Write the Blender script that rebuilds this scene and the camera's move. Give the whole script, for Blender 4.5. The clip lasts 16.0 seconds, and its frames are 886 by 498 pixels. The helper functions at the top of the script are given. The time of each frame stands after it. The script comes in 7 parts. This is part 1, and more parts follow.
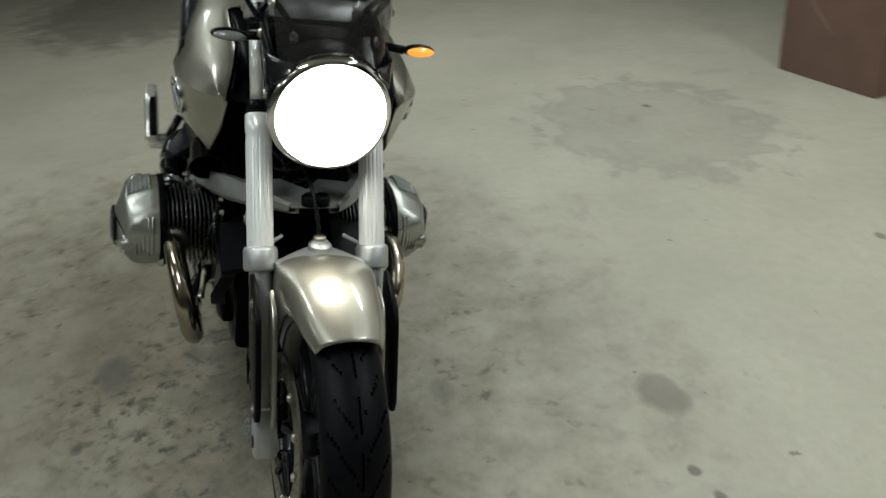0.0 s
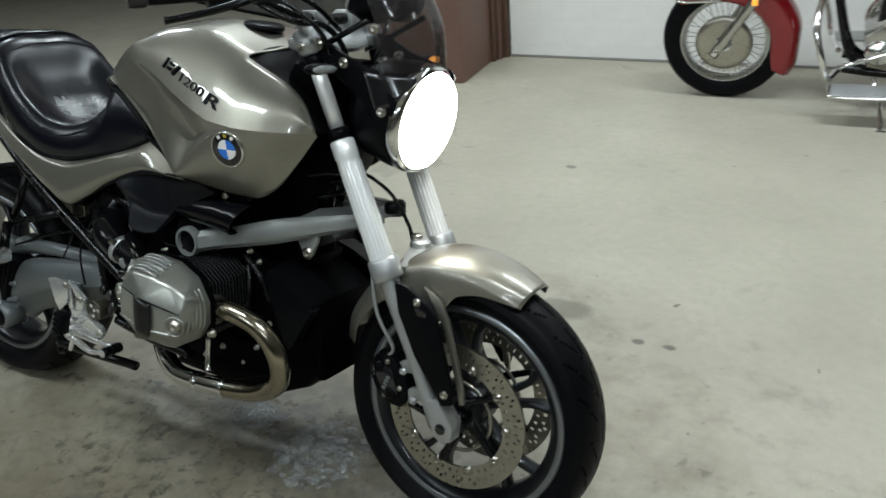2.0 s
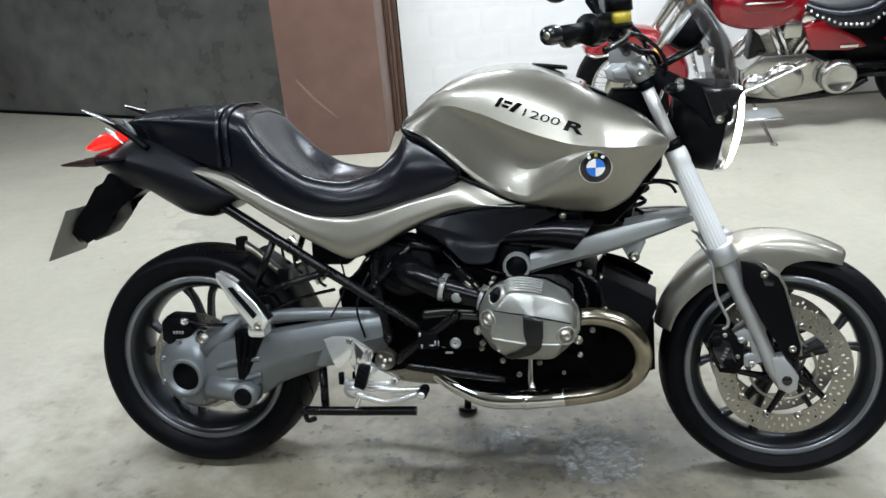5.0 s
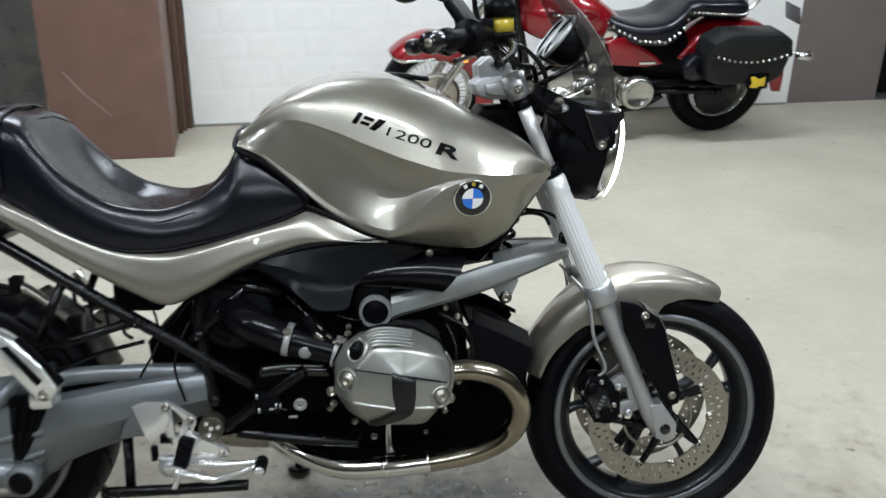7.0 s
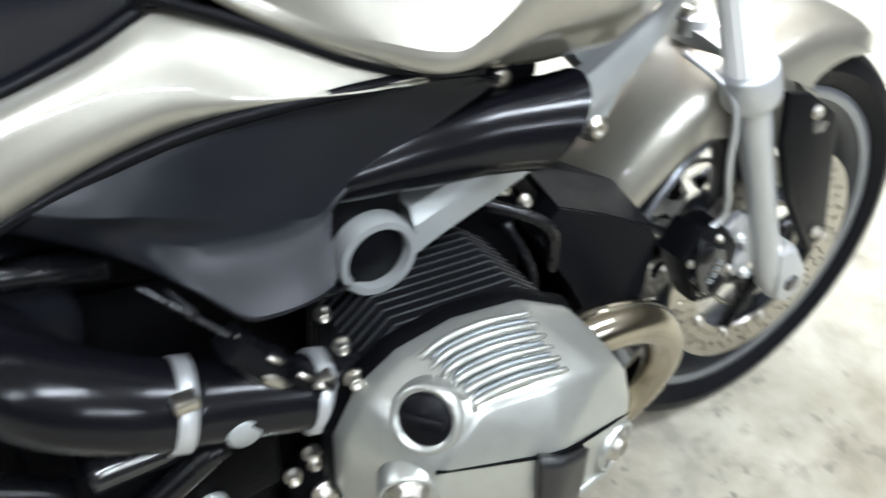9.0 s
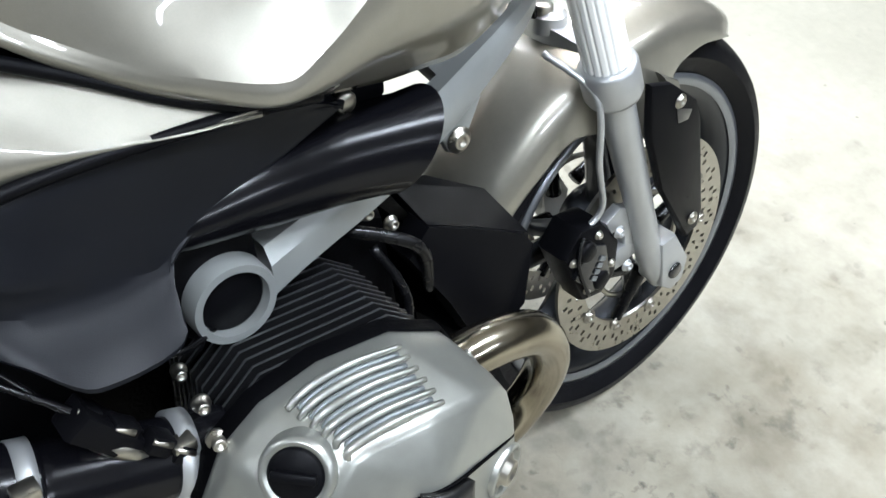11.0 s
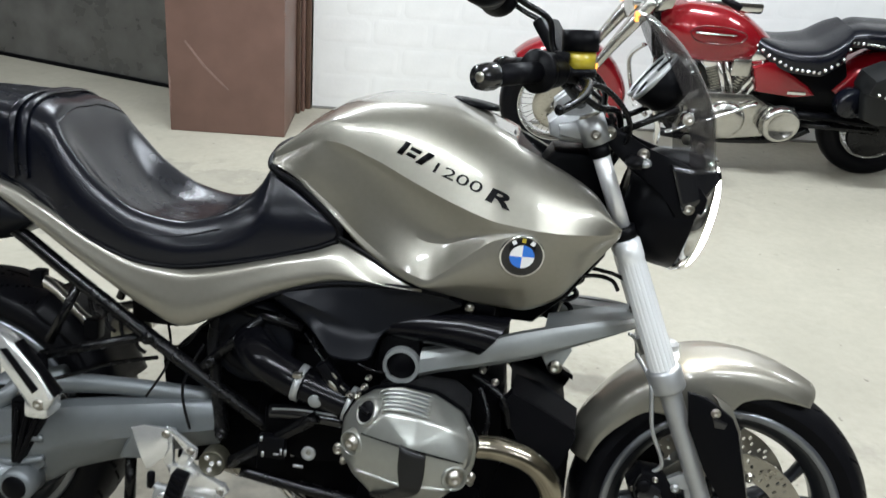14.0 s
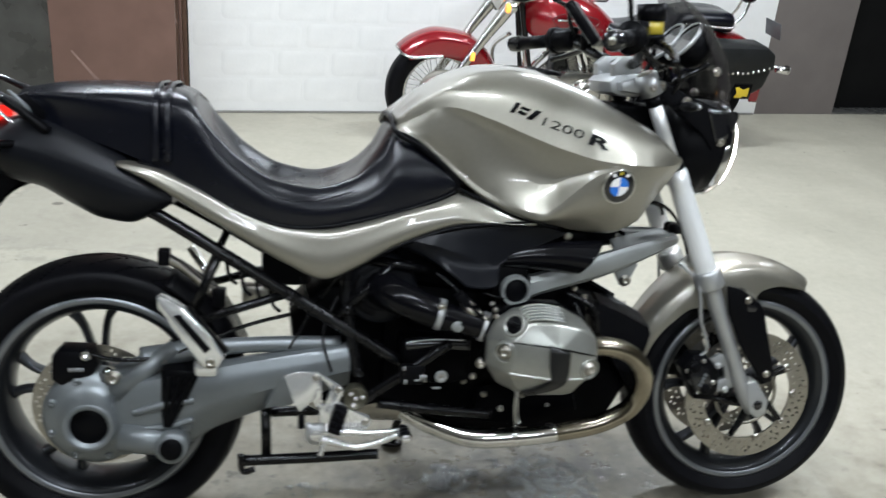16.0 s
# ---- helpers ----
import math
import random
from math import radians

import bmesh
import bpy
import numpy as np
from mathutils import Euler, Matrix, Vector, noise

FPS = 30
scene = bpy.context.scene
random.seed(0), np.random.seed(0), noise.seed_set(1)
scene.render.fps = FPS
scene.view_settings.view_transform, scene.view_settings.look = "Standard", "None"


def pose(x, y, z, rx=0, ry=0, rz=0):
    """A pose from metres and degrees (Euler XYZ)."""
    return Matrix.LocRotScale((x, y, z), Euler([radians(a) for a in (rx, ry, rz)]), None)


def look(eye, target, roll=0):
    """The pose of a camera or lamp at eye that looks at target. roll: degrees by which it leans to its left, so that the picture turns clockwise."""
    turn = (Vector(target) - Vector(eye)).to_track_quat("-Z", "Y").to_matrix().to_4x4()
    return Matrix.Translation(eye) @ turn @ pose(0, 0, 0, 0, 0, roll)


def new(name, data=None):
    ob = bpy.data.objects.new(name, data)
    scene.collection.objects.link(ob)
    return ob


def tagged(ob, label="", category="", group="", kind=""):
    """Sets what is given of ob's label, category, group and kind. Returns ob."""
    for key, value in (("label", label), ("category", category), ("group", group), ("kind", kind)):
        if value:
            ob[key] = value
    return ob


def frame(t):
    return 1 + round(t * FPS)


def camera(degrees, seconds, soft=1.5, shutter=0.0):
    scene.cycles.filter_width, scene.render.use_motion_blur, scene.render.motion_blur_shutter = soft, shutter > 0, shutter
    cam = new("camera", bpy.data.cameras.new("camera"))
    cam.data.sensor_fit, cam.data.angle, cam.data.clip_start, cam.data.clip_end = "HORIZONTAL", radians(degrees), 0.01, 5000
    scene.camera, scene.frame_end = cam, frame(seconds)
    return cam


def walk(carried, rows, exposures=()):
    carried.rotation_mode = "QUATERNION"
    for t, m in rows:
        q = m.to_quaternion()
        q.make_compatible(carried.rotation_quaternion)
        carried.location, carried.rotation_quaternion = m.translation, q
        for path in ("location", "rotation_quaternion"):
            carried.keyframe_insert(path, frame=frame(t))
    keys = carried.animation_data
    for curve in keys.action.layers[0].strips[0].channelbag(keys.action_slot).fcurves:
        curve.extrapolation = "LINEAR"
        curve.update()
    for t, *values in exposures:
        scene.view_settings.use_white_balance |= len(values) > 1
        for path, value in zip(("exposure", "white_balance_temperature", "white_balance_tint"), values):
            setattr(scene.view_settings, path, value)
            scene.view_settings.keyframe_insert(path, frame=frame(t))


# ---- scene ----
cam = camera(52.6, 16.0, shutter=0.5)
PATH = [
    (0, (2.932, -0.09, 1.39), (1.243, 0.428, 0.452), -3.7),
    (0.5, (2.875, -0.413, 1.411), (1.349, 0.466, 0.464), -3.3),
    (1, (2.738, -0.679, 1.425), (1.357, 0.438, 0.505), -4.2),
    (1.5, (2.559, -0.949, 1.44), (1.355, 0.366, 0.534), -5.6),
    (2, (2.382, -1.245, 1.452), (1.405, 0.244, 0.541), -4.8),
    (2.5, (2.135, -1.437, 1.434), (1.332, 0.167, 0.55), -3.1),
    (3, (1.9, -1.618, 1.449), (1.216, 0.045, 0.573), -2.8),
    (3.5, (1.685, -1.811, 1.47), (1.15, -0.093, 0.596), -3.2),
    (4, (1.456, -1.909, 1.467), (0.986, -0.148, 0.645), -2.3),
    (4.2, (1.374, -1.925, 1.491), (0.924, -0.155, 0.676), -3.3),
    (6.3, (1.026, -2.047, 1.477), (0.897, -0.194, 0.737), -1.2),
    (6.5, (1.016, -1.963, 1.466), (0.959, -0.114, 0.704), -0.2),
    (7, (0.94, -1.658, 1.445), (1.088, 0.17, 0.646), 1.1),
    (7.5, (0.791, -1.374, 1.338), (1.102, 0.387, 0.442), 3.5),
    (8, (0.654, -1.055, 1.198), (1.11, 0.549, 0.093), 5.6),
    (8.5, (0.652, -0.718, 1.105), (1.171, 0.769, -0.127), 6.8),
    (9, (0.685, -0.462, 1.097), (1.555, 0.661, -0.307), 10.8),
    (9.5, (0.729, -0.417, 1.072), (1.781, 0.532, -0.339), 13.0),
    (11.8, (0.739, -0.529, 1.150), (1.715, 0.616, -0.167), 5.5),
    (12, (0.760, -0.616, 1.178), (1.566, 0.738, -0.054), 6.4),
    (12.5, (0.815, -0.822, 1.303), (1.239, 0.772, 0.172), 3.2),
    (13, (0.879, -1.057, 1.418), (0.933, 0.7, 0.464), 4.5),
    (13.5, (0.988, -1.242, 1.475), (0.879, 0.546, 0.585), 3.6),
    (14, (1.099, -1.406, 1.471), (0.956, 0.404, 0.632), 4.9),
    (14.5, (1.084, -1.512, 1.482), (0.994, 0.301, 0.642), 5.6),
    (15, (0.927, -1.634, 1.471), (1.066, 0.188, 0.659), 6.8),
    (15.5, (0.722, -1.734, 1.459), (0.993, 0.081, 0.665), 6.5),
    (16, (0.452, -1.727, 1.435), (0.796, 0.078, 0.645), 5.1),
]
EXPOSURES = [(0, -0.62, 6550, 2), (0.5, -0.84, 6500, 2), (1.0, -0.7, 6450, 2), (1.5, -0.52, 6350, 3), (2.0, -0.34, 6200, 4), (2.5, -0.17, 6050, 5), (3.0, 0.08, 6000, 8), (3.5, 0.35, 5950, 9), (4.0, 0.36, 6050, 10), (6.5, 0.23, 6050, 10), (7.0, 0.08, 6100, 10), (8.0, 0.95, 6000, 10), (8.5, 1.38, 6050, 10), (9.0, 1.42, 6000, 11), (9.5, 1.14, 6000, 11), (12.0, 1.0, 5900, 11), (12.5, 0.95, 6000, 11), (13.0, 0.46, 6150, 10), (14.0, 0.29, 6200, 10), (14.5, 0.24, 6200, 10), (16, 0.25, 6100, 10)]
walk(cam, [(t, look(eye, target, roll)) for t, eye, target, roll in PATH], EXPOSURES)


# ---- world and lights ----
world = bpy.data.worlds.new("world")
world.use_nodes = True
world.node_tree.nodes["Background"].inputs[0].default_value = (0.75, 0.85, 1.0, 1)
world.node_tree.nodes["Background"].inputs[1].default_value = 0.02
scene.world = world


def area(name, x, y, z, sx, sy, watts, colour=(0.95, 1.0, 1.04), rz=0.0, target=None):
    d = bpy.data.lights.new(name, "AREA")
    d.shape, d.size, d.size_y, d.energy, d.color = "RECTANGLE", sx, sy, watts, colour
    ob = new(name, d)
    ob.matrix_world = look((x, y, z), target) if target else pose(x, y, z, 0, 0, rz)
    return ob


# rows of fluorescent tubes under the ceiling
CEIL = 2.75
for k, (x, y, w) in enumerate([(-1.9, -1.3, 20), (0.3, -1.0, 32), (2.5, -0.7, 36), (-2.2, 1.6, 40), (0.0, 1.9, 52), (2.3, 2.2, 54), (4.4, 2.5, 28), (0.6, -3.4, 36), (3.2, -3.1, 30)]):
    area("tube_light", x, y, CEIL - 0.1, 1.25, 0.18, w, rz=8)


# ---- materials ----
def mat(name, base, rough=0.5, metal=0.0, coat=0.0, grain=0.0, scale=40.0, bump=0.0, bscale=200.0, emit=None, strength=0.0, spec=0.5, rvar=0.0, trans=0.0, coatr=0.04, ior=1.45, alpha=1.0, vary=0.0):
    m = bpy.data.materials.new(name)
    m.use_nodes = True
    n, l = m.node_tree.nodes, m.node_tree.links
    b = n["Principled BSDF"]
    b.inputs["Base Color"].default_value = (*base, 1)
    b.inputs["Roughness"].default_value = rough
    b.inputs["Metallic"].default_value = metal
    b.inputs["Coat Weight"].default_value = coat
    b.inputs["Coat Roughness"].default_value = coatr
    b.inputs["Specular IOR Level"].default_value = spec
    b.inputs["Transmission Weight"].default_value = trans
    b.inputs["IOR"].default_value = ior
    b.inputs["Alpha"].default_value = alpha
    if emit:
        b.inputs["Emission Color"].default_value = (*emit, 1)
        b.inputs["Emission Strength"].default_value = strength
    tc = n.new("ShaderNodeTexCoord")
    if grain or rvar:
        t = n.new("ShaderNodeTexNoise")
        t.inputs["Scale"].default_value, t.inputs["Detail"].default_value = scale, 6
        l.new(tc.outputs["Object"], t.inputs["Vector"])
        t2 = n.new("ShaderNodeTexNoise")
        t2.inputs["Scale"].default_value, t2.inputs["Detail"].default_value = scale / 9, 3
        l.new(tc.outputs["Object"], t2.inputs["Vector"])
        av = n.new("ShaderNodeMath")
        av.operation = "MULTIPLY_ADD"
        av.inputs[1].default_value = 0.5
        l.new(t.outputs["Fac"], av.inputs[0])
        hl = n.new("ShaderNodeMath")
        hl.operation = "MULTIPLY"
        hl.inputs[1].default_value = 0.5
        l.new(t2.outputs["Fac"], hl.inputs[0])
        l.new(hl.outputs[0], av.inputs[2])
        if grain:
            r = n.new("ShaderNodeValToRGB")
            r.color_ramp.elements[0].position, r.color_ramp.elements[1].position = 0.3, 0.7
            r.color_ramp.elements[0].color = (*[c * (1 - grain) for c in base], 1)
            r.color_ramp.elements[1].color = (*[min(1, c * (1 + grain)) for c in base], 1)
            l.new(av.outputs[0], r.inputs[0])
            l.new(r.outputs[0], b.inputs["Base Color"])
        if rvar:
            mr = n.new("ShaderNodeMapRange")
            mr.inputs["From Min"].default_value, mr.inputs["From Max"].default_value = 0.3, 0.7
            mr.inputs["To Min"].default_value, mr.inputs["To Max"].default_value = max(0.02, rough - rvar), min(1, rough + rvar)
            l.new(av.outputs[0], mr.inputs[0])
            l.new(mr.outputs[0], b.inputs["Roughness"])
    if bump:
        t = n.new("ShaderNodeTexNoise")
        t.inputs["Scale"].default_value, t.inputs["Detail"].default_value = bscale, 4
        l.new(tc.outputs["Object"], t.inputs["Vector"])
        bp = n.new("ShaderNodeBump")
        bp.inputs["Strength"].default_value, bp.inputs["Distance"].default_value = bump, 0.002
        l.new(t.outputs["Fac"], bp.inputs["Height"])
        l.new(bp.outputs[0], b.inputs["Normal"])
    return m


SILVER = mat("silver_paint", (0.275, 0.261, 0.220), 0.40, 0.78, coat=1.0, grain=0.05, scale=900, coatr=0.015)
BLACKP = mat("black_plastic", (0.003, 0.003, 0.0037), 0.34, spec=0.09, bump=0.15, bscale=900, rvar=0.08)
PANELM = mat("satin_black_panel", (0.0050, 0.0056, 0.0076), 0.36, spec=0.20, grain=0.1, scale=300, bump=0.08, bscale=1200, rvar=0.05)
BLACKM = mat("black_metal", (0.003, 0.003, 0.0035), 0.25, spec=0.34, rvar=0.1, scale=60)
ENGINE = mat("engine_black", (0.0014, 0.0014, 0.0018), 0.40, spec=0.035, grain=0.3, scale=50, bump=0.3, bscale=300, rvar=0.12)
LEATHER = mat("black_leather", (0.0036, 0.0042, 0.0075), 0.26, spec=0.42, bump=0.06, bscale=900, rvar=0.03, scale=30)
BAGM = mat("worn_bag_leather", (0.010, 0.0107, 0.0107), 0.48, spec=0.32, grain=0.3, scale=30, bump=0.3, bscale=90, rvar=0.1)
RUBBER = mat("tyre_rubber", (0.0035, 0.0035, 0.0045), 0.42, spec=0.10, grain=0.3, scale=60, bump=0.2, bscale=500, rvar=0.1)
ALU = mat("cast_aluminium", (0.47, 0.48, 0.48), 0.42, 0.75, grain=0.06, scale=80, bump=0.05, bscale=900, rvar=0.06)
FORKM = mat("anodised_silver", (0.92, 0.93, 0.92), 0.20, 0.30, rvar=0.02, scale=30)
GREYP = mat("grey_painted_metal", (0.180, 0.194, 0.200), 0.38, 0.5, grain=0.07, scale=60, rvar=0.07)
RIMM = mat("graphite_wheel_paint", (0.028, 0.030, 0.034), 0.34, 0.7, coat=0.3, grain=0.1, scale=60)
CHROME = mat("chrome", (0.80, 0.80, 0.79), 0.08, 1.0, rvar=0.03, scale=40)
STEEL = mat("brake_steel", (0.42, 0.40, 0.35), 0.32, 1.0, grain=0.15, scale=90, rvar=0.08)
EXH = mat("heat_tinted_steel", (0.36, 0.325, 0.255), 0.20, 1.0, grain=0.30, scale=28, rvar=0.1)
GLASSD = mat("smoked_screen", (0.03, 0.027, 0.027), 0.05, alpha=0.42, spec=0.6)
COVERM = mat("cast_cover_alloy", (0.355, 0.36, 0.328), 0.33, 0.78, grain=0.07, scale=90, bump=0.06, bscale=900, rvar=0.05)
POLISH = mat("polished_alloy", (0.82, 0.82, 0.80), 0.20, 0.75, grain=0.05, scale=60, rvar=0.05)
RIMLIP = mat("machined_rim_lip", (0.22, 0.23, 0.245), 0.30, 0.8, grain=0.06, scale=80)
ARMM = mat("dull_arm_alloy", (0.27, 0.28, 0.272), 0.48, 0.45, grain=0.06, scale=80, rvar=0.05)
# near-black, so that the colour carries the dark of the unlit opening
DOORM = mat("unlit_opening_black", (0.006, 0.006, 0.006), 0.6, spec=0.15, grain=0.3, scale=5)
BOSSM = mat("dull_boss_alloy", (0.09, 0.085, 0.062), 0.35, 0.7, grain=0.2, scale=120)
PADM = mat("worn_pad_rubber", (0.008, 0.008, 0.008), 0.32, spec=0.4, grain=0.2, scale=60, rvar=0.06)
FINM = mat("black_fin_alloy", (0.006, 0.006, 0.0065), 0.24, spec=0.4, rvar=0.06, scale=60)
# lighter rim colour stands in for light caught by the black fins' edges
FINRIM = mat("fin_rim_glint", (0.085, 0.085, 0.088), 0.28, 0.7, grain=0.4, scale=30)
TUBEM = mat("hard_chrome_tube", (0.90, 0.90, 0.88), 0.30, 0.5, rvar=0.02, scale=30)
PLATEM = mat("dull_number_plate", (0.20, 0.195, 0.165), 0.55, grain=0.1, scale=60)
CLEARL = mat("clear_lens", (0.55, 0.54, 0.52), 0.12, coat=0.8, grain=0.25, scale=140)
SMOKEL = mat("smoked_lens", (0.020, 0.008, 0.006), 0.15, coat=0.4)
CEILM = mat("ceiling_paint", (0.50, 0.49, 0.47), 0.8, grain=0.08, scale=6, bump=0.2, bscale=60)
HOSE = mat("black_hose", (0.003, 0.003, 0.004), 0.20, spec=0.24, rvar=0.05, scale=60)
LAMP = mat("headlamp_glow", (1, 1, 1), 0.2, emit=(1.0, 0.93, 0.84), strength=38.0)
AMBER = mat("amber_lens", (0.62, 0.30, 0.08), 0.15, coat=0.5, emit=(1.0, 0.34, 0.03), strength=1.6)
AMBERW = mat("clear_indicator_lens", (0.30, 0.31, 0.31), 0.12, 0.4, coat=0.8, grain=0.3, scale=140)
REDLENS = mat("red_lens", (0.6, 0.01, 0.01), 0.12, coat=1.0, emit=(1, 0.02, 0.01), strength=1.2)
WHITEP = mat("white_enamel", (0.82, 0.82, 0.80), 0.25, coat=0.6)
BLUEP = mat("blue_enamel", (0.02, 0.16, 0.62), 0.25, coat=0.6)
BLACKG = mat("black_gloss", (0.008, 0.008, 0.009), 0.16, coat=0.5)
YELLOW = mat("brake_fluid_yellow", (0.42, 0.33, 0.025), 0.25, coat=0.4, grain=0.2, scale=40)
REDPAINT = mat("red_paint", (0.23, 0.004, 0.009), 0.2, 0.25, coat=1.0, grain=0.06, scale=500)
REDDARK = mat("dark_red_line", (0.10, 0.003, 0.006), 0.25, coat=0.8)
OLDALU = mat("polished_engine_alloy", (0.50, 0.49, 0.455), 0.20, 0.95, grain=0.12, scale=40, rvar=0.1)
BROWN = mat("brown_panel", (0.155, 0.088, 0.068), 0.45, grain=0.22, scale=7, bump=0.1, bscale=60, rvar=0.12)
BROWNW = mat("brown_wood_edge", (0.10, 0.055, 0.035), 0.5, grain=0.3, scale=20, bump=0.2, bscale=80)
WALLW = mat("white_block_paint", (0.80, 0.79, 0.76), 0.55, grain=0.05, scale=9, bump=0.3, bscale=60, rvar=0.1)
GREYWALL = mat("grey_wall_paint", (0.155, 0.135, 0.123), 0.6, grain=0.12, scale=6, bump=0.2, bscale=50)
DARKDOOR = mat("dark_steel_door", (0.132, 0.130, 0.121), 0.33, 0.35, grain=0.55, scale=6, bump=0.35, bscale=9, rvar=0.2)
CONC = mat("raw_concrete", (0.26, 0.25, 0.23), 0.8, grain=0.15, scale=8, bump=0.4, bscale=60)


def floor_material():
    m = bpy.data.materials.new("concrete_floor")
    m.use_nodes = True
    n, l = m.node_tree.nodes, m.node_tree.links
    b = n["Principled BSDF"]
    tc = n.new("ShaderNodeTexCoord")

    def noise_node(scale, detail=6, rough=0.6, off=0.0, dist=0.0):
        t = n.new("ShaderNodeTexNoise")
        mp = n.new("ShaderNodeMapping")
        mp.inputs["Location"].default_value = (off, off * 1.7, 0)
        l.new(tc.outputs["Object"], mp.inputs["Vector"])
        l.new(mp.outputs[0], t.inputs["Vector"])
        t.inputs["Scale"].default_value, t.inputs["Detail"].default_value, t.inputs["Roughness"].default_value, t.inputs["Distortion"].default_value = scale, detail, rough, dist
        return t.outputs["Fac"]

    def ramp(src, a, b_, ca, cb):
        r = n.new("ShaderNodeValToRGB")
        r.color_ramp.elements[0].position, r.color_ramp.elements[1].position = a, b_
        r.color_ramp.elements[0].color, r.color_ramp.elements[1].color = (*ca, 1), (*cb, 1)
        l.new(src, r.inputs[0])
        return r.outputs[0]

    def value(src, a, b_, lo, hi):
        mr = n.new("ShaderNodeMapRange")
        mr.inputs["From Min"].default_value, mr.inputs["From Max"].default_value, mr.inputs["To Min"].default_value, mr.inputs["To Max"].default_value = a, b_, lo, hi
        l.new(src, mr.inputs[0])
        return mr.outputs[0]

    def op(kind, a, b_):
        x = n.new("ShaderNodeMath")
        x.operation = kind
        for i, v in enumerate((a, b_)):
            if isinstance(v, (int, float)):
                x.inputs[i].default_value = v
            else:
                l.new(v, x.inputs[i])
        return x.outputs[0]

    def blob(x, y, rx, ry, soft=0.35):
        """1 inside an uneven oval on the floor, 0 outside."""
        mp = n.new("ShaderNodeMapping")
        mp.inputs["Location"].default_value = (-x / rx, -y / ry, 0)
        mp.inputs["Scale"].default_value = (1 / rx, 1 / ry, 0)
        l.new(tc.outputs["Object"], mp.inputs["Vector"])
        ln = n.new("ShaderNodeVectorMath")
        ln.operation = "LENGTH"
        l.new(mp.outputs[0], ln.inputs[0])
        d = op("ADD", ln.outputs["Value"], value(noise_node(7, 4, 0.6, x * 3 + y), 0.25, 0.75, -0.45, 0.45))
        return value(d, 1.0 - soft, 1.0 + soft, 1.0, 0.0), d

    def mix(fac, a, b_):
        x = n.new("ShaderNodeMix")
        x.data_type = "RGBA"
        l.new(fac, x.inputs["Factor"])
        for sock, v in ((x.inputs["A"], a), (x.inputs["B"], b_)):
            if isinstance(v, tuple):
                sock.default_value = (*v, 1)
            else:
                l.new(v, sock)
        return x.outputs["Result"]

    col = ramp(noise_node(1.3, 8, 0.62), 0.32, 0.72, (0.375, 0.352, 0.280), (0.484, 0.454, 0.366))
    fine = value(noise_node(26, 8, 0.7), 0.3, 0.75, 0.0, 1.0)
    col = mix(op("MULTIPLY", fine, 0.45), col, (0.285, 0.258, 0.200))
    # scattered worn patches
    worn = value(noise_node(3.2, 8, 0.7, 4.0, 0.6), 0.60, 0.70, 0.0, 0.40)
    col = mix(worn, col, (0.22, 0.20, 0.165))
    # oily ground round the parked machine
    oil, _ = blob(0.80, -0.30, 1.20, 0.95, 0.5)
    spots = value(noise_node(21, 5, 0.55, 2.0, 0.1), 0.54, 0.66, 0.0, 1.0)
    clusters = value(noise_node(4.0, 4, 0.6, 9.0), 0.46, 0.64, 0.08, 1.0)
    wide = value(noise_node(3.0, 6, 0.58, 7.0), 0.28, 0.62, 0.28, 0.71)
    col = mix(op("MULTIPLY", oil, wide), col, (0.128, 0.101, 0.056))
    dirty = value(noise_node(13.0, 6, 0.62, 13.0, 0.3), 0.46, 0.74, 0.0, 0.50)
    col = mix(op("MULTIPLY", oil, dirty), col, (0.085, 0.074, 0.045))
    col = mix(op("MULTIPLY", oil, op("MULTIPLY", spots, op("MULTIPLY", clusters, 0.80))), col, (0.045, 0.039, 0.028))
    patches = value(noise_node(15.0, 5, 0.55, 17.0, 0.15), 0.620, 0.690, 0.0, 0.75)
    col = mix(op("MULTIPLY", oil, patches), col, (0.040, 0.034, 0.026))
    thick_oil, _ = blob(0.93, -0.20, 0.36, 0.30, 0.4)
    blots = value(noise_node(23, 5, 0.6, 23.0, 0.3), 0.51, 0.67, 0.0, 0.90)
    col = mix(op("MULTIPLY", thick_oil, blots), col, (0.036, 0.033, 0.022))
    damp, _ = blob(1.02, 0.08, 0.46, 0.22, 0.5)
    col = mix(op("MULTIPLY", damp, value(noise_node(11, 5, 0.6, 6.0), 0.35, 0.6, 0.3, 0.85)), col, (0.062, 0.060, 0.050))
    # small dark spots everywhere
    dots = value(noise_node(17, 5, 0.55, 11.0), 0.70, 0.735, 0.0, 0.75)
    col = mix(dots, col, (0.10, 0.09, 0.075))
    # the old dried puddle and single stains
    ring_in, d = blob(-0.29, 1.88, 0.58, 0.46, 0.10)
    edge = op("MULTIPLY", value(d, 0.80, 1.0, 0.0, 1.0), ring_in)
    col = mix(op("ADD", op("MULTIPLY", ring_in, 0.26), op("MULTIPLY", edge, 0.34)), col, (0.20, 0.19, 0.16))
    for x, y, rx, ry, f in ((1.38, 0.93, 0.09, 0.055, 0.5), (1.65, 0.85, 0.018, 0.014, 0.8), (1.74, 0.857, 0.02, 0.014, 0.8), (0.94, 1.99, 0.025, 0.016, 0.7), (-3.9, -0.3, 0.9, 0.6, 0.6), (0.745, -0.365, 0.07, 0.05, 0.9), (1.15, 0.43, 0.05, 0.03, 0.5), (-0.49, 1.97, 0.02, 0.015, 0.8)):
        s, _ = blob(x, y, rx, ry, 0.25)
        col = mix(op("MULTIPLY", s, f), col, (0.11, 0.10, 0.082))
    l.new(col, b.inputs["Base Color"])
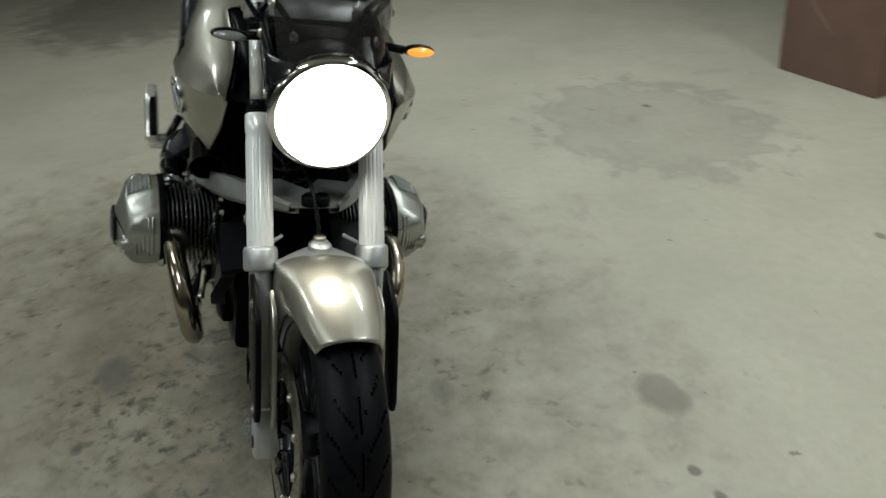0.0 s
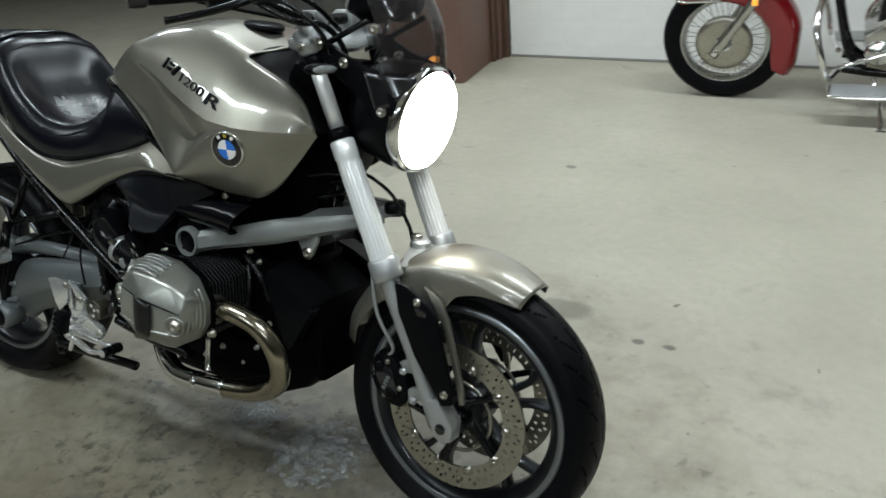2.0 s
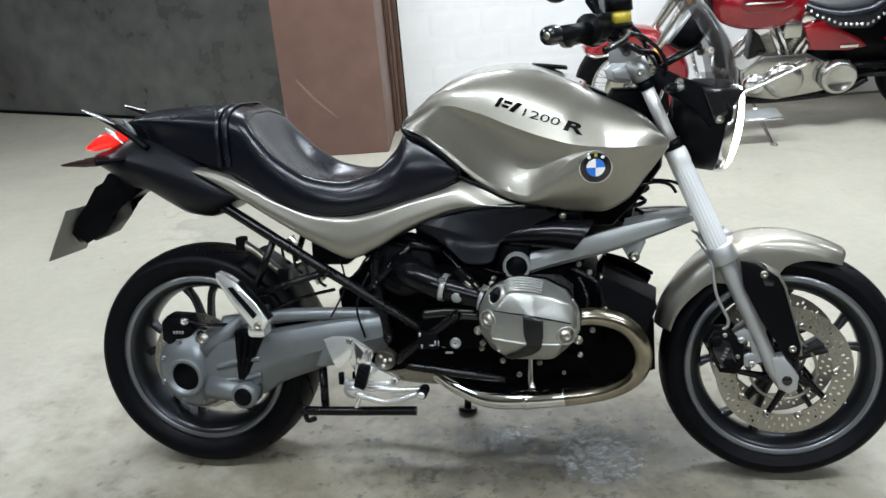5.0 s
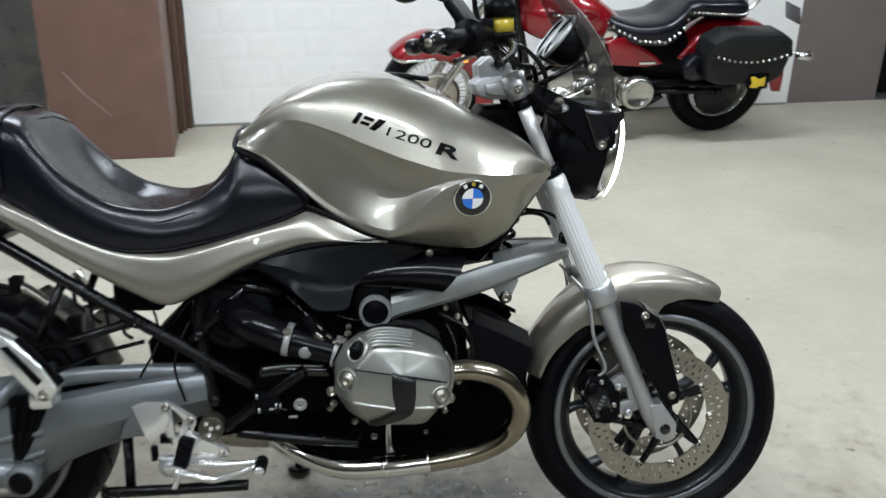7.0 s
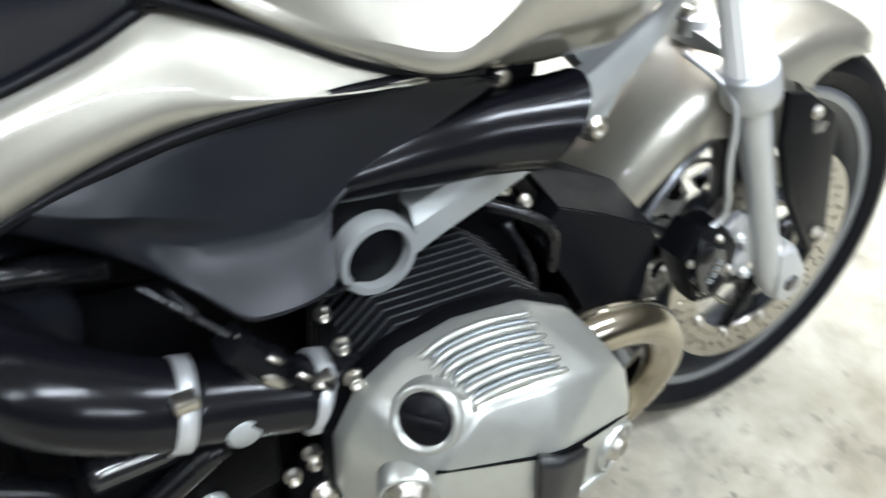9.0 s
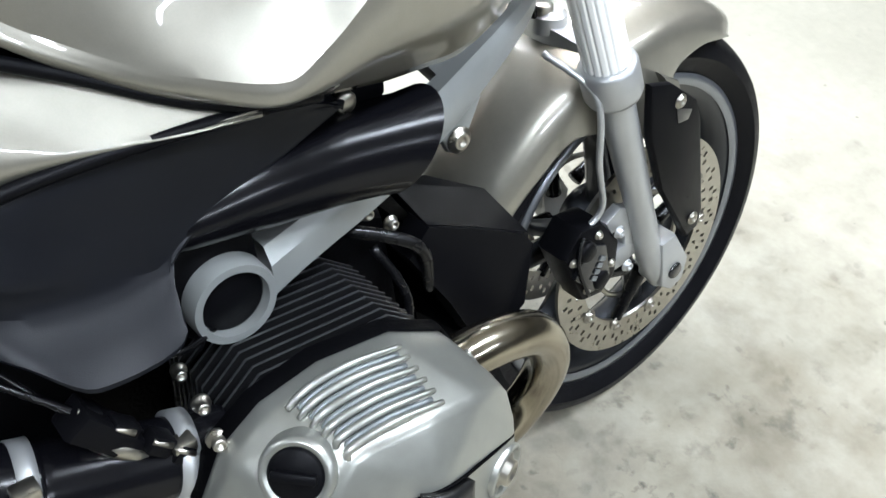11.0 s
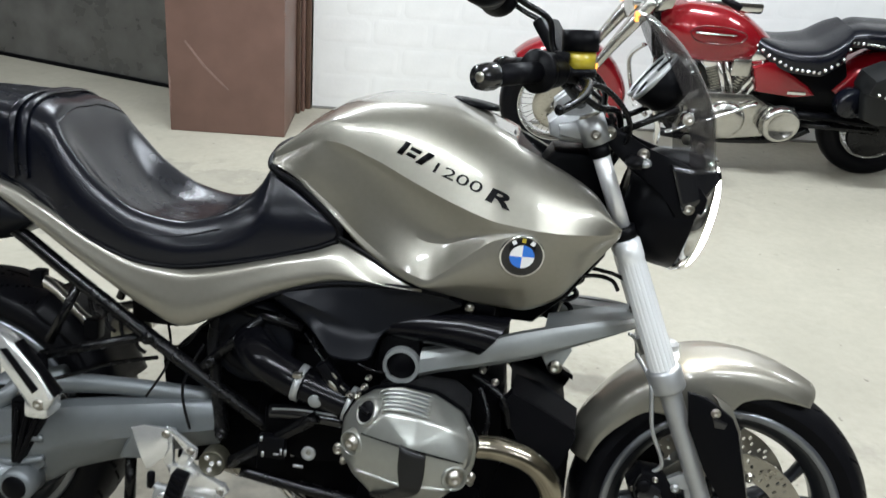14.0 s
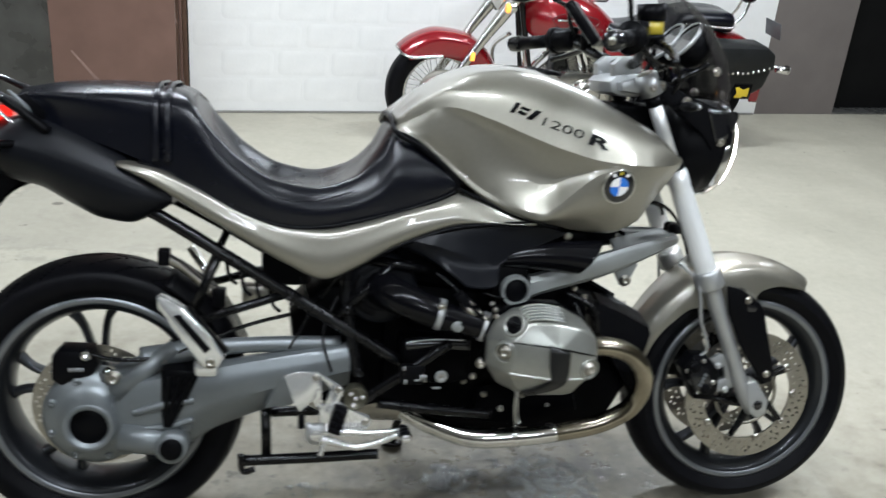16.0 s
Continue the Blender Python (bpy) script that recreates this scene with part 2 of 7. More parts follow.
    # wet film near the exhaust
    wet, _ = blob(1.04, 0.09, 0.36, 0.17, 0.45)
    wetf = op("MULTIPLY", wet, value(noise_node(24, 4, 0.6, 3.0), 0.55, 0.60, 0.0, 1.0))
    rough = op("SUBTRACT", value(noise_node(5, 6, 0.6, 5.0), 0.3, 0.7, 0.42, 0.62), op("MULTIPLY", wetf, 0.42))
    l.new(rough, b.inputs["Roughness"])
    bp = n.new("ShaderNodeBump")
    bp.inputs["Strength"].default_value, bp.inputs["Distance"].default_value = 0.28, 0.005
    l.new(op("ADD", noise_node(40, 8, 0.7), op("ADD", op("MULTIPLY", noise_node(9, 4), 0.8), op("MULTIPLY", wetf, op("MULTIPLY", noise_node(110, 2, 0.5, 1.0), 2.0)))), bp.inputs["Height"])
    l.new(bp.outputs[0], b.inputs["Normal"])
    return m


FLOORM = floor_material()


# ---- mesh helpers ----
def part(name, bm, material, parent=None, label="", sharp=38.0, smooth=True):
    """Links a bmesh as one mesh object under a thing or part."""
    if smooth:
        lim = radians(sharp)
        for f in bm.faces:
            f.smooth = True
        for e in bm.edges:
            if len(e.link_faces) == 2 and e.calc_face_angle(0) > lim:
                e.smooth = False
    me = bpy.data.meshes.new(name)
    bm.to_mesh(me)
    bm.free()
    for m in material if isinstance(material, (list, tuple)) else (material,):
        me.materials.append(m)
    ob = new(name, me)
    if parent:
        ob.parent = parent
    if label:
        ob["label"] = label
    return ob


def thick(ob, t, offset=-1.0):
    md = ob.modifiers.new("solidify", "SOLIDIFY")
    md.thickness, md.offset = t, offset
    return ob


def box(bm, x0, x1, y0, y1, z0, z1, bev=0.0, m=None):
    """A block with rounded edges, added to bm."""
    vs = [bm.verts.new(Vector((x, y, z))) for x in (x0, x1) for y in (y0, y1) for z in (z0, z1)]
    fs = [bm.faces.new([vs[i] for i in q]) for q in ((0, 1, 3, 2), (4, 6, 7, 5), (0, 4, 5, 1), (2, 3, 7, 6), (0, 2, 6, 4), (1, 5, 7, 3))]
    geo = vs
    if bev:
        es = list({e for f in fs for e in f.edges})
        r = bmesh.ops.bevel(bm, geom=es, offset=bev, segments=2, profile=0.5, affect="EDGES")
        geo = list({v for f in r["faces"] for v in f.verts} | {v for v in vs if v.is_valid})
    if m is not None:
        bmesh.ops.transform(bm, matrix=m, verts=geo)
    return bm


def prism(bm, outline, y0, y1, bev=0.0, m=None, segs=2):
    """An outline in x and z, given depth from y0 to y1, with rounded rims."""
    a = [bm.verts.new((x, y0, z)) for x, z in outline]
    b = [bm.verts.new((x, y1, z)) for x, z in outline]
    fa, fb = bm.faces.new(a), bm.faces.new(b[::-1])
    k = len(a)
    side = [bm.faces.new([a[(i + 1) % k], a[i], b[i], b[(i + 1) % k]]) for i in range(k)]
    geo = a + b
    if bev:
        es = list(fa.edges) + list(fb.edges)
        r = bmesh.ops.bevel(bm, geom=es, offset=bev, segments=segs, profile=0.5, affect="EDGES")
        geo = list({v for f in r["faces"] for v in f.verts} | {v for v in geo if v.is_valid} | {v for f in side if f.is_valid for v in f.verts})
    bmesh.ops.recalc_face_normals(bm, faces=bm.faces)
    if m is not None:
        bmesh.ops.transform(bm, matrix=m, verts=geo)
    return bm


def frame_to(a, b):
    """A matrix at a whose z axis points to b."""
    d = Vector(b) - Vector(a)
    return Matrix.Translation(a) @ d.to_track_quat("Z", "Y").to_matrix().to_4x4()


def lathe(bm, prof, m, n=40, closed=False, a0=0.0, a1=360.0):
    """Turns a profile of (radius, along) round the z axis of m."""
    full = abs(a1 - a0) >= 359.9
    cols = n if full else n + 1
    ring = []
    for i in range(cols):
        a = radians(a0 + (a1 - a0) * i / n)
        ring.append([bm.verts.new(m @ Vector((r * math.cos(a), r * math.sin(a), h))) for r, h in prof])
    k = len(prof)
    for i in range(n):
        p, q = ring[i], ring[(i + 1) % cols]
        for j in range(k if closed else k - 1):
            j2 = (j + 1) % k
            vs = [p[j], q[j], q[j2], p[j2]]
            bm.faces.new(vs)
    return bm


def disc_part(bm, c, axis, r, h, bev=0.002, n=28):
    """A round plate or plug with a softened rim."""
    m = frame_to(c, Vector(c) + Vector(axis))
    lathe(bm, [(0.0001, 0), (r, 0), (r, h - bev), (r - bev, h), (0.0001, h)], m, n)
    return bm


def bolt(bm, c, axis, r=0.009, h=0.007):
    """A socket-head bolt on a washer."""
    m = frame_to(c, Vector(c) + Vector(axis))
    lathe(bm, [(0.0001, 0), (r * 1.5, 0), (r * 1.5, h * 0.25), (r, h * 0.3), (r, h * 0.9), (r * 0.85, h), (r * 0.5, h), (r * 0.45, h * 0.6), (0.0001, h * 0.6)], m, 16)
    return bm


def smooth_path(pts, per=6):
    pts = [Vector(p) for p in pts]
    if len(pts) < 3:
        return pts
    out = []
    for i in range(len(pts) - 1):
        p0, p1, p2, p3 = pts[max(i - 1, 0)], pts[i], pts[i + 1], pts[min(i + 2, len(pts) - 1)]
        for k in range(per):
            t = k / per
            out.append(0.5 * ((2 * p1) + (p2 - p0) * t + (2 * p0 - 5 * p1 + 4 * p2 - p3) * t * t + (3 * p1 - p0 - 3 * p2 + p3) * t ** 3))
    out.append(pts[-1])
    return out


def tube(bm, pts, r, n=12, per=6, flat=1.0, caps=True):
    """A bent round bar through pts; r may be a list along it."""
    path = smooth_path(pts, per)
    rad = [np.interp(i / (len(path) - 1), np.linspace(0, 1, len(r)), r) for i in range(len(path))] if isinstance(r, (list, tuple)) else [r] * len(path)
    up = Vector((0, 0, 1))
    rings = []
    side = None
    for i, p in enumerate(path):
        d = (path[min(i + 1, len(path) - 1)] - path[max(i - 1, 0)]).normalized()
        if side is None:
            side = d.cross(up if abs(d.z) < 0.9 else Vector((0, 1, 0))).normalized()
        else:
            side = (side - d * side.dot(d)).normalized()
        nrm = side.cross(d)
        rings.append([bm.verts.new(p + (side * math.cos(2 * math.pi * k / n) + nrm * math.sin(2 * math.pi * k / n) * flat) * rad[i]) for k in range(n)])
    for a, b in zip(rings, rings[1:]):
        for k in range(n):
            bm.faces.new([a[k], a[(k + 1) % n], b[(k + 1) % n], b[k]])
    if caps:
        bm.faces.new(rings[0][::-1])
        bm.faces.new(rings[-1])
    return bm


def cr(vals, xs, x):
    """A smooth curve through the values at xs, without overshoot."""
    xs, vals = np.asarray(xs, float), np.asarray(vals, float)
    d = np.diff(vals) / np.diff(xs)
    s = np.zeros(len(xs))
    s[0], s[-1] = d[0], d[-1]
    for i in range(1, len(xs) - 1):
        s[i] = 0 if d[i - 1] * d[i] <= 0 else 2 * d[i - 1] * d[i] / (d[i - 1] + d[i])
    i = int(min(max(np.searchsorted(xs, x) - 1, 0), len(xs) - 2))
    h = xs[i + 1] - xs[i]
    t = (x - xs[i]) / h
    return (2 * t ** 3 - 3 * t * t + 1) * vals[i] + (t ** 3 - 2 * t * t + t) * h * s[i] + (-2 * t ** 3 + 3 * t * t) * vals[i + 1] + (t ** 3 - t * t) * h * s[i + 1]


def sheet(bm, stations, nu=40, nv=6, kinks=(), flip=False, mirror=False):
    """A smooth skin through cross-sections: stations of (u, [(x, y, z), ...]) with equally many points; kinks: points of the section that stay sharp."""
    us = [s[0] for s in stations]
    k = len(stations[0][1])
    rows_ = []
    for i in range(nu + 1):
        u = us[0] + (us[-1] - us[0]) * i / nu
        rows_.append([Vector([cr([s[1][j][a] for s in stations], us, u) for a in range(3)]) for j in range(k)])
    cuts = [0, *kinks, k - 1]
    for sgn in (1, -1) if mirror else (1,):
        grid = []
        for row in rows_:
            line = []
            for c0, c1 in zip(cuts, cuts[1:]):
                seg = smooth_path(row[c0:c1 + 1], nv) if c1 - c0 > 1 else [row[c0].lerp(row[c1], t / nv) for t in range(nv)] + [row[c1]]
                line += seg if not line else seg[1:]
            grid.append([bm.verts.new((p.x, p.y * sgn, p.z)) for p in line])
        for a, b in zip(grid, grid[1:]):
            for j in range(len(a) - 1):
                f = [a[j], a[j + 1], b[j + 1], b[j]]
                bm.faces.new(f if (sgn > 0) != flip else f[::-1])
    return bm


def BM():
    return bmesh.new()


def empty(name, m, label, category, group="", kind=""):
    ob = new(name)
    ob.matrix_world = m
    return tagged(ob, label, category, group, kind)


# ---- the place ----
WALL = pose(-0.12, 3.46, 0, 0, 0, 7.6)


def slab(name, m, x0, x1, y0, y1, z0, z1, material, label, category, bev=0.0):
    bm = BM()
    box(bm, x0, x1, y0, y1, z0, z1, bev)
    ob = part(name, bm, material, smooth=bev > 0)
    ob.matrix_world = m
    return tagged(ob, label, category, kind="structure")


ID = Matrix.Identity(4)
slab("floor", ID, -9, 9, -7, 10, -0.2, 0, FLOORM, "worn pale concrete garage floor with oil stains", "floor")
slab("ceiling", ID, -9.2, 9.2, -7.2, 10.2, CEIL, CEIL + 0.2, CEILM, "plain raw concrete garage ceiling", "ceiling")
slab("wall_south", ID, -9, 9, -7.2, -7, 0, CEIL, CONC, "plain grey concrete garage wall", "wall")
slab("wall_west", ID, -9.2, -9, -7.2, 10, 0, CEIL, CONC, "plain grey concrete garage wall", "wall")
slab("wall_east", ID, 9, 9.2, -7.2, 10, 0, CEIL, CONC, "plain grey concrete garage wall", "wall")
slab("wall_north", ID, -9, 9, 10, 10.2, 0, CEIL, GREYWALL, "dark end wall of the unlit bay", "wall")
slab("wall_white", WALL, 0.02, 3.80, 0, 0.2, 0, CEIL, WALLW, "white painted block wall behind the red cruiser", "wall")
slab("wall_grey", WALL, 3.80, 4.47, 0.02, 0.35, 0, CEIL, GREYWALL, "brownish grey painted wall pier", "wall")
# the opening's darkness is painted: a near-black panel closes it
slab("door_1", WALL, 4.47, 9.0, 0.16, 0.22, 0.0, 2.3, DOORM, "closed door panel, the opening's lack of light put into its near-black colour", "door")
slab("door_sill", WALL, 4.47, 9.0, 0.02, 0.16, 0.0, 0.012, DARKDOOR, "dark steel sill under the door", "sill")
slab("wall_lintel", WALL, 4.47, 9.0, 0.05, 0.3, 2.3, CEIL, GREYWALL, "grey lintel over the dark opening", "wall")
slab("wall_dark", pose(-0.55, 3.44, 0, 0, 0, 165), 0, 8.6, -0.2, 0, 0, CEIL, DARKDOOR, "dark grey steel-clad wall with scuffs", "wall")
slab("pillar", WALL, -0.63, -0.055, -0.575, 0.3, 0, CEIL, BROWN, "brown clad pillar with scuffed corners", "pillar", 0.006)

# ---- the silver motorcycle: x forward, y to its left, z up ----
LEAN_DEG = 11.5
BIKE = pose(0.06, 0.005, 0, -LEAN_DEG)
bike = empty("motorcycle", BIKE, "silver naked motorcycle parked on its side stand, headlight on", "motorcycle")
FA, RA = Vector((1.505, 0, 0.297)), Vector((0.0, 0, 0.303))
YAX = Vector((0, 1, 0))


def outward(bm, zc=None):
    """Turns all faces away from the machine's middle plane."""
    bmesh.ops.recalc_face_normals(bm, faces=bm.faces)
    bm.normal_update()
    z0 = sum(v.co.z for v in bm.verts) / len(bm.verts) if zc is None else zc
    s = 0.0
    for f in bm.faces:
        c = f.calc_center_median()
        s += f.calc_area() * f.normal.dot(Vector((0, c.y, c.z - z0)))
    if s < 0:
        bmesh.ops.reverse_faces(bm, faces=bm.faces)
    return bm


def bolt_at(parent, c, axis, r=0.008, h=0.006, material=None, name="bolt"):
    bm = BM()
    bolt(bm, c, axis, r, h)
    return part(name, bm, material or STEEL, parent)


def bar(name, parent, pts, r, material, n=12, per=6, label="", flat=1.0):
    bm = BM()
    tube(bm, pts, r, n, per, flat)
    return part(name, bm, material, parent, label)


def round_plate(name, parent, c, axis, r, h, material, bev=0.002, label=""):
    bm = BM()
    disc_part(bm, c, axis, r, h, bev)
    return part(name, bm, material, parent, label)


def block(name, parent, lims, bev, material, m=None, label=""):
    bm = BM()
    box(bm, *lims, bev, m)
    return part(name, bm, material, parent, label)


def plate(name, parent, outline, y0, y1, bev, material, label="", m=None):
    bm = BM()
    prism(bm, outline, y0, y1, bev, m)
    return part(name, bm, material, parent, label)


def stack(bm, loops, cap=True):
    """Straight-sided skin from loop to loop, closed at the last."""
    rings = [[bm.verts.new(p) for p in lp] for lp in loops]
    for a, b in zip(rings, rings[1:]):
        for k in range(len(a)):
            bm.faces.new([a[k], a[(k + 1) % len(a)], b[(k + 1) % len(a)], b[k]])
    if cap:
        bm.faces.new(rings[-1])
    bmesh.ops.recalc_face_normals(bm, faces=bm.faces)
    return bm


def wheel(name, c, R, half, rim_r, parent, spokes, lab):
    """Cast wheel with a grooved tyre."""
    m = frame_to(c, c + YAX)
    bm = BM()
    # rim barrel and lips
    rw = half * 0.78
    lathe(bm, [(rim_r - 0.022, -rw + 0.01), (rim_r - 0.004, -rw), (rim_r + 0.004, -rw + 0.004), (rim_r - 0.004, -rw + 0.014), (rim_r - 0.028, -rw + 0.03), (rim_r - 0.030, 0), (rim_r - 0.028, rw - 0.03), (rim_r - 0.004, rw - 0.014), (rim_r + 0.004, rw - 0.004), (rim_r - 0.004, rw), (rim_r - 0.022, rw - 0.01), (rim_r - 0.036, 0.02), (rim_r - 0.036, -0.02)], m, 96, closed=True)
    lathe(bm, [(0.024, -half * 0.75), (0.042, -half * 0.75), (0.046, -half * 0.5), (0.040, 0), (0.046, half * 0.5), (0.042, half * 0.75), (0.024, half * 0.75)], m, 32, closed=True)
    w = part(name, bm, RIMM, parent, lab)
    for side in (-1, 1):
        bm = BM()
        lathe(bm, [(rim_r - 0.010, side * (rw - 0.001)), (rim_r - 0.003, side * (rw + 0.003)), (rim_r + 0.006, side * (rw + 0.001)), (rim_r + 0.004, side * (rw - 0.006))], m, 96)
        part("rim_lip", bm, RIMLIP, w, "machined bright rim lip")
    for k in range(spokes):
        for side in (-1, 1):
            a = 2 * math.pi * k / spokes + side * 0.13 + 0.2
            a2 = a + side * 0.10
            bm = BM()
            sec = []
            for t, rr, aa, wd in ((0, 0.036, a - side * 0.05, 0.012), (0.35, rim_r * 0.42, a, 0.0075), (0.7, rim_r * 0.7, a + side * 0.03, 0.0075), (1, rim_r - 0.034, a2, 0.012)):
                p = m @ Vector((rr * math.cos(aa), rr * math.sin(aa), 0))
                tang = (m.to_3x3() @ Vector((-math.sin(aa), math.cos(aa), 0)))
                dep = 0.022 - 0.008 * t
                sec.append((t, [p + tang * wd + YAX * dep * 0.6, p + tang * wd * 0.6 + YAX * dep, p - tang * wd * 0.6 + YAX * dep, p - tang * wd + YAX * dep * 0.6, p - tang * wd - YAX * dep * 0.6, p - tang * wd * 0.6 - YAX * dep, p + tang * wd * 0.6 - YAX * dep, p + tang * wd - YAX * dep * 0.6, p + tang * wd + YAX * dep * 0.6]))
            sheet(bm, sec, 9, 1, kinks=range(1, 8))
            part("spoke", bm, RIMM, w)
    # tyre
    bm = BM()
    prof = [(rim_r - 0.006, -rw + 0.012), (rim_r + 0.012, -rw - 0.004), (rim_r + 0.022, -half * 0.93), (R - 0.036, -half), (R - 0.022, -half * 0.95)]
    for k in range(1, 24):
        s = -0.95 + 1.9 * k / 24
        rr = R - 0.023 * abs(s) ** 2.3
        prof.append((rr, s * half))
    prof += [(r, -h) for r, h in prof[:5][::-1]]
    lathe(bm, prof, m, 240)
    bm.faces.ensure_lookup_table()
    # grooves: bands of tread cells pressed in along slanted lines
    npr = len(prof) - 1
    grooves = []
    for i in range(240):
        for j in range(5, 5 + 22):
            s = (j - 4 - 12) / 12
            ph = (i + abs(s) ** 0.7 * 16 + (5 if s > 0 else 0)) % 10
            deep = (ph < 1.0 and 0.10 < abs(s) < 0.92 and (i // 10) % 3 != 2) or (ph < 1.0 and 0.35 < abs(s) < 0.75) or (abs(s) < 0.05 and (i // 4) % 3 != 0)
            if deep:
                grooves.append(bm.faces[i * npr + j])
    r = bmesh.ops.extrude_discrete_faces(bm, faces=grooves)
    for f in r["faces"]:
        n_ = f.normal.copy()
        cen = f.calc_center_median()
        out = (cen - c)
        out.y = 0
        out.normalize()
        for v in f.verts:
            v.co -= out * 0.006
    bmesh.ops.recalc_face_normals(bm, faces=bm.faces)
    part("tyre", bm, RUBBER, w, "black rubber tyre with slanted tread grooves")
    return w


def brake_disc(c, y, r0, r1, parent, holes, carrier=True):
    """Drilled steel disc: ring sectors round real holes."""
    bm = BM()
    n = holes
    t = 0.0025
    rows_ = [(r0, 0), (r0 + (r1 - r0) * 0.27, 1), (r0 + (r1 - r0) * 0.5, 2), (r0 + (r1 - r0) * 0.73, 3), (r1, 4)]
    m = frame_to(Vector((c.x, y, c.z)), Vector((c.x, y + 1, c.z)))
    def P(r, a, h):
        return m @ Vector((r * math.cos(a), r * math.sin(a), h))
    cols = n * 4
    for h, fl in ((-t, False), (t, True)):
        g = [[bm.verts.new(P(r0 + (r1 - r0) * k / 6, 2 * math.pi * i / cols, h)) for k in range(7)] for i in range(cols)]
        for i in range(cols):
            for k in range(6):
                cell, row = i % 4, k
                hole = (cell == 1 and row == 1) or (cell == 3 and row == 3) or (cell == 1 and row == 4 and (i // 4) % 2 == 0)
                if hole:
                    continue
                f = [g[i][k], g[(i + 1) % cols][k], g[(i + 1) % cols][k + 1], g[i][k + 1]]
                bm.faces.new(f if fl else f[::-1])
    # rims of the plate and its holes
    bm.verts.index_update()
    vs = list(bm.verts)
    half_n = len(vs) // 2
    top = {i: vs[i + half_n] for i in range(half_n)}
    for e in [e for e in bm.edges if e.is_boundary and e.verts[0].index < half_n and e.verts[1].index < half_n]:
        a, b = e.verts
        bm.faces.new([a, b, top[b.index], top[a.index]])
    bmesh.ops.recalc_face_normals(bm, faces=bm.faces)
    d = part("brake_disc", bm, STEEL, parent, "drilled steel brake disc", smooth=False)
    if carrier:
        bm = BM()
        sgn = 1 if y > 0 else -1
        for k in range(5):
            a = 2 * math.pi * k / 5
            p0 = P(0.038, a - 0.3, 0)
            tube(bm, [P(0.036, a - 0.5, 0), P(r0 * 0.7, a - 0.12, 0), P(r0 + 0.008, a, 0)], [0.012, 0.008, 0.007], 8, 4)
        part("disc_carrier", bm, BLACKM, d)
        for k in range(10):
            a = 2 * math.pi * k / 10
            bolt_at(d, P(r0 + 0.006, a, 0.003 * sgn), (0, sgn, 0), 0.007, 0.005, STEEL, "disc_rivet")
    return d


fw = wheel("front_wheel", FA, 0.292, 0.060, 0.2270, bike, 5, "graphite cast front wheel with paired thin spokes")
for y in (-0.072, 0.072):
    brake_disc(FA, y, 0.112, 0.160, fw, 44)
rw_ = wheel("rear_wheel", RA, 0.308, 0.090, 0.2270, bike, 5, "graphite cast rear wheel with paired spokes")
brake_disc(RA, -0.085, 0.098, 0.133, rw_, 36, carrier=False)

# ---- fork and front end ----
FD = (Vector((1.236, 0, 0.859)) - Vector((1.488, 0, 0.288))).normalized()   # up along the fork


def along(z, y=0.0, dx=0.0):
    """A point of the fork leg's axis at height z."""
    return Vector((1.236 + (z - 0.859) * FD.x / FD.z + dx, y, z))


for sg in (-1, 1):
    y = 0.108 * sg
    # upper tube
    bm = BM()
    tube(bm, [along(0.86, y), along(1.01, y)], 0.0152, 24)
    leg = part("fork_leg", bm, TUBEM, bike, "silver telescopic fork leg with a fluted sleeve")
    # fluted outer sleeve
    bm = BM()
    a, b = along(0.61, y), along(0.845, y)
    m = frame_to(a, b)
    L = (b - a).length
    n = 144
    rings = []
    for h, base, fl in ((0, 0.0250, 1), (L * 0.80, 0.0242, 1), (L * 0.84, 0.0232, 0), (L * 0.86, 0.0250, 0), (L * 0.985, 0.0250, 0), (L, 0.020, 0)):
        rings.append([bm.verts.new(m @ Vector(((base - (0.0017 if fl and (k % 8) < 2 else 0)) * math.cos(2 * math.pi * k / n), (base - (0.0017 if fl and (k % 8) < 2 else 0)) * math.sin(2 * math.pi * k / n), h))) for k in range(n)])
    for p, q in zip(rings, rings[1:]):
        for k in range(n):
            bm.faces.new([p[k], p[(k + 1) % n], q[(k + 1) % n], q[k]])
    part("fluted_sleeve", bm, FORKM, leg)
    bm = BM()
    tube(bm, [along(0.846, y), along(0.866, y)], 0.0220, 24)
    part("dust_seal", bm, BLACKP, leg)
    bm = BM()
    tube(bm, [along(0.984, y), along(1.004, y)], 0.0175, 24)
    part("rubber_ring", bm, BLACKP, leg)
    # lower leg and axle foot
    bm = BM()
    tube(bm, [along(0.62, y), along(0.48, y), along(0.40, y), Vector((1.475, y * 1.0, 0.315)), Vector((1.503, y * 1.0, 0.272))], [0.0215, 0.019, 0.0170, 0.0180, 0.017], 20, 5)
    prism(bm, [(1.468, 0.345), (1.494, 0.352), (1.530, 0.302), (1.527, 0.268), (1.506, 0.258), (1.484, 0.272), (1.478, 0.300)], y - 0.021, y + 0.021, 0.005)
    part("lower_leg", bm, ALU, leg, "silver-grey lower fork leg")
    # solid black disc on the foot paints the dark of the axle hole
    bm = BM()
    disc_part(bm, Vector((1.503, y + sg * 0.0215, 0.292)), (0, sg, 0), 0.012, 0.003)
    part("axle_hole", bm, BLACKG, leg)
    # clamp collar
    bm = BM()
    m2 = frame_to(along(0.575, y), along(0.62, y))
    lathe(bm, [(0.022, 0), (0.030, 0.001), (0.032, 0.006), (0.032, 0.040), (0.029, 0.046), (0.023, 0.047)], m2, 36)
    part("clamp_collar", bm, ALU, leg)
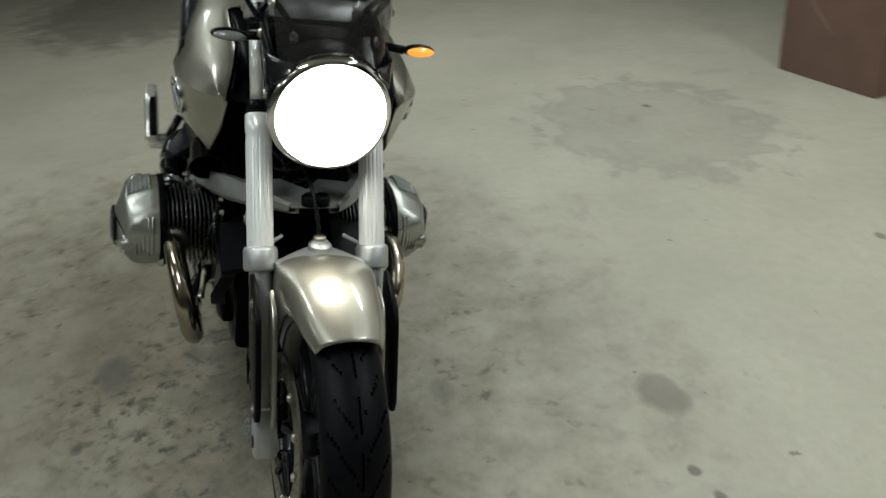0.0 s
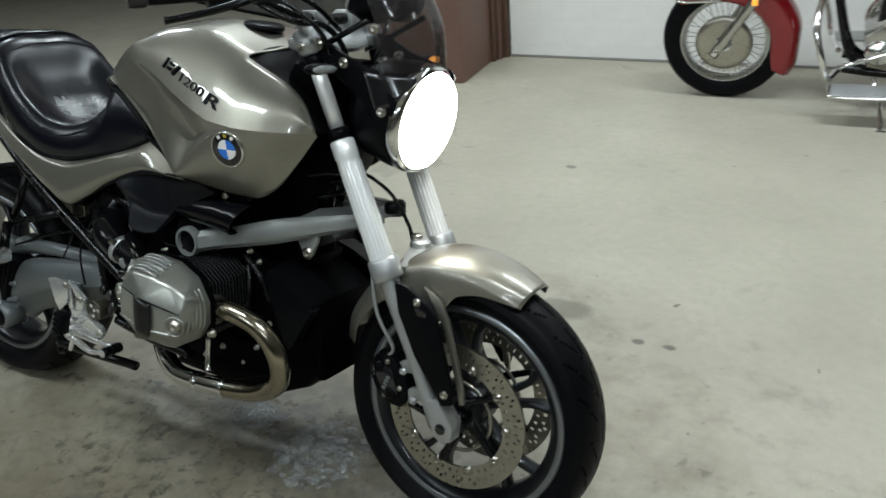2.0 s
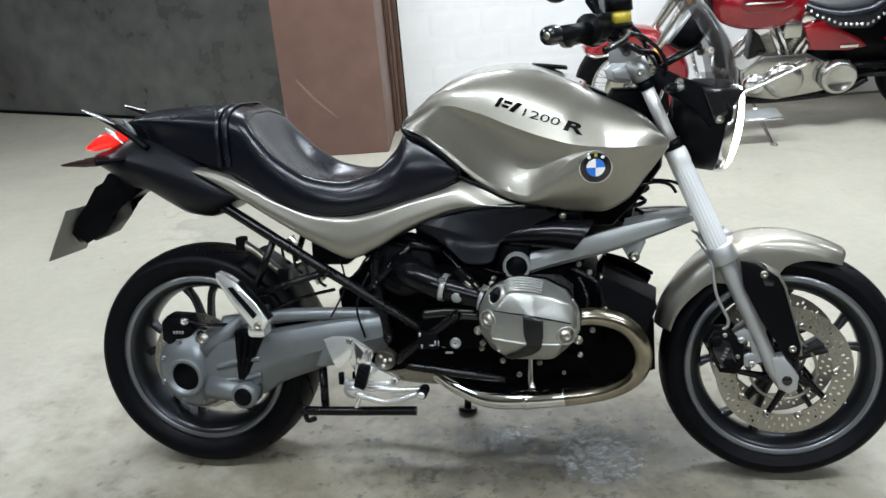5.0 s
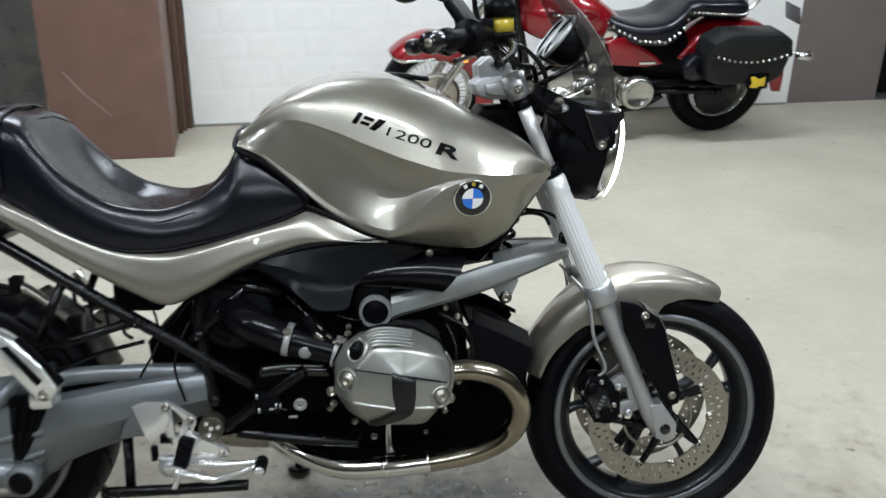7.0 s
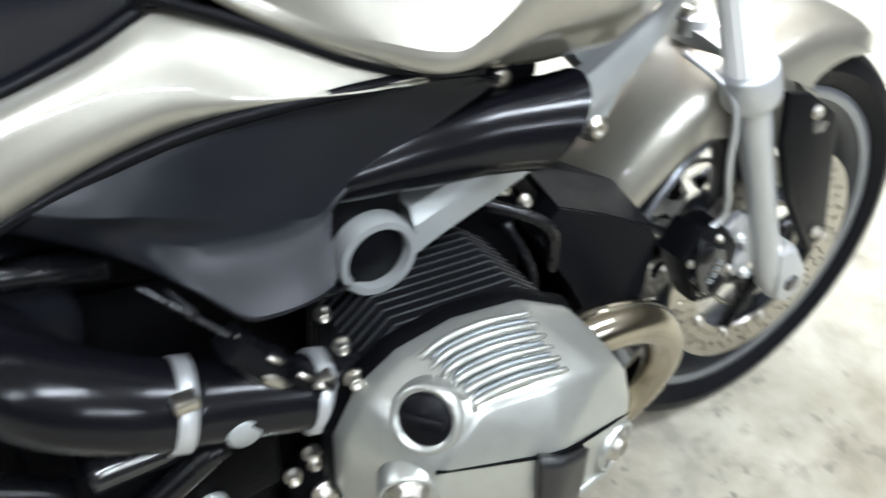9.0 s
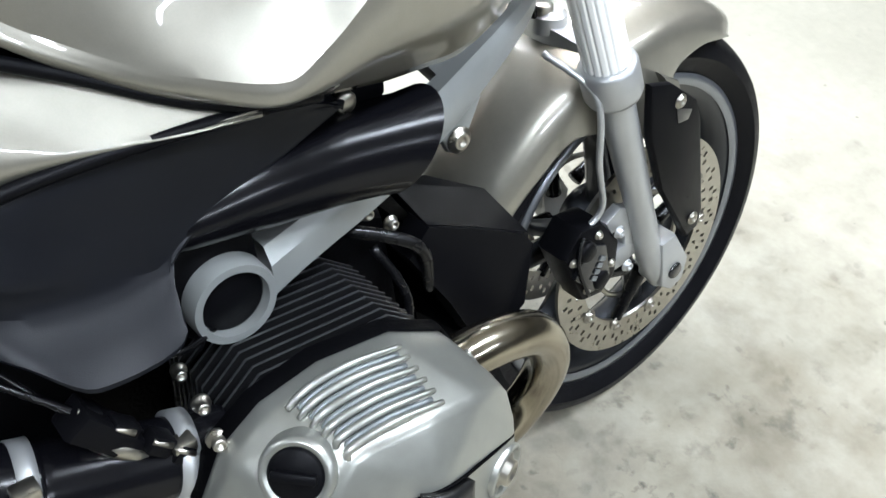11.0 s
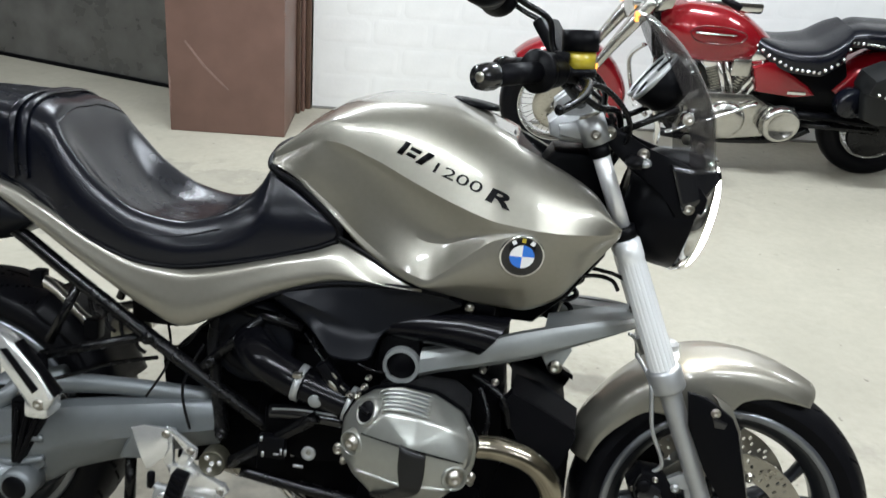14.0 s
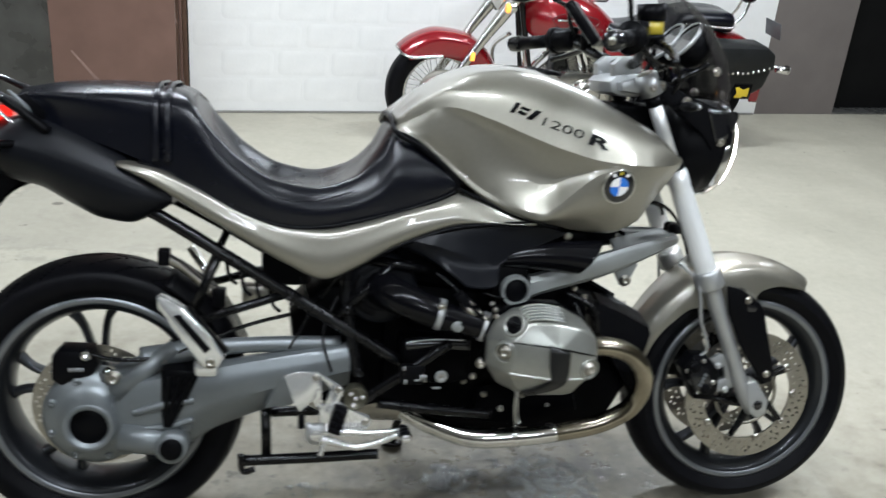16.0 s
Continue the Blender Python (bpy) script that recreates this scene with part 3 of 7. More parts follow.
# bridge between the collars with its ball joint
bm = BM()
sheet(bm, [(0, [along(0.60, -0.085, 0.02), along(0.60, -0.085, 0.035), along(0.585, -0.085, 0.035), along(0.585, -0.085, 0.015), along(0.60, -0.085, 0.02)]), (0.5, [along(0.622, 0, 0.01), along(0.622, 0, 0.045), along(0.603, 0, 0.045), along(0.603, 0, 0.0), along(0.622, 0, 0.01)]), (1, [along(0.60, 0.085, 0.02), along(0.60, 0.085, 0.035), along(0.585, 0.085, 0.035), along(0.585, 0.085, 0.015), along(0.60, 0.085, 0.02)])], 16, 2, kinks=(1, 2, 3))
disc_part(bm, along(0.612, 0, 0.02), (0, 0, 1), 0.022, 0.024, 0.006)
bmesh.ops.recalc_face_normals(bm, faces=bm.faces)
part("fork_bridge", bm, ALU, bike, "silver fork bridge with ball joint")

# mudguard
bm = BM()
st = []
R0 = 0.318
for deg, w_, dr, skirt in ((161, 0.056, 0.004, 0.010), (152, 0.066, 0.012, 0.014), (140, 0.074, 0.016, 0.020), (126, 0.080, 0.022, 0.036), (114, 0.086, 0.026, 0.085), (104, 0.088, 0.025, 0.122), (97, 0.085, 0.022, 0.080), (90, 0.079, 0.018, 0.042), (80, 0.073, 0.012, 0.022), (71, 0.066, 0.007, 0.012), (64, 0.056, 0.004, 0.004)):
    a = radians(deg)
    ct = FA
    def Q(r, y):
        return (ct.x + r * math.cos(a), y, ct.z + r * math.sin(a))
    r = R0 + dr
    st.append((-deg, [Q(r, 0), Q(r - 0.004, -w_ * 0.5), Q(r - 0.014, -w_ * 0.85), Q(r - 0.030, -w_), Q(r - 0.03 - skirt * 0.5, -w_ * 1.04), Q(r - 0.03 - skirt, -w_ * 1.05)]))
sheet(bm, st, 60, 4, mirror=True)
bmesh.ops.remove_doubles(bm, verts=bm.verts, dist=0.0005)
outward(bm, 0.35)
thick(part("front_mudguard", bm, SILVER, bike, "glossy silver front mudguard", sharp=60), 0.003)
# black guard plates on the legs
for sg in (-1, 1):
    bm = BM()
    prism(bm, [(1.390, 0.585), (1.425, 0.578), (1.476, 0.545), (1.490, 0.520), (1.532, 0.375), (1.528, 0.352), (1.505, 0.345), (1.440, 0.44), (1.400, 0.52)], 0.128 * sg - 0.006, 0.128 * sg + 0.006, 0.004)
    g = part("fork_guard", bm, BLACKP, bike, "black plastic fork guard plate")
    # no opening is cut: a thin black plate paints the slot's dark inside
    plate("guard_slot", g, [(1.438, 0.546), (1.468, 0.536), (1.464, 0.524), (1.446, 0.524)], 0.134 * sg - 0.001, 0.134 * sg + 0.0008, 0.0004, BLACKG)
    for x, z in ((1.444, 0.552), (1.512, 0.372)):
        bolt_at(g, (x, 0.134 * sg, z), (0, sg, 0), 0.006, 0.004, STEEL, "guard_bolt")
    plate("mudguard_stay", bike, [(1.440, 0.575), (1.478, 0.556), (1.500, 0.515), (1.539, 0.372), (1.541, 0.345), (1.530, 0.342), (1.495, 0.500)], 0.100 * sg - 0.005, 0.100 * sg + 0.005, 0.003, SILVER, "thin silver mudguard stay")

# ---- headlight ----
HC, HN = Vector((1.374, -0.002, 0.884)), Vector((0.985, 0, -0.17)).normalized()
m = frame_to(HC, HC + HN)
bm = BM()
lathe(bm, [(0.056, -0.140), (0.082, -0.132), (0.102, -0.100), (0.109, -0.05), (0.109, -0.005), (0.100, 0.0)], m, 56)
bm.faces.new([v for v in bm.verts if abs((m.inverted() @ v.co).z + 0.140) < 1e-4][:56])
hl = part("headlight", bm, BLACKP, bike, "round headlight, lit, in a black bucket")
bm = BM()
lathe(bm, [(0.107, -0.022), (0.1115, -0.019), (0.111, -0.006), (0.107, 0.002), (0.098, 0.004)], m, 64)
part("chrome_rim", bm, CHROME, hl)
bm = BM()
lathe(bm, [(0.100, 0.002), (0.097, 0.010), (0.085, 0.017), (0.06, 0.023), (0.03, 0.026), (0.0001, 0.027)], m, 56)
part("headlight_lens", bm, LAMP, hl, "glowing white headlight lens")

# ---- tank ----
XS = [0.612, 0.66, 0.69, 0.72, 0.8, 0.86, 0.909, 0.935, 0.96, 0.985, 1.015, 1.07, 1.13, 1.175, 1.226]
TOP = [0.938, 0.99, 1.01, 1.028, 1.052, 1.056, 1.053, 1.047, 1.039, 1.029, 1.016, 0.992, 0.962, 0.935, 0.868]
SHY = [0.105, 0.118, 0.121, 0.124, 0.13, 0.136, 0.141, 0.143, 0.145, 0.146, 0.147, 0.146, 0.142, 0.148, 0.166]
SHZ = [0.93, 0.975, 0.996, 1.012, 1.034, 1.036, 1.03, 1.025, 1.018, 1.012, 1.003, 0.979, 0.951, 0.925, 0.866]
# the crease along the side, the hollow under it, the slanted edge where the hollow meets the front bulge, the bulge, the lower rim
CRY = [0.134, 0.147, 0.157, 0.166, 0.186, 0.203, 0.217, 0.225, 0.233, 0.24, 0.246, 0.246, 0.232, 0.209, 0.17]
CRZ = [0.922, 0.946, 0.962, 0.966, 0.946, 0.923, 0.905, 0.896, 0.889, 0.882, 0.875, 0.869, 0.865, 0.864, 0.863]
V1Y = [0.136, 0.152, 0.16, 0.163, 0.177, 0.192, 0.205, 0.214, 0.224, 0.234, 0.2435, 0.2455, 0.2318, 0.2087, 0.1697]
V1Z = [0.921, 0.929, 0.943, 0.947, 0.921, 0.893, 0.872, 0.866, 0.864, 0.864, 0.864, 0.8655, 0.863, 0.863, 0.8625]
V2Y = [0.139, 0.154, 0.158, 0.16, 0.172, 0.187, 0.2, 0.208, 0.218, 0.229, 0.2405, 0.2445, 0.2314, 0.2083, 0.1694]
V2Z = [0.92, 0.911, 0.906, 0.9, 0.856, 0.831, 0.817, 0.82, 0.832, 0.842, 0.854, 0.862, 0.8615, 0.862, 0.862]
LOY = [0.142, 0.154, 0.154, 0.154, 0.174, 0.208, 0.234, 0.239, 0.242, 0.243, 0.244, 0.2445, 0.231, 0.208, 0.169]
LOZ = [0.918, 0.901, 0.878, 0.856, 0.795, 0.769, 0.761, 0.777, 0.799, 0.821, 0.843, 0.859, 0.86, 0.861, 0.8615]
B1Y = [0.143, 0.154, 0.155, 0.155, 0.176, 0.209, 0.235, 0.239, 0.241, 0.242, 0.242, 0.238, 0.222, 0.2, 0.168]
B1Z = [0.917, 0.898, 0.873, 0.85, 0.789, 0.763, 0.753, 0.763, 0.778, 0.792, 0.806, 0.82, 0.832, 0.845, 0.86]
BOY = [0.144, 0.154, 0.155, 0.156, 0.177, 0.208, 0.231, 0.232, 0.231, 0.23, 0.228, 0.22, 0.203, 0.184, 0.166]
BOZ = [0.9165, 0.896, 0.869, 0.845, 0.784, 0.757, 0.745, 0.748, 0.754, 0.76, 0.764, 0.768, 0.788, 0.82, 0.858]
EDY = [0.145, 0.154, 0.155, 0.156, 0.174, 0.2, 0.214, 0.21, 0.203, 0.195, 0.187, 0.18, 0.18, 0.169, 0.164]
EDZ = [0.916, 0.893, 0.866, 0.842, 0.779, 0.751, 0.738, 0.734, 0.728, 0.722, 0.716, 0.713, 0.738, 0.79, 0.856]
MIY = [(a + b) / 2 + 0.011 for a, b in zip(SHY, CRY)]
MIZ = [(a + b) / 2 + 0.010 for a, b in zip(SHZ, CRZ)]
bm = BM()
st = []
for i, x in enumerate(XS):
    st.append((x, [(x, 0, TOP[i]), (x, -SHY[i] * 0.55, TOP[i] - 0.006), (x, -SHY[i], SHZ[i]), (x, -MIY[i], MIZ[i]), (x, -CRY[i], CRZ[i]), (x, -V1Y[i], V1Z[i]), (x, -V2Y[i], V2Z[i]), (x, -LOY[i], LOZ[i]), (x, -B1Y[i], B1Z[i]), (x, -BOY[i], BOZ[i]), (x, -EDY[i], EDZ[i])]))
sheet(bm, st, 110, 5, kinks=(4, 7), mirror=True)
bmesh.ops.remove_doubles(bm, verts=bm.verts, dist=0.0002)
outward(bm, 0.80)
# the open cut-out in front of the tank's top
gone = []
for f in bm.faces:
    c = f.calc_center_median()
    if c.x > 1.036 and abs(c.y) < cr(SHY, XS, c.x) and c.z > cr(SHZ, XS, c.x) - 0.004:
        gone.append(f)
bmesh.ops.delete(bm, geom=gone, context="FACES")
tank = thick(part("fuel_tank", bm, SILVER, bike, "metallic silver fuel tank with sharp side crease", sharp=11), 0.004)

bm = BM()
st = []
for x, zt, ze in ((1.028, 1.008, 0.985), (1.046, 0.986, 0.972), (1.085, 0.955, 0.945), (1.13, 0.928, 0.915), (1.175, 0.895, 0.885), (1.218, 0.862, 0.856)):
    ys = float(cr(SHY, XS, x)) - 0.007
    st.append((x, [(x, 0, zt), (x, -ys * 0.5, zt), (x, -ys * 0.9, (zt + ze) / 2), (x, -ys, float(cr(SHZ, XS, x)) - 0.003)]))
sheet(bm, st, 20, 4, mirror=True)
bmesh.ops.remove_doubles(bm, verts=bm.verts, dist=0.0003)
outward(bm, 0.80)
thick(part("tank_insert", bm, BLACKP, tank, "black plastic insert in the tank's front cut-out", sharp=60), 0.003)

# ---- seat ----
bm = BM()
SX = [-0.13, -0.05, 0.05, 0.16, 0.195, 0.24, 0.30, 0.38, 0.45, 0.52, 0.58, 0.615, 0.66, 0.71, 0.748]
ST = [0.962, 0.976, 0.980, 0.976, 0.966, 0.880, 0.812, 0.774, 0.774, 0.805, 0.866, 0.922, 0.890, 0.852, 0.812]
SW = [0.085, 0.110, 0.125, 0.140, 0.150, 0.160, 0.165, 0.168, 0.160, 0.150, 0.142, 0.140, 0.148, 0.154, 0.150]
SE = [0.955, 0.965, 0.967, 0.962, 0.955, 0.905, 0.845, 0.802, 0.792, 0.810, 0.855, 0.908, 0.882, 0.845, 0.808]
SM = [0.925, 0.918, 0.905, 0.880, 0.865, 0.840, 0.795, 0.755, 0.745, 0.755, 0.785, 0.820, 0.810, 0.800, 0.800]
SL = [0.905, 0.885, 0.855, 0.810, 0.795, 0.772, 0.742, 0.716, 0.712, 0.722, 0.736, 0.744, 0.757, 0.776, 0.793]
SP = [0.075, 0.100, 0.120, 0.140, 0.150, 0.165, 0.172, 0.176, 0.172, 0.165, 0.160, 0.158, 0.157, 0.156, 0.150]
st = []
for i, x in enumerate(SX):
    st.append((x, [(x, 0, ST[i]), (x, -SW[i] * 0.5, ST[i] + 0.002), (x, -SW[i] * 0.88, SE[i]), (x, -SW[i] * 1.03, (SE[i] + SM[i]) / 2 + 0.012), (x, -SP[i] * 1.04, SM[i]), (x, -SP[i], SL[i]), (x, 0, SL[i] - 0.01)]))
sheet(bm, st, 90, 4, kinks=(5,), mirror=True)
bmesh.ops.remove_doubles(bm, verts=bm.verts, dist=0.0003)
bmesh.ops.recalc_face_normals(bm, faces=bm.faces)
seat = part("seat", bm, LEATHER, bike, "black leather stepped seat", sharp=60)

# ---- silver side covers ----
CX = [0.060, 0.12, 0.20, 0.30, 0.40, 0.47, 0.53, 0.62, 0.70, 0.742, 0.80, 0.86, 0.902]
CU = [0.832, 0.824, 0.793, 0.745, 0.713, 0.709, 0.719, 0.744, 0.770, 0.786, 0.768, 0.746, 0.737]
CL = [0.822, 0.794, 0.747, 0.688, 0.632, 0.604, 0.627, 0.676, 0.706, 0.716, 0.725, 0.729, 0.7345]
CY = [0.146, 0.158, 0.170, 0.182, 0.189, 0.191, 0.190, 0.184, 0.181, 0.183, 0.191, 0.202, 0.209]
CI = [0.030, 0.030, 0.030, 0.030, 0.028, 0.028, 0.028, 0.030, 0.030, 0.030, 0.022, 0.010, 0.004]
for sg in (-1, 1):
    bm = BM()
    st = []
    for i, x in enumerate(CX):
        u, lo, yy = CU[i], CL[i], CY[i]
        d = u - lo
        w = max(0.0, min(1.0, (x - 0.66) / 0.14))     # the fold under the tank's rim fades out towards the seat
        f1, f2, f3 = 0.06 + 0.24 * w, 0.30 + 0.32 * w, 0.65 + 0.15 * w
        st.append((x, [(x, sg * (yy - CI[i]), u + 0.003), (x, sg * (yy - 0.006 - (0.5 * CI[i] - 0.006) * w), u - d * f1), (x, sg * yy, u - d * f2), (x, sg * (yy + 0.004), u - d * f3), (x, sg * (yy - 0.003), u - d * 0.94), (x, sg * (yy - 0.018), lo)]))
    sheet(bm, st, 70, 4, flip=sg > 0)
    outward(bm, None)
    thick(part("side_cover", bm, SILVER, bike, "silver tail side cover", sharp=50), 0.003)

# ---- black side panel with its moulded hollow, intake snorkel ----
for sg in (-1, 1):
    bm = BM()
    st = []
    for x, zt, zr, zc, zb, y0, yr, yc, yb in ((0.598, 0.690, 0.687, 0.684, 0.681, 0.160, 0.162, 0.161, 0.160), (0.640, 0.700, 0.691, 0.684, 0.668, 0.170, 0.178, 0.176, 0.170), (0.678, 0.711, 0.686, 0.676, 0.651, 0.176, 0.194, 0.190, 0.182), (0.700, 0.717, 0.682, 0.667, 0.641, 0.178, 0.198, 0.192, 0.192), (0.730, 0.724, 0.672, 0.650, 0.624, 0.181, 0.198, 0.196, 0.216), (0.762, 0.730, 0.661, 0.639, 0.604, 0.184, 0.196, 0.199, 0.238), (0.80, 0.734, 0.648, 0.633, 0.600, 0.187, 0.194, 0.201, 0.234), (0.824, 0.735, 0.641, 0.632, 0.604, 0.189, 0.193, 0.201, 0.228), (0.836, 0.735, 0.646, 0.641, 0.636, 0.189, 0.191, 0.192, 0.190), (0.87, 0.734, 0.666, 0.664, 0.660, 0.191, 0.190, 0.189, 0.185), (0.93, 0.732, 0.694, 0.691, 0.687, 0.193, 0.192, 0.191, 0.187), (0.972, 0.716, 0.711, 0.709, 0.706, 0.192, 0.191, 0.190, 0.186)):
        st.append((x, [(x, sg * (y0 - 0.03), zt + 0.002), (x, sg * y0, zt - 0.004), (x, sg * (y0 + (yr - y0) * 0.6), zt + (zr - zt) * 0.55), (x, sg * yr, zr), (x, sg * yc, zc), (x, sg * yb, zb + 0.005), (x, sg * (yb - 0.012), zb)]))
    sheet(bm, st, 64, 4, kinks=(3,), flip=sg > 0)
    outward(bm, None)
    thick(part("side_panel", bm, PANELM, bike, "satin black moulded side panel", sharp=26), 0.003)
    # the horn's mouth is cut aslant, its lip drawn forward at the top
    bm = BM()
    rings = []
    for x, y, z, ry_, rz_, cut in ((0.80, 0.150, 0.648, 0.024, 0.014, 0.0), (0.85, 0.160, 0.654, 0.031, 0.023, 0.0), (0.91, 0.168, 0.661, 0.034, 0.032, 0.0), (0.97, 0.172, 0.662, 0.035, 0.0345, 0.15), (1.02, 0.176, 0.659, 0.035, 0.035, 0.55), (1.034, 0.177, 0.659, 0.0365, 0.0365, 0.72), (1.034, 0.177, 0.659, 0.0335, 0.0335, 0.72), (1.00, 0.174, 0.660, 0.029, 0.029, 0.3), (0.92, 0.165, 0.660, 0.018, 0.018, 0.0)):
        rings.append([(x + rz_ * math.sin(2 * math.pi * k / 28) * cut, sg * (y + ry_ * math.cos(2 * math.pi * k / 28)), z + rz_ * math.sin(2 * math.pi * k / 28)) for k in range(28)])
    stack(bm, rings)
    sn = part("intake_snorkel", bm, HOSE, bike, "satin black intake snorkel with a slanted mouth", sharp=50)
    block("snorkel_bracket", sn, (0.985, 1.030, sg * 0.150 - 0.012, sg * 0.150 + 0.012, 0.690, 0.712), 0.004, BLACKP)

# ---- front suspension arm ----
for sg in (-1, 1):
    bm = BM()
    lathe(bm, [(0.0262, 0.0), (0.032, 0.0), (0.0335, 0.005), (0.0335, 0.042), (0.0262, 0.042)], frame_to((0.876, sg * 0.190, 0.585), (0.876, 0, 0.585)), 40, closed=True)
    st = []
    for t, x, y, z, h, w_ in ((0, 0.908, 0.170, 0.590, 0.024, 0.016), (0.2, 0.94, 0.166, 0.598, 0.0225, 0.014), (0.4, 1.01, 0.156, 0.615, 0.024, 0.012), (0.6, 1.09, 0.134, 0.634, 0.026, 0.012), (0.8, 1.19, 0.095, 0.656, 0.021, 0.012), (0.93, 1.265, 0.058, 0.670, 0.014, 0.012), (1, 1.295, 0.040, 0.674, 0.010, 0.010)):
        st.append((t, [(x, sg * (y + w_ * 0.4), z + h), (x, sg * (y + w_), z + h * 0.5), (x, sg * (y + w_), z - h * 0.6), (x, sg * (y + w_ * 0.3), z - h), (x, sg * (y - w_), z - h), (x, sg * (y - w_), z + h), (x, sg * (y + w_ * 0.4), z + h)]))
    sheet(bm, st, 20, 2, kinks=(1, 2, 3, 4, 5))
    bmesh.ops.recalc_face_normals(bm, faces=bm.faces)
    arm = part("suspension_arm", bm, ARMM, bike, "silver cast front suspension arm")
    bm = BM()
    disc_part(bm, (0.876, sg * 0.174, 0.585), (0, sg, 0), 0.0262, 0.008)
    part("pivot_cap", bm, BLACKP, arm)
    # flat web on top of the arm, towards the ball joint
    bm = BM()
    stack(bm, [[(x, sg * y, z + dz) for x, y, z in ((1.12, 0.125, 0.660), (1.21, 0.088, 0.676), (1.290, 0.046, 0.685), (1.300, 0.0, 0.688), (1.22, 0.0, 0.684), (1.13, 0.040, 0.672))] for dz in (-0.012, 0.0)])
    part("arm_web", bm, ARMM, arm, "flat grey web of the arm", sharp=50)
    round_plate("joint_cap", arm, (1.300, sg * 0.012, 0.684), (0, 0, 1), 0.016, 0.022, BLACKP, 0.005)

# ---- engine ----
from mathutils.bvhtree import BVHTree

case = plate("crankcase", bike, [(0.60, 0.30), (0.60, 0.58), (0.70, 0.62), (0.98, 0.60), (1.06, 0.55), (1.08, 0.40), (1.05, 0.29), (0.95, 0.245), (0.72, 0.25)], -0.12, 0.12, 0.02, ENGINE, "black engine casing with bolt heads")
for sg in (-1, 1):
    cyl = plate("cylinder", bike, [(0.868, 0.445), (0.873, 0.505), (0.892, 0.520), (0.955, 0.518), (0.975, 0.502), (0.978, 0.452), (0.955, 0.432), (0.886, 0.432)], sg * 0.10, sg * 0.262, 0.006, ENGINE, "black finned boxer cylinder")
    for k in range(13):
        y = sg * (0.138 + k * 0.0094)
        bm = BM()
        prism(bm, [(0.832, 0.425), (0.838, 0.532), (0.866, 0.556), (0.975, 0.553), (1.006, 0.530), (1.010, 0.43), (0.985, 0.405), (0.86, 0.405)], y - 0.0013, y + 0.0013, 0.0006)
        # rim faces take the lighter colour that paints their edge highlights
        bm.normal_update()
        for f in bm.faces:
            f.material_index = int(abs(f.normal.y) < 0.9)
        part("cooling_fin", bm, (FINM, FINRIM), cyl)
    # faceted head cover: flange, then a hull of flat panels
    base = [(0.797, 0.455), (0.797, 0.512), (0.815, 0.548), (0.846, 0.570), (0.890, 0.580), (0.948, 0.575), (0.996, 0.550), (1.024, 0.502), (1.022, 0.455), (0.998, 0.418), (0.950, 0.398), (0.880, 0.394), (0.822, 0.415)]
    cx, cz = 0.912, 0.495
    bm = BM()
    for y in (0.256, 0.284):
        for x, z in base:
            bm.verts.new((x, sg * y, z))
    for x, y, z in ((0.874, 0.338, 0.561), (0.930, 0.341, 0.558), (0.978, 0.336, 0.546), (0.838, 0.342, 0.518), (0.925, 0.364, 0.514), (1.014, 0.340, 0.490), (0.830, 0.340, 0.454), (0.915, 0.365, 0.449), (0.990, 0.347, 0.444), (0.866, 0.325, 0.404), (0.966, 0.324, 0.402), (1.014, 0.324, 0.525)):
        bm.verts.new((x, sg * y, z))
    r = bmesh.ops.convex_hull(bm, input=bm.verts)
    bmesh.ops.delete(bm, geom=list({g for g in r["geom_interior"] + r["geom_unused"] if isinstance(g, bmesh.types.BMVert)}), context="VERTS")
    bmesh.ops.dissolve_limit(bm, angle_limit=radians(5), verts=bm.verts, edges=bm.edges)
    bmesh.ops.recalc_face_normals(bm, faces=bm.faces)
    es = [e for e in bm.edges if len(e.link_faces) == 2 and e.calc_face_angle(0) > radians(6)]
    bmesh.ops.bevel(bm, geom=es, offset=0.005, segments=3, profile=0.5, affect="EDGES")
    hc = part("head_cover", bm, COVERM, cyl, "silver cast cylinder head cover with cooling ribs", sharp=50)
    bm = BM()
    stack(bm, [[(cx + (x - cx) * k, sg * y, cz + (z - cz) * k) for x, z in base] for y, k in ((0.256, 0.9), (0.256, 1.03), (0.264, 1.035), (0.270, 1.01))], cap=False)
    part("cover_flange", bm, ENGINE, cyl)
    for k in range(6):
        y = 0.288 + k * 0.0092
        z = 0.5815 - (y - 0.284) / 0.054 * 0.020
        bar("rib", cyl, [(0.856 + k * 0.003, sg * y, z - 0.008), (0.872, sg * y, z + 0.001), (0.905, sg * y, z + 0.003), (0.946, sg * y, z - 0.004)], [0.0022, 0.0030, 0.0030, 0.0018], COVERM, 8, 5)
        # darker bars between the ribs paint the shadow of their gaps
        if k < 5:
            bar("rib_gap", cyl, [(0.862 + k * 0.003, sg * (y + 0.0046), z - 0.0075), (0.876, sg * (y + 0.0046), z - 0.0012), (0.905, sg * (y + 0.0046), z + 0.0005), (0.940, sg * (y + 0.0046), z - 0.0055)], 0.0022, GREYP, 6, 5)
    for k in range(5):
        y = 0.284 + k * 0.009
        x = 1.0225 - (y - 0.284) * 0.26
        bar("rib", cyl, [(x - 0.014, sg * y, 0.532), (x - 0.001, sg * y, 0.504), (x - 0.001, sg * y, 0.462), (x - 0.012, sg * y, 0.442)], 0.0034, COVERM, 8, 4)
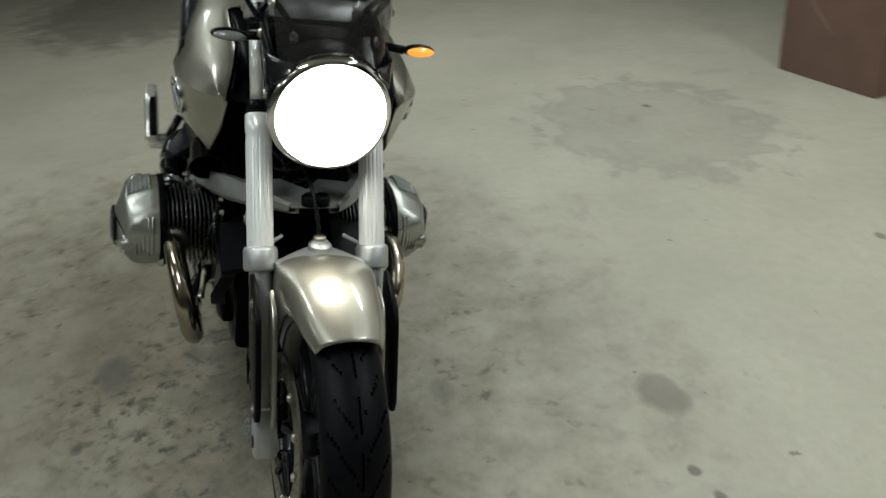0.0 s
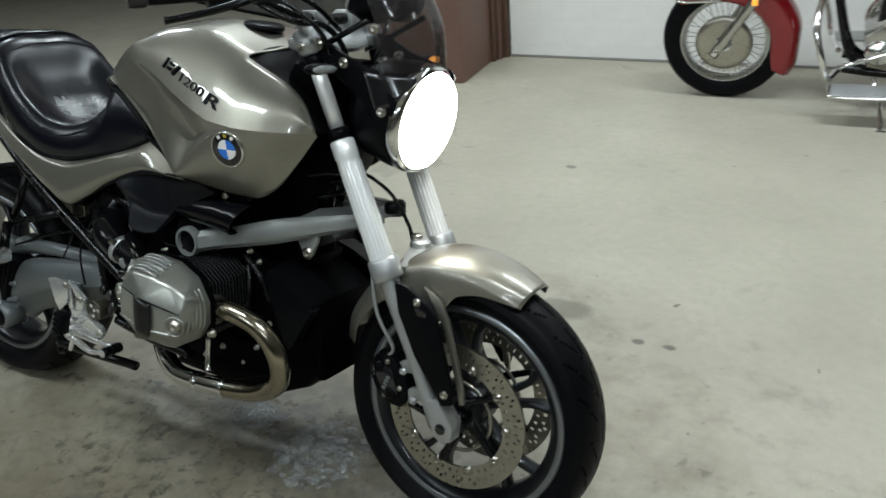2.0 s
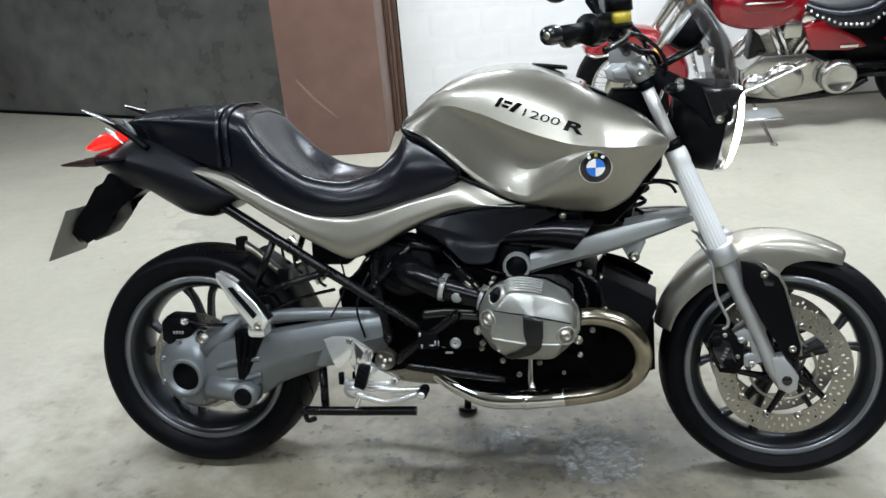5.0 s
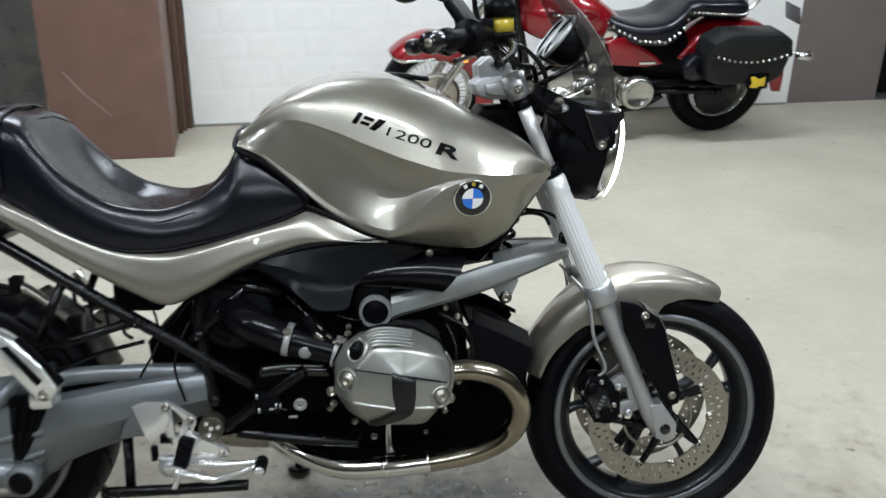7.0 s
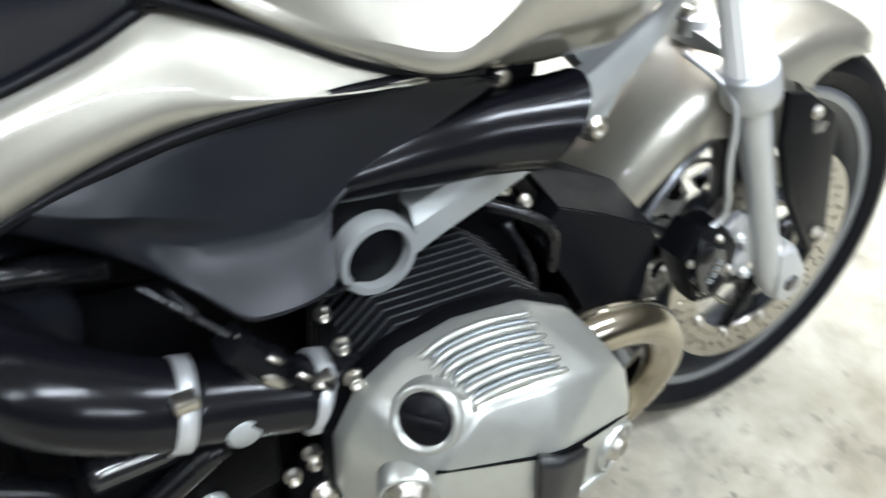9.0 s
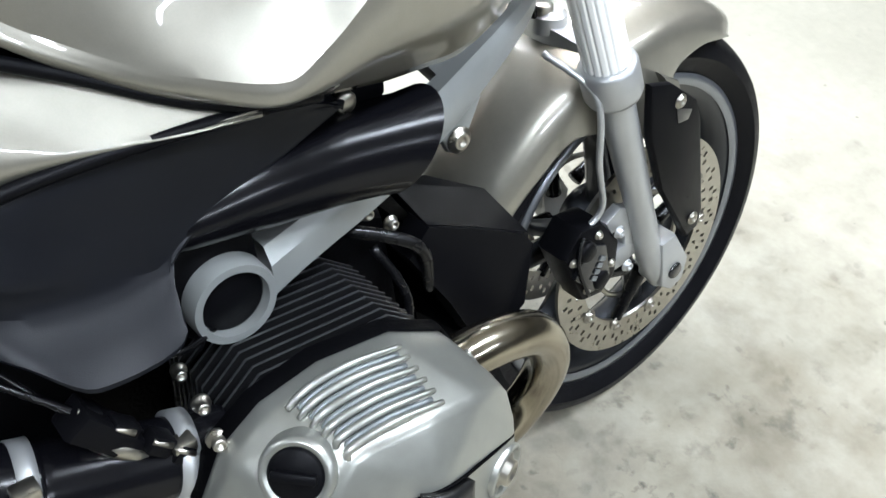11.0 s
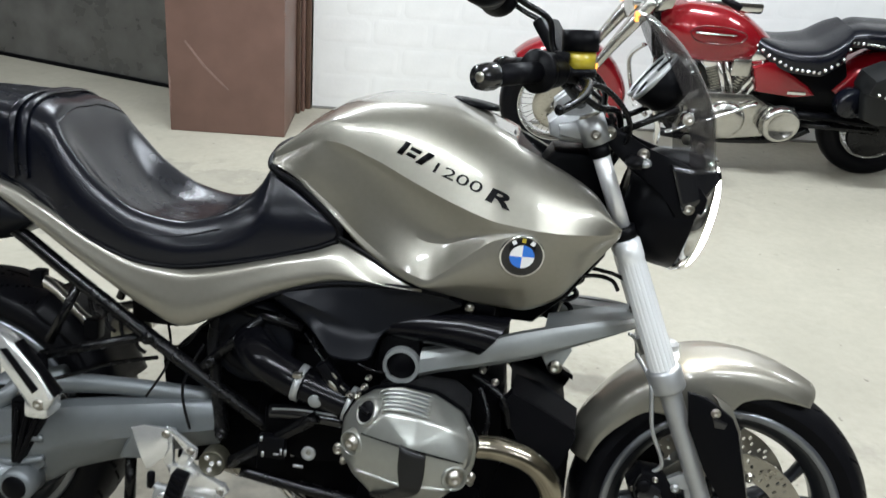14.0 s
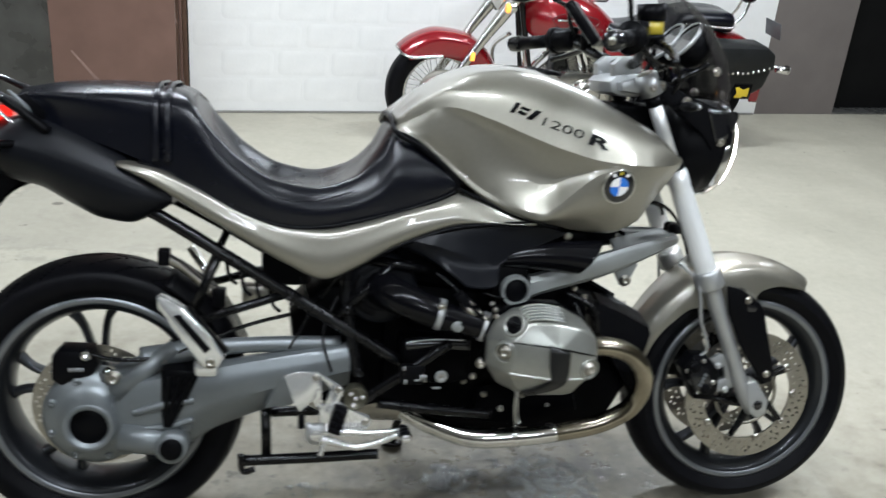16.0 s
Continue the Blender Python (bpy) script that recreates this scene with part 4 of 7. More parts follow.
    # a thin black bar painting a groove's shade, and a raised line below it
    bar("cover_groove", cyl, [(0.838, sg * 0.3400, 0.520), (0.880, sg * 0.3515, 0.517), (0.925, sg * 0.3625, 0.514), (0.970, sg * 0.352, 0.502), (1.008, sg * 0.340, 0.491)], 0.0015, ENGINE, 8, 4)
    bar("cover_ridge", cyl, [(0.832, sg * 0.339, 0.455), (0.872, sg * 0.351, 0.452), (0.915, sg * 0.3635, 0.450), (0.952, sg * 0.3555, 0.447), (0.986, sg * 0.347, 0.444)], 0.0040, COVERM, 8, 4)
    ax = Vector((-0.66, sg * 0.60, 0.46)).normalized()
    oc = Vector((0.843, sg * 0.318, 0.549)) + ax * 0.002
    bm = BM()
    lathe(bm, [(0.0001, 0.001), (0.018, 0.001), (0.020, 0.004), (0.0235, 0.004), (0.0255, -0.002), (0.027, -0.02)], frame_to(oc, oc + ax), 32)
    part("oil_filler", bm, COVERM, cyl)
    round_plate("oil_plug", cyl, oc + ax * 0.001, ax, 0.0185, 0.003, BLACKP)
    block("plug_grip", cyl, (-0.015, 0.015, -0.0035, 0.0035, 0.0, 0.006), 0.002, BLACKP, frame_to(oc + ax * 0.003, oc + ax))
    for x, z, y, tilt in ((0.824, 0.497, 0.330, -0.5), (0.996, 0.465, 0.342, 0.35)):
        ba = Vector((tilt, sg * 1.0, -0.05)).normalized()
        bm = BM()
        lathe(bm, [(0.022, -0.025), (0.022, 0.004), (0.020, 0.006), (0.0185, 0.004), (0.0175, -0.002), (0.014, -0.002)], frame_to((x, sg * y, z), Vector((x, sg * y, z)) + ba), 28)
        part("bolt_recess", bm, COVERM, cyl)
        bm = BM()
        lathe(bm, [(0.015, -0.003), (0.0145, 0.003), (0.011, 0.004), (0.0105, 0.009), (0.0055, 0.010), (0.0045, 0.005), (0.0001, 0.005)], frame_to((x, sg * y, z), Vector((x, sg * y, z)) + ba), 24)
        part("cover_bolt", bm, STEEL, cyl)
    cover_bvh = BVHTree.FromPolygons([v.co.copy() for v in hc.data.vertices], [tuple(p.vertices) for p in hc.data.polygons])
    st = []
    for i, (xl, zl, xr, zr) in enumerate(((0.906, 0.520, 0.948, 0.507), (0.906, 0.485, 0.948, 0.478), (0.911, 0.452, 0.944, 0.448), (0.900, 0.438, 0.930, 0.430), (0.880, 0.422, 0.905, 0.417), (0.860, 0.412, 0.872, 0.407))):
        line = []
        for k in range(4):
            x, z = xl + (xr - xl) * k / 3, zl + (zr - zl) * k / 3
            hit = cover_bvh.ray_cast(Vector((x, sg * 0.6, z)), Vector((0, -sg, 0)))[0]
            line.append((x, (hit.y if hit else sg * 0.32) + sg * 0.0045, z))
        st.append((i, line))
    bm = BM()
    sheet(bm, st, 16, 3, flip=sg > 0)
    bmesh.ops.recalc_face_normals(bm, faces=bm.faces)
    pd = part("rubber_pad", bm, PADM, cyl, sharp=60)
    thick(pd, 0.007, 0.0)
    for x, z in ((0.79, 0.45), (1.02, 0.43)):
        bolt_at(cyl, (x, sg * 0.262, z), (0, sg, 0), 0.007, 0.012, STEEL, "head_bolt")

# front cowl and oil cooler
cowl = plate("front_cowl", bike, [(1.075, 0.535), (1.13, 0.520), (1.186, 0.485), (1.196, 0.430), (1.200, 0.310), (1.185, 0.305), (1.16, 0.36), (1.10, 0.47)], -0.125, 0.125, 0.012, ENGINE, "black plastic engine front cowl")
for sg in (-1, 1):
    bm = BM()
    stack(bm, [[(x, sg * (y - d), z) for x, z, y in ((1.058, 0.520, 0.150), (1.078, 0.548, 0.153), (1.130, 0.527, 0.157), (1.190, 0.497, 0.160), (1.201, 0.482, 0.161), (1.178, 0.430, 0.178), (1.150, 0.392, 0.172), (1.128, 0.400, 0.165), (1.100, 0.455, 0.158))] for d in (0.030, 0.003, 0.0)])
    part("cowl_wing", bm, BLACKP, cowl, "satin black side wing of the cowl", sharp=50)
    bm = BM()
    stack(bm, [[(x + dx, sg * y, z + dz) for x, z, y in ((1.078, 0.549, 0.150), (1.130, 0.528, 0.154), (1.198, 0.494, 0.157), (1.203, 0.508, 0.085), (1.130, 0.548, 0.080), (1.082, 0.560, 0.085))] for dx, dz in ((0, -0.010), (0, 0.0))])
    part("cowl_top", bm, BLACKP, cowl, "", sharp=50)
plate("belly_pan", bike, [(0.72, 0.225), (1.02, 0.215), (1.14, 0.27), (1.18, 0.34), (1.10, 0.42), (0.95, 0.30), (0.74, 0.27)], -0.11, 0.11, 0.02, ENGINE, "black engine underside")
plate("steering_head", bike, [(1.00, 0.66), (0.98, 0.76), (1.05, 0.90), (1.10, 0.985), (1.20, 0.985), (1.225, 0.90), (1.215, 0.80), (1.16, 0.72), (1.10, 0.66)], -0.085, 0.085, 0.015, ENGINE, "black steering head under the tank")
plate("air_box", bike, [(0.62, 0.58), (0.62, 0.70), (0.80, 0.735), (1.03, 0.715), (1.06, 0.64), (1.03, 0.57), (0.85, 0.56)], -0.13, 0.13, 0.02, ENGINE, "black air box under the tank")
plate("gearbox", bike, [(0.42, 0.33), (0.40, 0.50), (0.47, 0.57), (0.62, 0.59), (0.64, 0.30), (0.52, 0.28)], -0.10, 0.10, 0.02, ENGINE, "black gearbox casing")
# front shock with its coil
sp = bar("front_shock", bike, [(1.13, -0.02, 0.66), (1.19, -0.02, 0.93)], 0.018, BLACKM, 14, label="black coil-over front shock")
bm = BM()
tube(bm, [Vector((1.135, -0.02, 0.68)).lerp(Vector((1.185, -0.02, 0.90)), k / 84) + Vector((math.cos(k * math.pi / 6) * 0.036, math.sin(k * math.pi / 6) * 0.036, 0)) for k in range(85)], 0.0055, 8, 2)
part("coil_spring", bm, BLACKM, sp)

# exhaust
for sg in (-1, 1):
    ex = bar("exhaust_header", bike, [(0.985, sg * 0.238, 0.470), (1.06, sg * 0.243, 0.480), (1.130, sg * 0.237, 0.455), (1.166, sg * 0.226, 0.395), (1.150, sg * 0.21, 0.328), (1.08, sg * 0.20, 0.284), (0.97, sg * 0.195, 0.262)], 0.0215, EXH, 22, 8, "heat-tinted steel exhaust header")
    bar("lower_pipe", ex, [(0.985, sg * 0.196, 0.265), (0.90, sg * 0.19, 0.254), (0.80, sg * 0.172, 0.246), (0.715, sg * 0.13, 0.262), (0.66, sg * 0.09, 0.28)], 0.0225, CHROME, 22, 8)
    bar("pipe_joint", ex, [(0.90, sg * 0.19, 0.254), (0.888, sg * 0.189, 0.2525)], 0.0245, CHROME, 22)
    bar("header_flange", ex, [(0.992, sg * 0.238, 0.470), (1.012, sg * 0.239, 0.4735)], 0.031, STEEL, 22)
bar("collector", bike, [(0.72, 0, 0.27), (0.52, 0.03, 0.28), (0.38, 0.09, 0.33)], [0.05, 0.06, 0.045], STEEL, 20, 6, "dull steel exhaust collector box")

# ---- throttle body, hoses, clips (right hand side) ----
elb = bar("intake_elbow", bike, [(0.588, -0.10, 0.572), (0.600, -0.150, 0.576), (0.630, -0.196, 0.570), (0.672, -0.217, 0.556), (0.712, -0.222, 0.541)], [0.041, 0.039, 0.036, 0.033, 0.0315], HOSE, 22, 8, "glossy black intake elbow")
bm = BM()
lathe(bm, [(0.030, -0.01), (0.062, -0.01), (0.066, 0.0), (0.060, 0.012), (0.046, 0.014)], frame_to((0.590, -0.122, 0.573), (0.600, -0.165, 0.577)), 32)
part("elbow_seat", bm, BLACKP, elb)
tb = bar("throttle_body", bike, [(0.700, -0.221, 0.545), (0.80, -0.231, 0.520), (0.83, -0.234, 0.512)], [0.030, 0.0275, 0.0285], HOSE, 22, 4, "black throttle body between hose clips")
for x in (0.706, 0.800):
    d = Vector((0.10, -0.010, -0.025)).normalized()
    c = Vector((0.700, -0.221, 0.545)) + d * (x - 0.700) / d.x
    bar("hose_clip", tb, [c - d * 0.0065, c + d * 0.0060], 0.0335 if x < 0.75 else 0.0315, ALU, 28)
    block("clip_screw", tb, (c.x - 0.008, c.x + 0.008, -0.254, -0.240, c.z + 0.020, c.z + 0.029), 0.002, STEEL)
round_plate("throttle_cap", tb, (0.740, -0.236, 0.527), (0, -1, -0.05), 0.0125, 0.018, ARMM, 0.0015)
plate("injector_rail", tb, [(0.735, 0.585), (0.775, 0.535), (0.79, 0.543), (0.752, 0.597)], -0.245, -0.215, 0.004, BLACKP)
bar("injector", tb, [(0.752, -0.235, 0.575), (0.785, -0.240, 0.532)], 0.009, STEEL)
for pts, r in (([(0.42, -0.12, 0.60), (0.44, -0.15, 0.53), (0.40, -0.16, 0.45)], 0.0026), ([(0.50, -0.14, 0.56), (0.47, -0.16, 0.48), (0.49, -0.17, 0.40)], 0.0028), ([(0.55, -0.12, 0.62), (0.50, -0.14, 0.60), (0.46, -0.13, 0.55), (0.40, -0.10, 0.53)], 0.003), ([(1.02, -0.15, 0.55), (1.04, -0.17, 0.50), (1.03, -0.18, 0.44)], 0.0045), ([(1.00, -0.14, 0.57), (1.06, -0.16, 0.54), (1.08, -0.15, 0.48)], 0.006)):
    bar("cable", bike, pts, r, BLACKM, 8, 6)
for x, z, y, r in ((0.817, 0.551, 0.262, 0.0048), (0.822, 0.556, 0.232, 0.0045), (0.812, 0.492, 0.262, 0.0045), (0.823, 0.560, 0.198, 0.004), (0.800, 0.440, 0.215, 0.005), (0.790, 0.398, 0.195, 0.005)):
    bolt_at(case, (x, -y, z), (-0.2, -1, 0.25), r, 0.012, STEEL)
for k, (x, y, z, l_) in enumerate(((0.752, 0.226, 0.586, 0.016), (0.768, 0.236, 0.570, 0.020), (0.786, 0.244, 0.553, 0.017), (0.798, 0.247, 0.540, 0.012))):
    cn = block("connector", tb, (-l_ / 2, l_ / 2, -0.008, 0.008, -0.007, 0.007), 0.002, BLACKP, Matrix.Translation((x, -y, z)) @ pose(0, 0, 0, 0, 44, 0))
    bar("connector_clip", tb, [(x - 0.004, -y - 0.006, z + 0.008), (x + 0.006, -y - 0.008, z - 0.001)], 0.0022, STEEL, 8, 2)
for pts in ([(0.700, -0.19, 0.625), (0.728, -0.215, 0.606), (0.748, -0.226, 0.590)], [(0.716, -0.19, 0.618), (0.735, -0.218, 0.600), (0.752, -0.230, 0.584)], [(0.80, -0.20, 0.585), (0.83, -0.20, 0.575), (0.86, -0.18, 0.565)]):
    bar("wire", tb, pts, 0.0026, BLACKM, 6, 6)
# air box moulding behind the elbow
bm = BM()
lathe(bm, [(0.046, 0.0), (0.074, 0.0), (0.078, -0.006), (0.078, -0.05)], frame_to((0.592, -0.142, 0.576), (0.592, -1.142, 0.576)), 40)
part("air_box_collar", bm, PANELM, bike, "black round collar of the air box")
plate("air_box_side", bike, [(0.515, 0.520), (0.530, 0.610), (0.570, 0.628), (0.66, 0.622), (0.66, 0.540), (0.60, 0.505)], -0.140, -0.10, 0.008, PANELM, "black air box side")
# pivot bracket behind the arm's ring
plate("arm_bracket", bike, [(0.826, 0.570), (0.832, 0.622), (0.850, 0.640), (0.905, 0.632), (0.912, 0.560), (0.870, 0.535)], -0.172, -0.10, 0.008, BLACKP, "black bracket of the suspension arm")
# starter cover, lower case details
sc = plate("starter_cover", bike, [(0.635, 0.43), (0.635, 0.475), (0.76, 0.475), (0.785, 0.455), (0.785, 0.385), (0.72, 0.375), (0.66, 0.39)], -0.19, -0.10, 0.010, ENGINE, "black starter motor cover")
bm = BM()
lathe(bm, [(0.0001, 0.001), (0.0045, 0.001), (0.006, 0.004), (0.012, 0.0045), (0.0135, 0.003), (0.0135, -0.002)], frame_to((0.722, -0.190, 0.396), (0.722, -1.190, 0.396)), 28)
part("starter_plug", bm, ALU, sc)
round_plate("plug_centre", sc, (0.722, -0.1905, 0.396), (0, -1, 0), 0.0045, 0.002, STEEL, 0.0005)
bar("starter_tube", sc, [(0.645, -0.178, 0.462), (0.70, -0.182, 0.468), (0.782, -0.182, 0.464)], 0.015, BLACKG)
# thin bright bar paints the highlight along the glossy tube's top
bar("starter_edge", sc, [(0.650, -0.190, 0.473), (0.70, -0.194, 0.4795), (0.770, -0.194, 0.478)], 0.0022, ALU, 8)
cb = block("connector_block", sc, (0.632, 0.682, -0.212, -0.19, 0.385, 0.428), 0.004, BLACKP)
for x, z, w, h in ((0.636, 0.418, 0.005, 0.010), (0.640, 0.388, 0.005, 0.010), (0.662, 0.394, 0.010, 0.004), (0.674, 0.396, 0.004, 0.012), (0.682, 0.396, 0.004, 0.012), (0.700, 0.376, 0.018, 0.005)):
    block("white_mark", sc, (x, x + w, -0.2135, -0.2125, z, z + h), 0.0, ALU)
for x, z, y in ((0.69, 0.385, -0.175), (0.78, 0.37, -0.15), (0.83, 0.335, -0.14), (0.92, 0.33, -0.135), (1.02, 0.35, -0.13), (0.98, 0.305, -0.13), (0.87, 0.30, -0.14), (1.05, 0.41, -0.12), (1.02, 0.58, -0.14), (1.045, 0.56, -0.14), (0.99, 0.60, -0.15)):
    bolt_at(case, (x, y, z), (0, -1, 0), 0.0048, 0.008, STEEL)
bar("drain_pipe", bike, [(0.90, -0.16, 0.36), (0.90, -0.165, 0.30), (0.905, -0.17, 0.275)], [0.006, 0.007, 0.010], CHROME, 12, 4, "short chrome stud")
bm = BM()
lathe(bm, [(0.0001, 0.002), (0.006, 0.002), (0.007, 0.006), (0.0125, 0.0065), (0.014, 0.004), (0.014, -0.012)], frame_to((0.968, -0.126, 0.325), (0.968, -1.126, 0.325)), 28)
part("drain_plug", bm, ALU, case)
plate("lower_cover", case, [(0.80, 0.27), (0.82, 0.35), (0.93, 0.37), (1.04, 0.34), (1.05, 0.29), (0.95, 0.25)], -0.135, -0.11, 0.006, ENGINE)

# ---- shaft drive swing arm ----
bm = BM()
st = []
for t, x, zt, zb, y0, y1 in ((0, 0.53, 0.452, 0.352, 0.10, 0.150), (0.4, 0.36, 0.428, 0.305, 0.10, 0.162), (0.7, 0.24, 0.408, 0.262, 0.10, 0.170), (0.85, 0.19, 0.395, 0.232, 0.10, 0.172), (1, 0.10, 0.38, 0.23, 0.10, 0.165)):
    zc = (zt + zb) / 2
    st.append((t, [(x, -y0, zt - 0.02), (x, -y0 - 0.015, zt), (x, -y1 + 0.012, zt - 0.004), (x, -y1, zc + 0.026), (x, -y1, zc - 0.006), (x, -y1 + 0.034, zb + 0.004), (x, -y0 - 0.01, zb), (x, -y0, zb + 0.02)]))
sheet(bm, st, 20, 3, kinks=(3, 4))
bmesh.ops.recalc_face_normals(bm, faces=bm.faces)
sw = part("shaft_swing_arm", bm, GREYP, bike, "grey painted shaft-drive swing arm", sharp=30)
bm = BM()
HZ = 0.292
lathe(bm, [(0.098, 0.0), (0.106, -0.012), (0.106, -0.030), (0.098, -0.040), (0.078, -0.056), (0.056, -0.064), (0.052, -0.098), (0.049, -0.101), (0.040, -0.101), (0.039, -0.085), (0.0001, -0.083)], frame_to((0, -0.090, HZ), (0, 0.91, HZ)), 56)
fd = part("final_drive", bm, GREYP, sw, "grey rear drive housing with a dark hub hole")
# black disc closing the recess, painting the dark depth of the hub hole
round_plate("hub_plug", sw, (0, -0.172, HZ), (0, -1, 0), 0.0385, 0.006, BLACKP)
for k in range(8):
    a = radians(20 + 45 * k)
    bolt_at(sw, (0.087 * math.cos(a), -0.142, HZ + 0.087 * math.sin(a)), (0, -1, 0), 0.006, 0.006, GREYP, "housing_bolt")
for p, q, r in (((0.05, -0.150, 0.350), (0.165, -0.135, 0.448), [0.024, 0.016]), ((0.06, -0.160, 0.262), (0.165, -0.170, 0.248), [0.034, 0.028]), ((0.02, -0.12, 0.37), (0.22, -0.115, 0.455), [0.022, 0.018])):
    bar("drive_web", sw, [p, q], r, GREYP, 18)
plate("drive_neck", sw, [(0.045, 0.362), (0.10, 0.385), (0.205, 0.405), (0.215, 0.36), (0.205, 0.275), (0.16, 0.235), (0.06, 0.215), (0.03, 0.25)], -0.170, -0.105, 0.018, GREYP)
bar("neck_rib", sw, [(0.085, -0.168, 0.315), (0.150, -0.172, 0.335), (0.205, -0.170, 0.342)], 0.008, GREYP, 10)
bar("neck_rib", sw, [(0.085, -0.168, 0.280), (0.150, -0.172, 0.285), (0.205, -0.170, 0.300)], 0.007, GREYP, 10)
round_plate("bearing_boss", sw, (0.164, -0.15, 0.248), (0, -1, 0), 0.034, 0.054, GREYP, 0.006)
round_plate("bearing_cap", sw, (0.164, -0.203, 0.248), (0, -1, 0), 0.024, 0.004, BLACKP)
bar("torque_rod", sw, [(0.10, -0.12, 0.412), (0.20, -0.12, 0.434), (0.32, -0.12, 0.446), (0.51, -0.115, 0.446)], [0.030, 0.021, 0.017, 0.0175], GREYP, 16)
bolt_at(sw, (0.14, -0.142, 0.424), (0, -1, 0), 0.010, 0.012, STEEL)
bolt_at(sw, (0.045, -0.15, 0.385), (0, -1, 0), 0.011, 0.012, STEEL)
plate("rubber_boot", sw, [(0.142, 0.412), (0.180, 0.412), (0.222, 0.404), (0.196, 0.350), (0.164, 0.284), (0.148, 0.270), (0.140, 0.310)], -0.177, -0.11, 0.008, BLACKP)
for k in range(3):
    bar("boot_fold", sw, [(0.158 + 0.021 * k, -0.176, 0.398), (0.153 + 0.013 * k, -0.180, 0.34), (0.150 + 0.004 * k, -0.176, 0.288)], 0.0060, BLACKP, 8)
plate("arm_fold", sw, [(0.392, 0.392), (0.383, 0.381), (0.362, 0.353), (0.350, 0.318), (0.402, 0.322), (0.450, 0.345), (0.46, 0.392)], -0.163, -0.13, 0.006, GREYP)
# rear caliper
rc = plate("rear_caliper", bike, [(-0.080, 0.425), (-0.065, 0.440), (0.000, 0.436), (0.012, 0.405), (-0.005, 0.362), (-0.060, 0.358), (-0.082, 0.375)], -0.135, -0.065, 0.010, BLACKP, "black rear brake caliper")
bm = BM()
for k in range(4):
    box(bm, -0.046 + k * 0.008, -0.041 + k * 0.008, -0.1362, -0.134, 0.394, 0.402)
part("caliper_mark", bm, ALU, rc)
bolt_at(rc, (0.035, -0.13, 0.388), (0, -1, 0), 0.011, 0.012, CHROME)
bolt_at(rc, (-0.01, -0.135, 0.43), (0, -1, 0.3), 0.008, 0.008, CHROME)
bar("brake_hose", bike, [(-0.01, -0.13, 0.432), (0.06, -0.15, 0.424), (0.16, -0.14, 0.432), (0.30, -0.12, 0.485), (0.40, -0.11, 0.51)], 0.0045, BLACKM, 8, 6)

# ---- frame tubes ----
for sg in (-1, 1):
    for pts, r in (([(0.02, sg * 0.09, 0.765), (0.12, sg * 0.11, 0.728), (0.30, sg * 0.14, 0.625), (0.655, sg * 0.15, 0.405)], 0.0135), ([(0.258, sg * 0.135, 0.650), (0.205, sg * 0.15, 0.530)], 0.0095), ([(0.195, sg * 0.16, 0.505), (0.40, sg * 0.14, 0.566)], 0.0095), ([(0.522, sg * 0.13, 0.62), (0.520, sg * 0.14, 0.54), (0.548, sg * 0.15, 0.39)], 0.013), ([(0.505, sg * 0.15, 0.520), (0.612, sg * 0.15, 0.630)], 0.0105), ([(0.59, sg * 0.16, 0.326), (0.72, sg * 0.17, 0.312), (0.84, sg * 0.165, 0.298)], 0.0115), ([(0.565, sg * 0.165, 0.340), (0.64, sg * 0.192, 0.402), (0.735, sg * 0.204, 0.475)], 0.0115), ([(0.56, sg * 0.14, 0.640), (0.69, sg * 0.155, 0.622)], 0.0115)):
        bar("frame_tube", bike, pts, r, BLACKM, 14, 6, "black tubular frame member")
for x, z in ((0.548, 0.395), (0.655, 0.405), (0.52, 0.535), (0.40, 0.566)):
    bolt_at(bike, (x, -0.163, z), (0, -1, 0), 0.008, 0.006, BLACKM, "frame_bolt")
# small fittings under the tail frame
for x, z in ((0.27, 0.625), (0.30, 0.600), (0.33, 0.585), (0.36, 0.565)):
    bar("wire_tie", bike, [(x, -0.12, z), (x + 0.006, -0.125, z - 0.03), (x + 0.02, -0.12, z - 0.045)], 0.004, BLACKM, 8, 4)
block("fuse_bracket", bike, (0.30, 0.37, -0.10, -0.06, 0.53, 0.57), 0.006, STEEL, None, "dull steel bracket")
block("relay_box", bike, (0.34, 0.44, -0.10, 0.10, 0.57, 0.66), 0.010, BLACKP, None, "black relay box")
lk = bar("rear_hanger", bike, [(0.140, -0.06, 0.620), (0.175, -0.06, 0.600), (0.225, -0.06, 0.555), (0.250, -0.06, 0.535)], [0.014, 0.010, 0.010, 0.016], STEEL, 10, 4, "small steel hanger with black ends")
block("rubber_end", lk, (0.125, 0.150, -0.075, -0.045, 0.605, 0.640), 0.004, BLACKP)
block("rubber_block", lk, (0.235, 0.265, -0.078, -0.045, 0.515, 0.555), 0.004, BLACKP)
# hugger over the rear tyre
bm = BM()
st = []
for deg, r in ((20, 0.325), (40, 0.330), (62, 0.330)):
    a = radians(deg)
    st.append((deg, [(r * math.cos(a), 0, 0.303 + r * math.sin(a)), (r * math.cos(a), -0.07, 0.303 + r * math.sin(a) - 0.004), ((r - 0.03) * math.cos(a), -0.098, 0.303 + (r - 0.03) * math.sin(a))]))
sheet(bm, st, 14, 4, mirror=True)
bmesh.ops.remove_doubles(bm, verts=bm.verts, dist=0.0005)
bmesh.ops.recalc_face_normals(bm, faces=bm.faces)
thick(part("rear_hugger", bm, BLACKP, bike, "black rear tyre hugger"), 0.003)

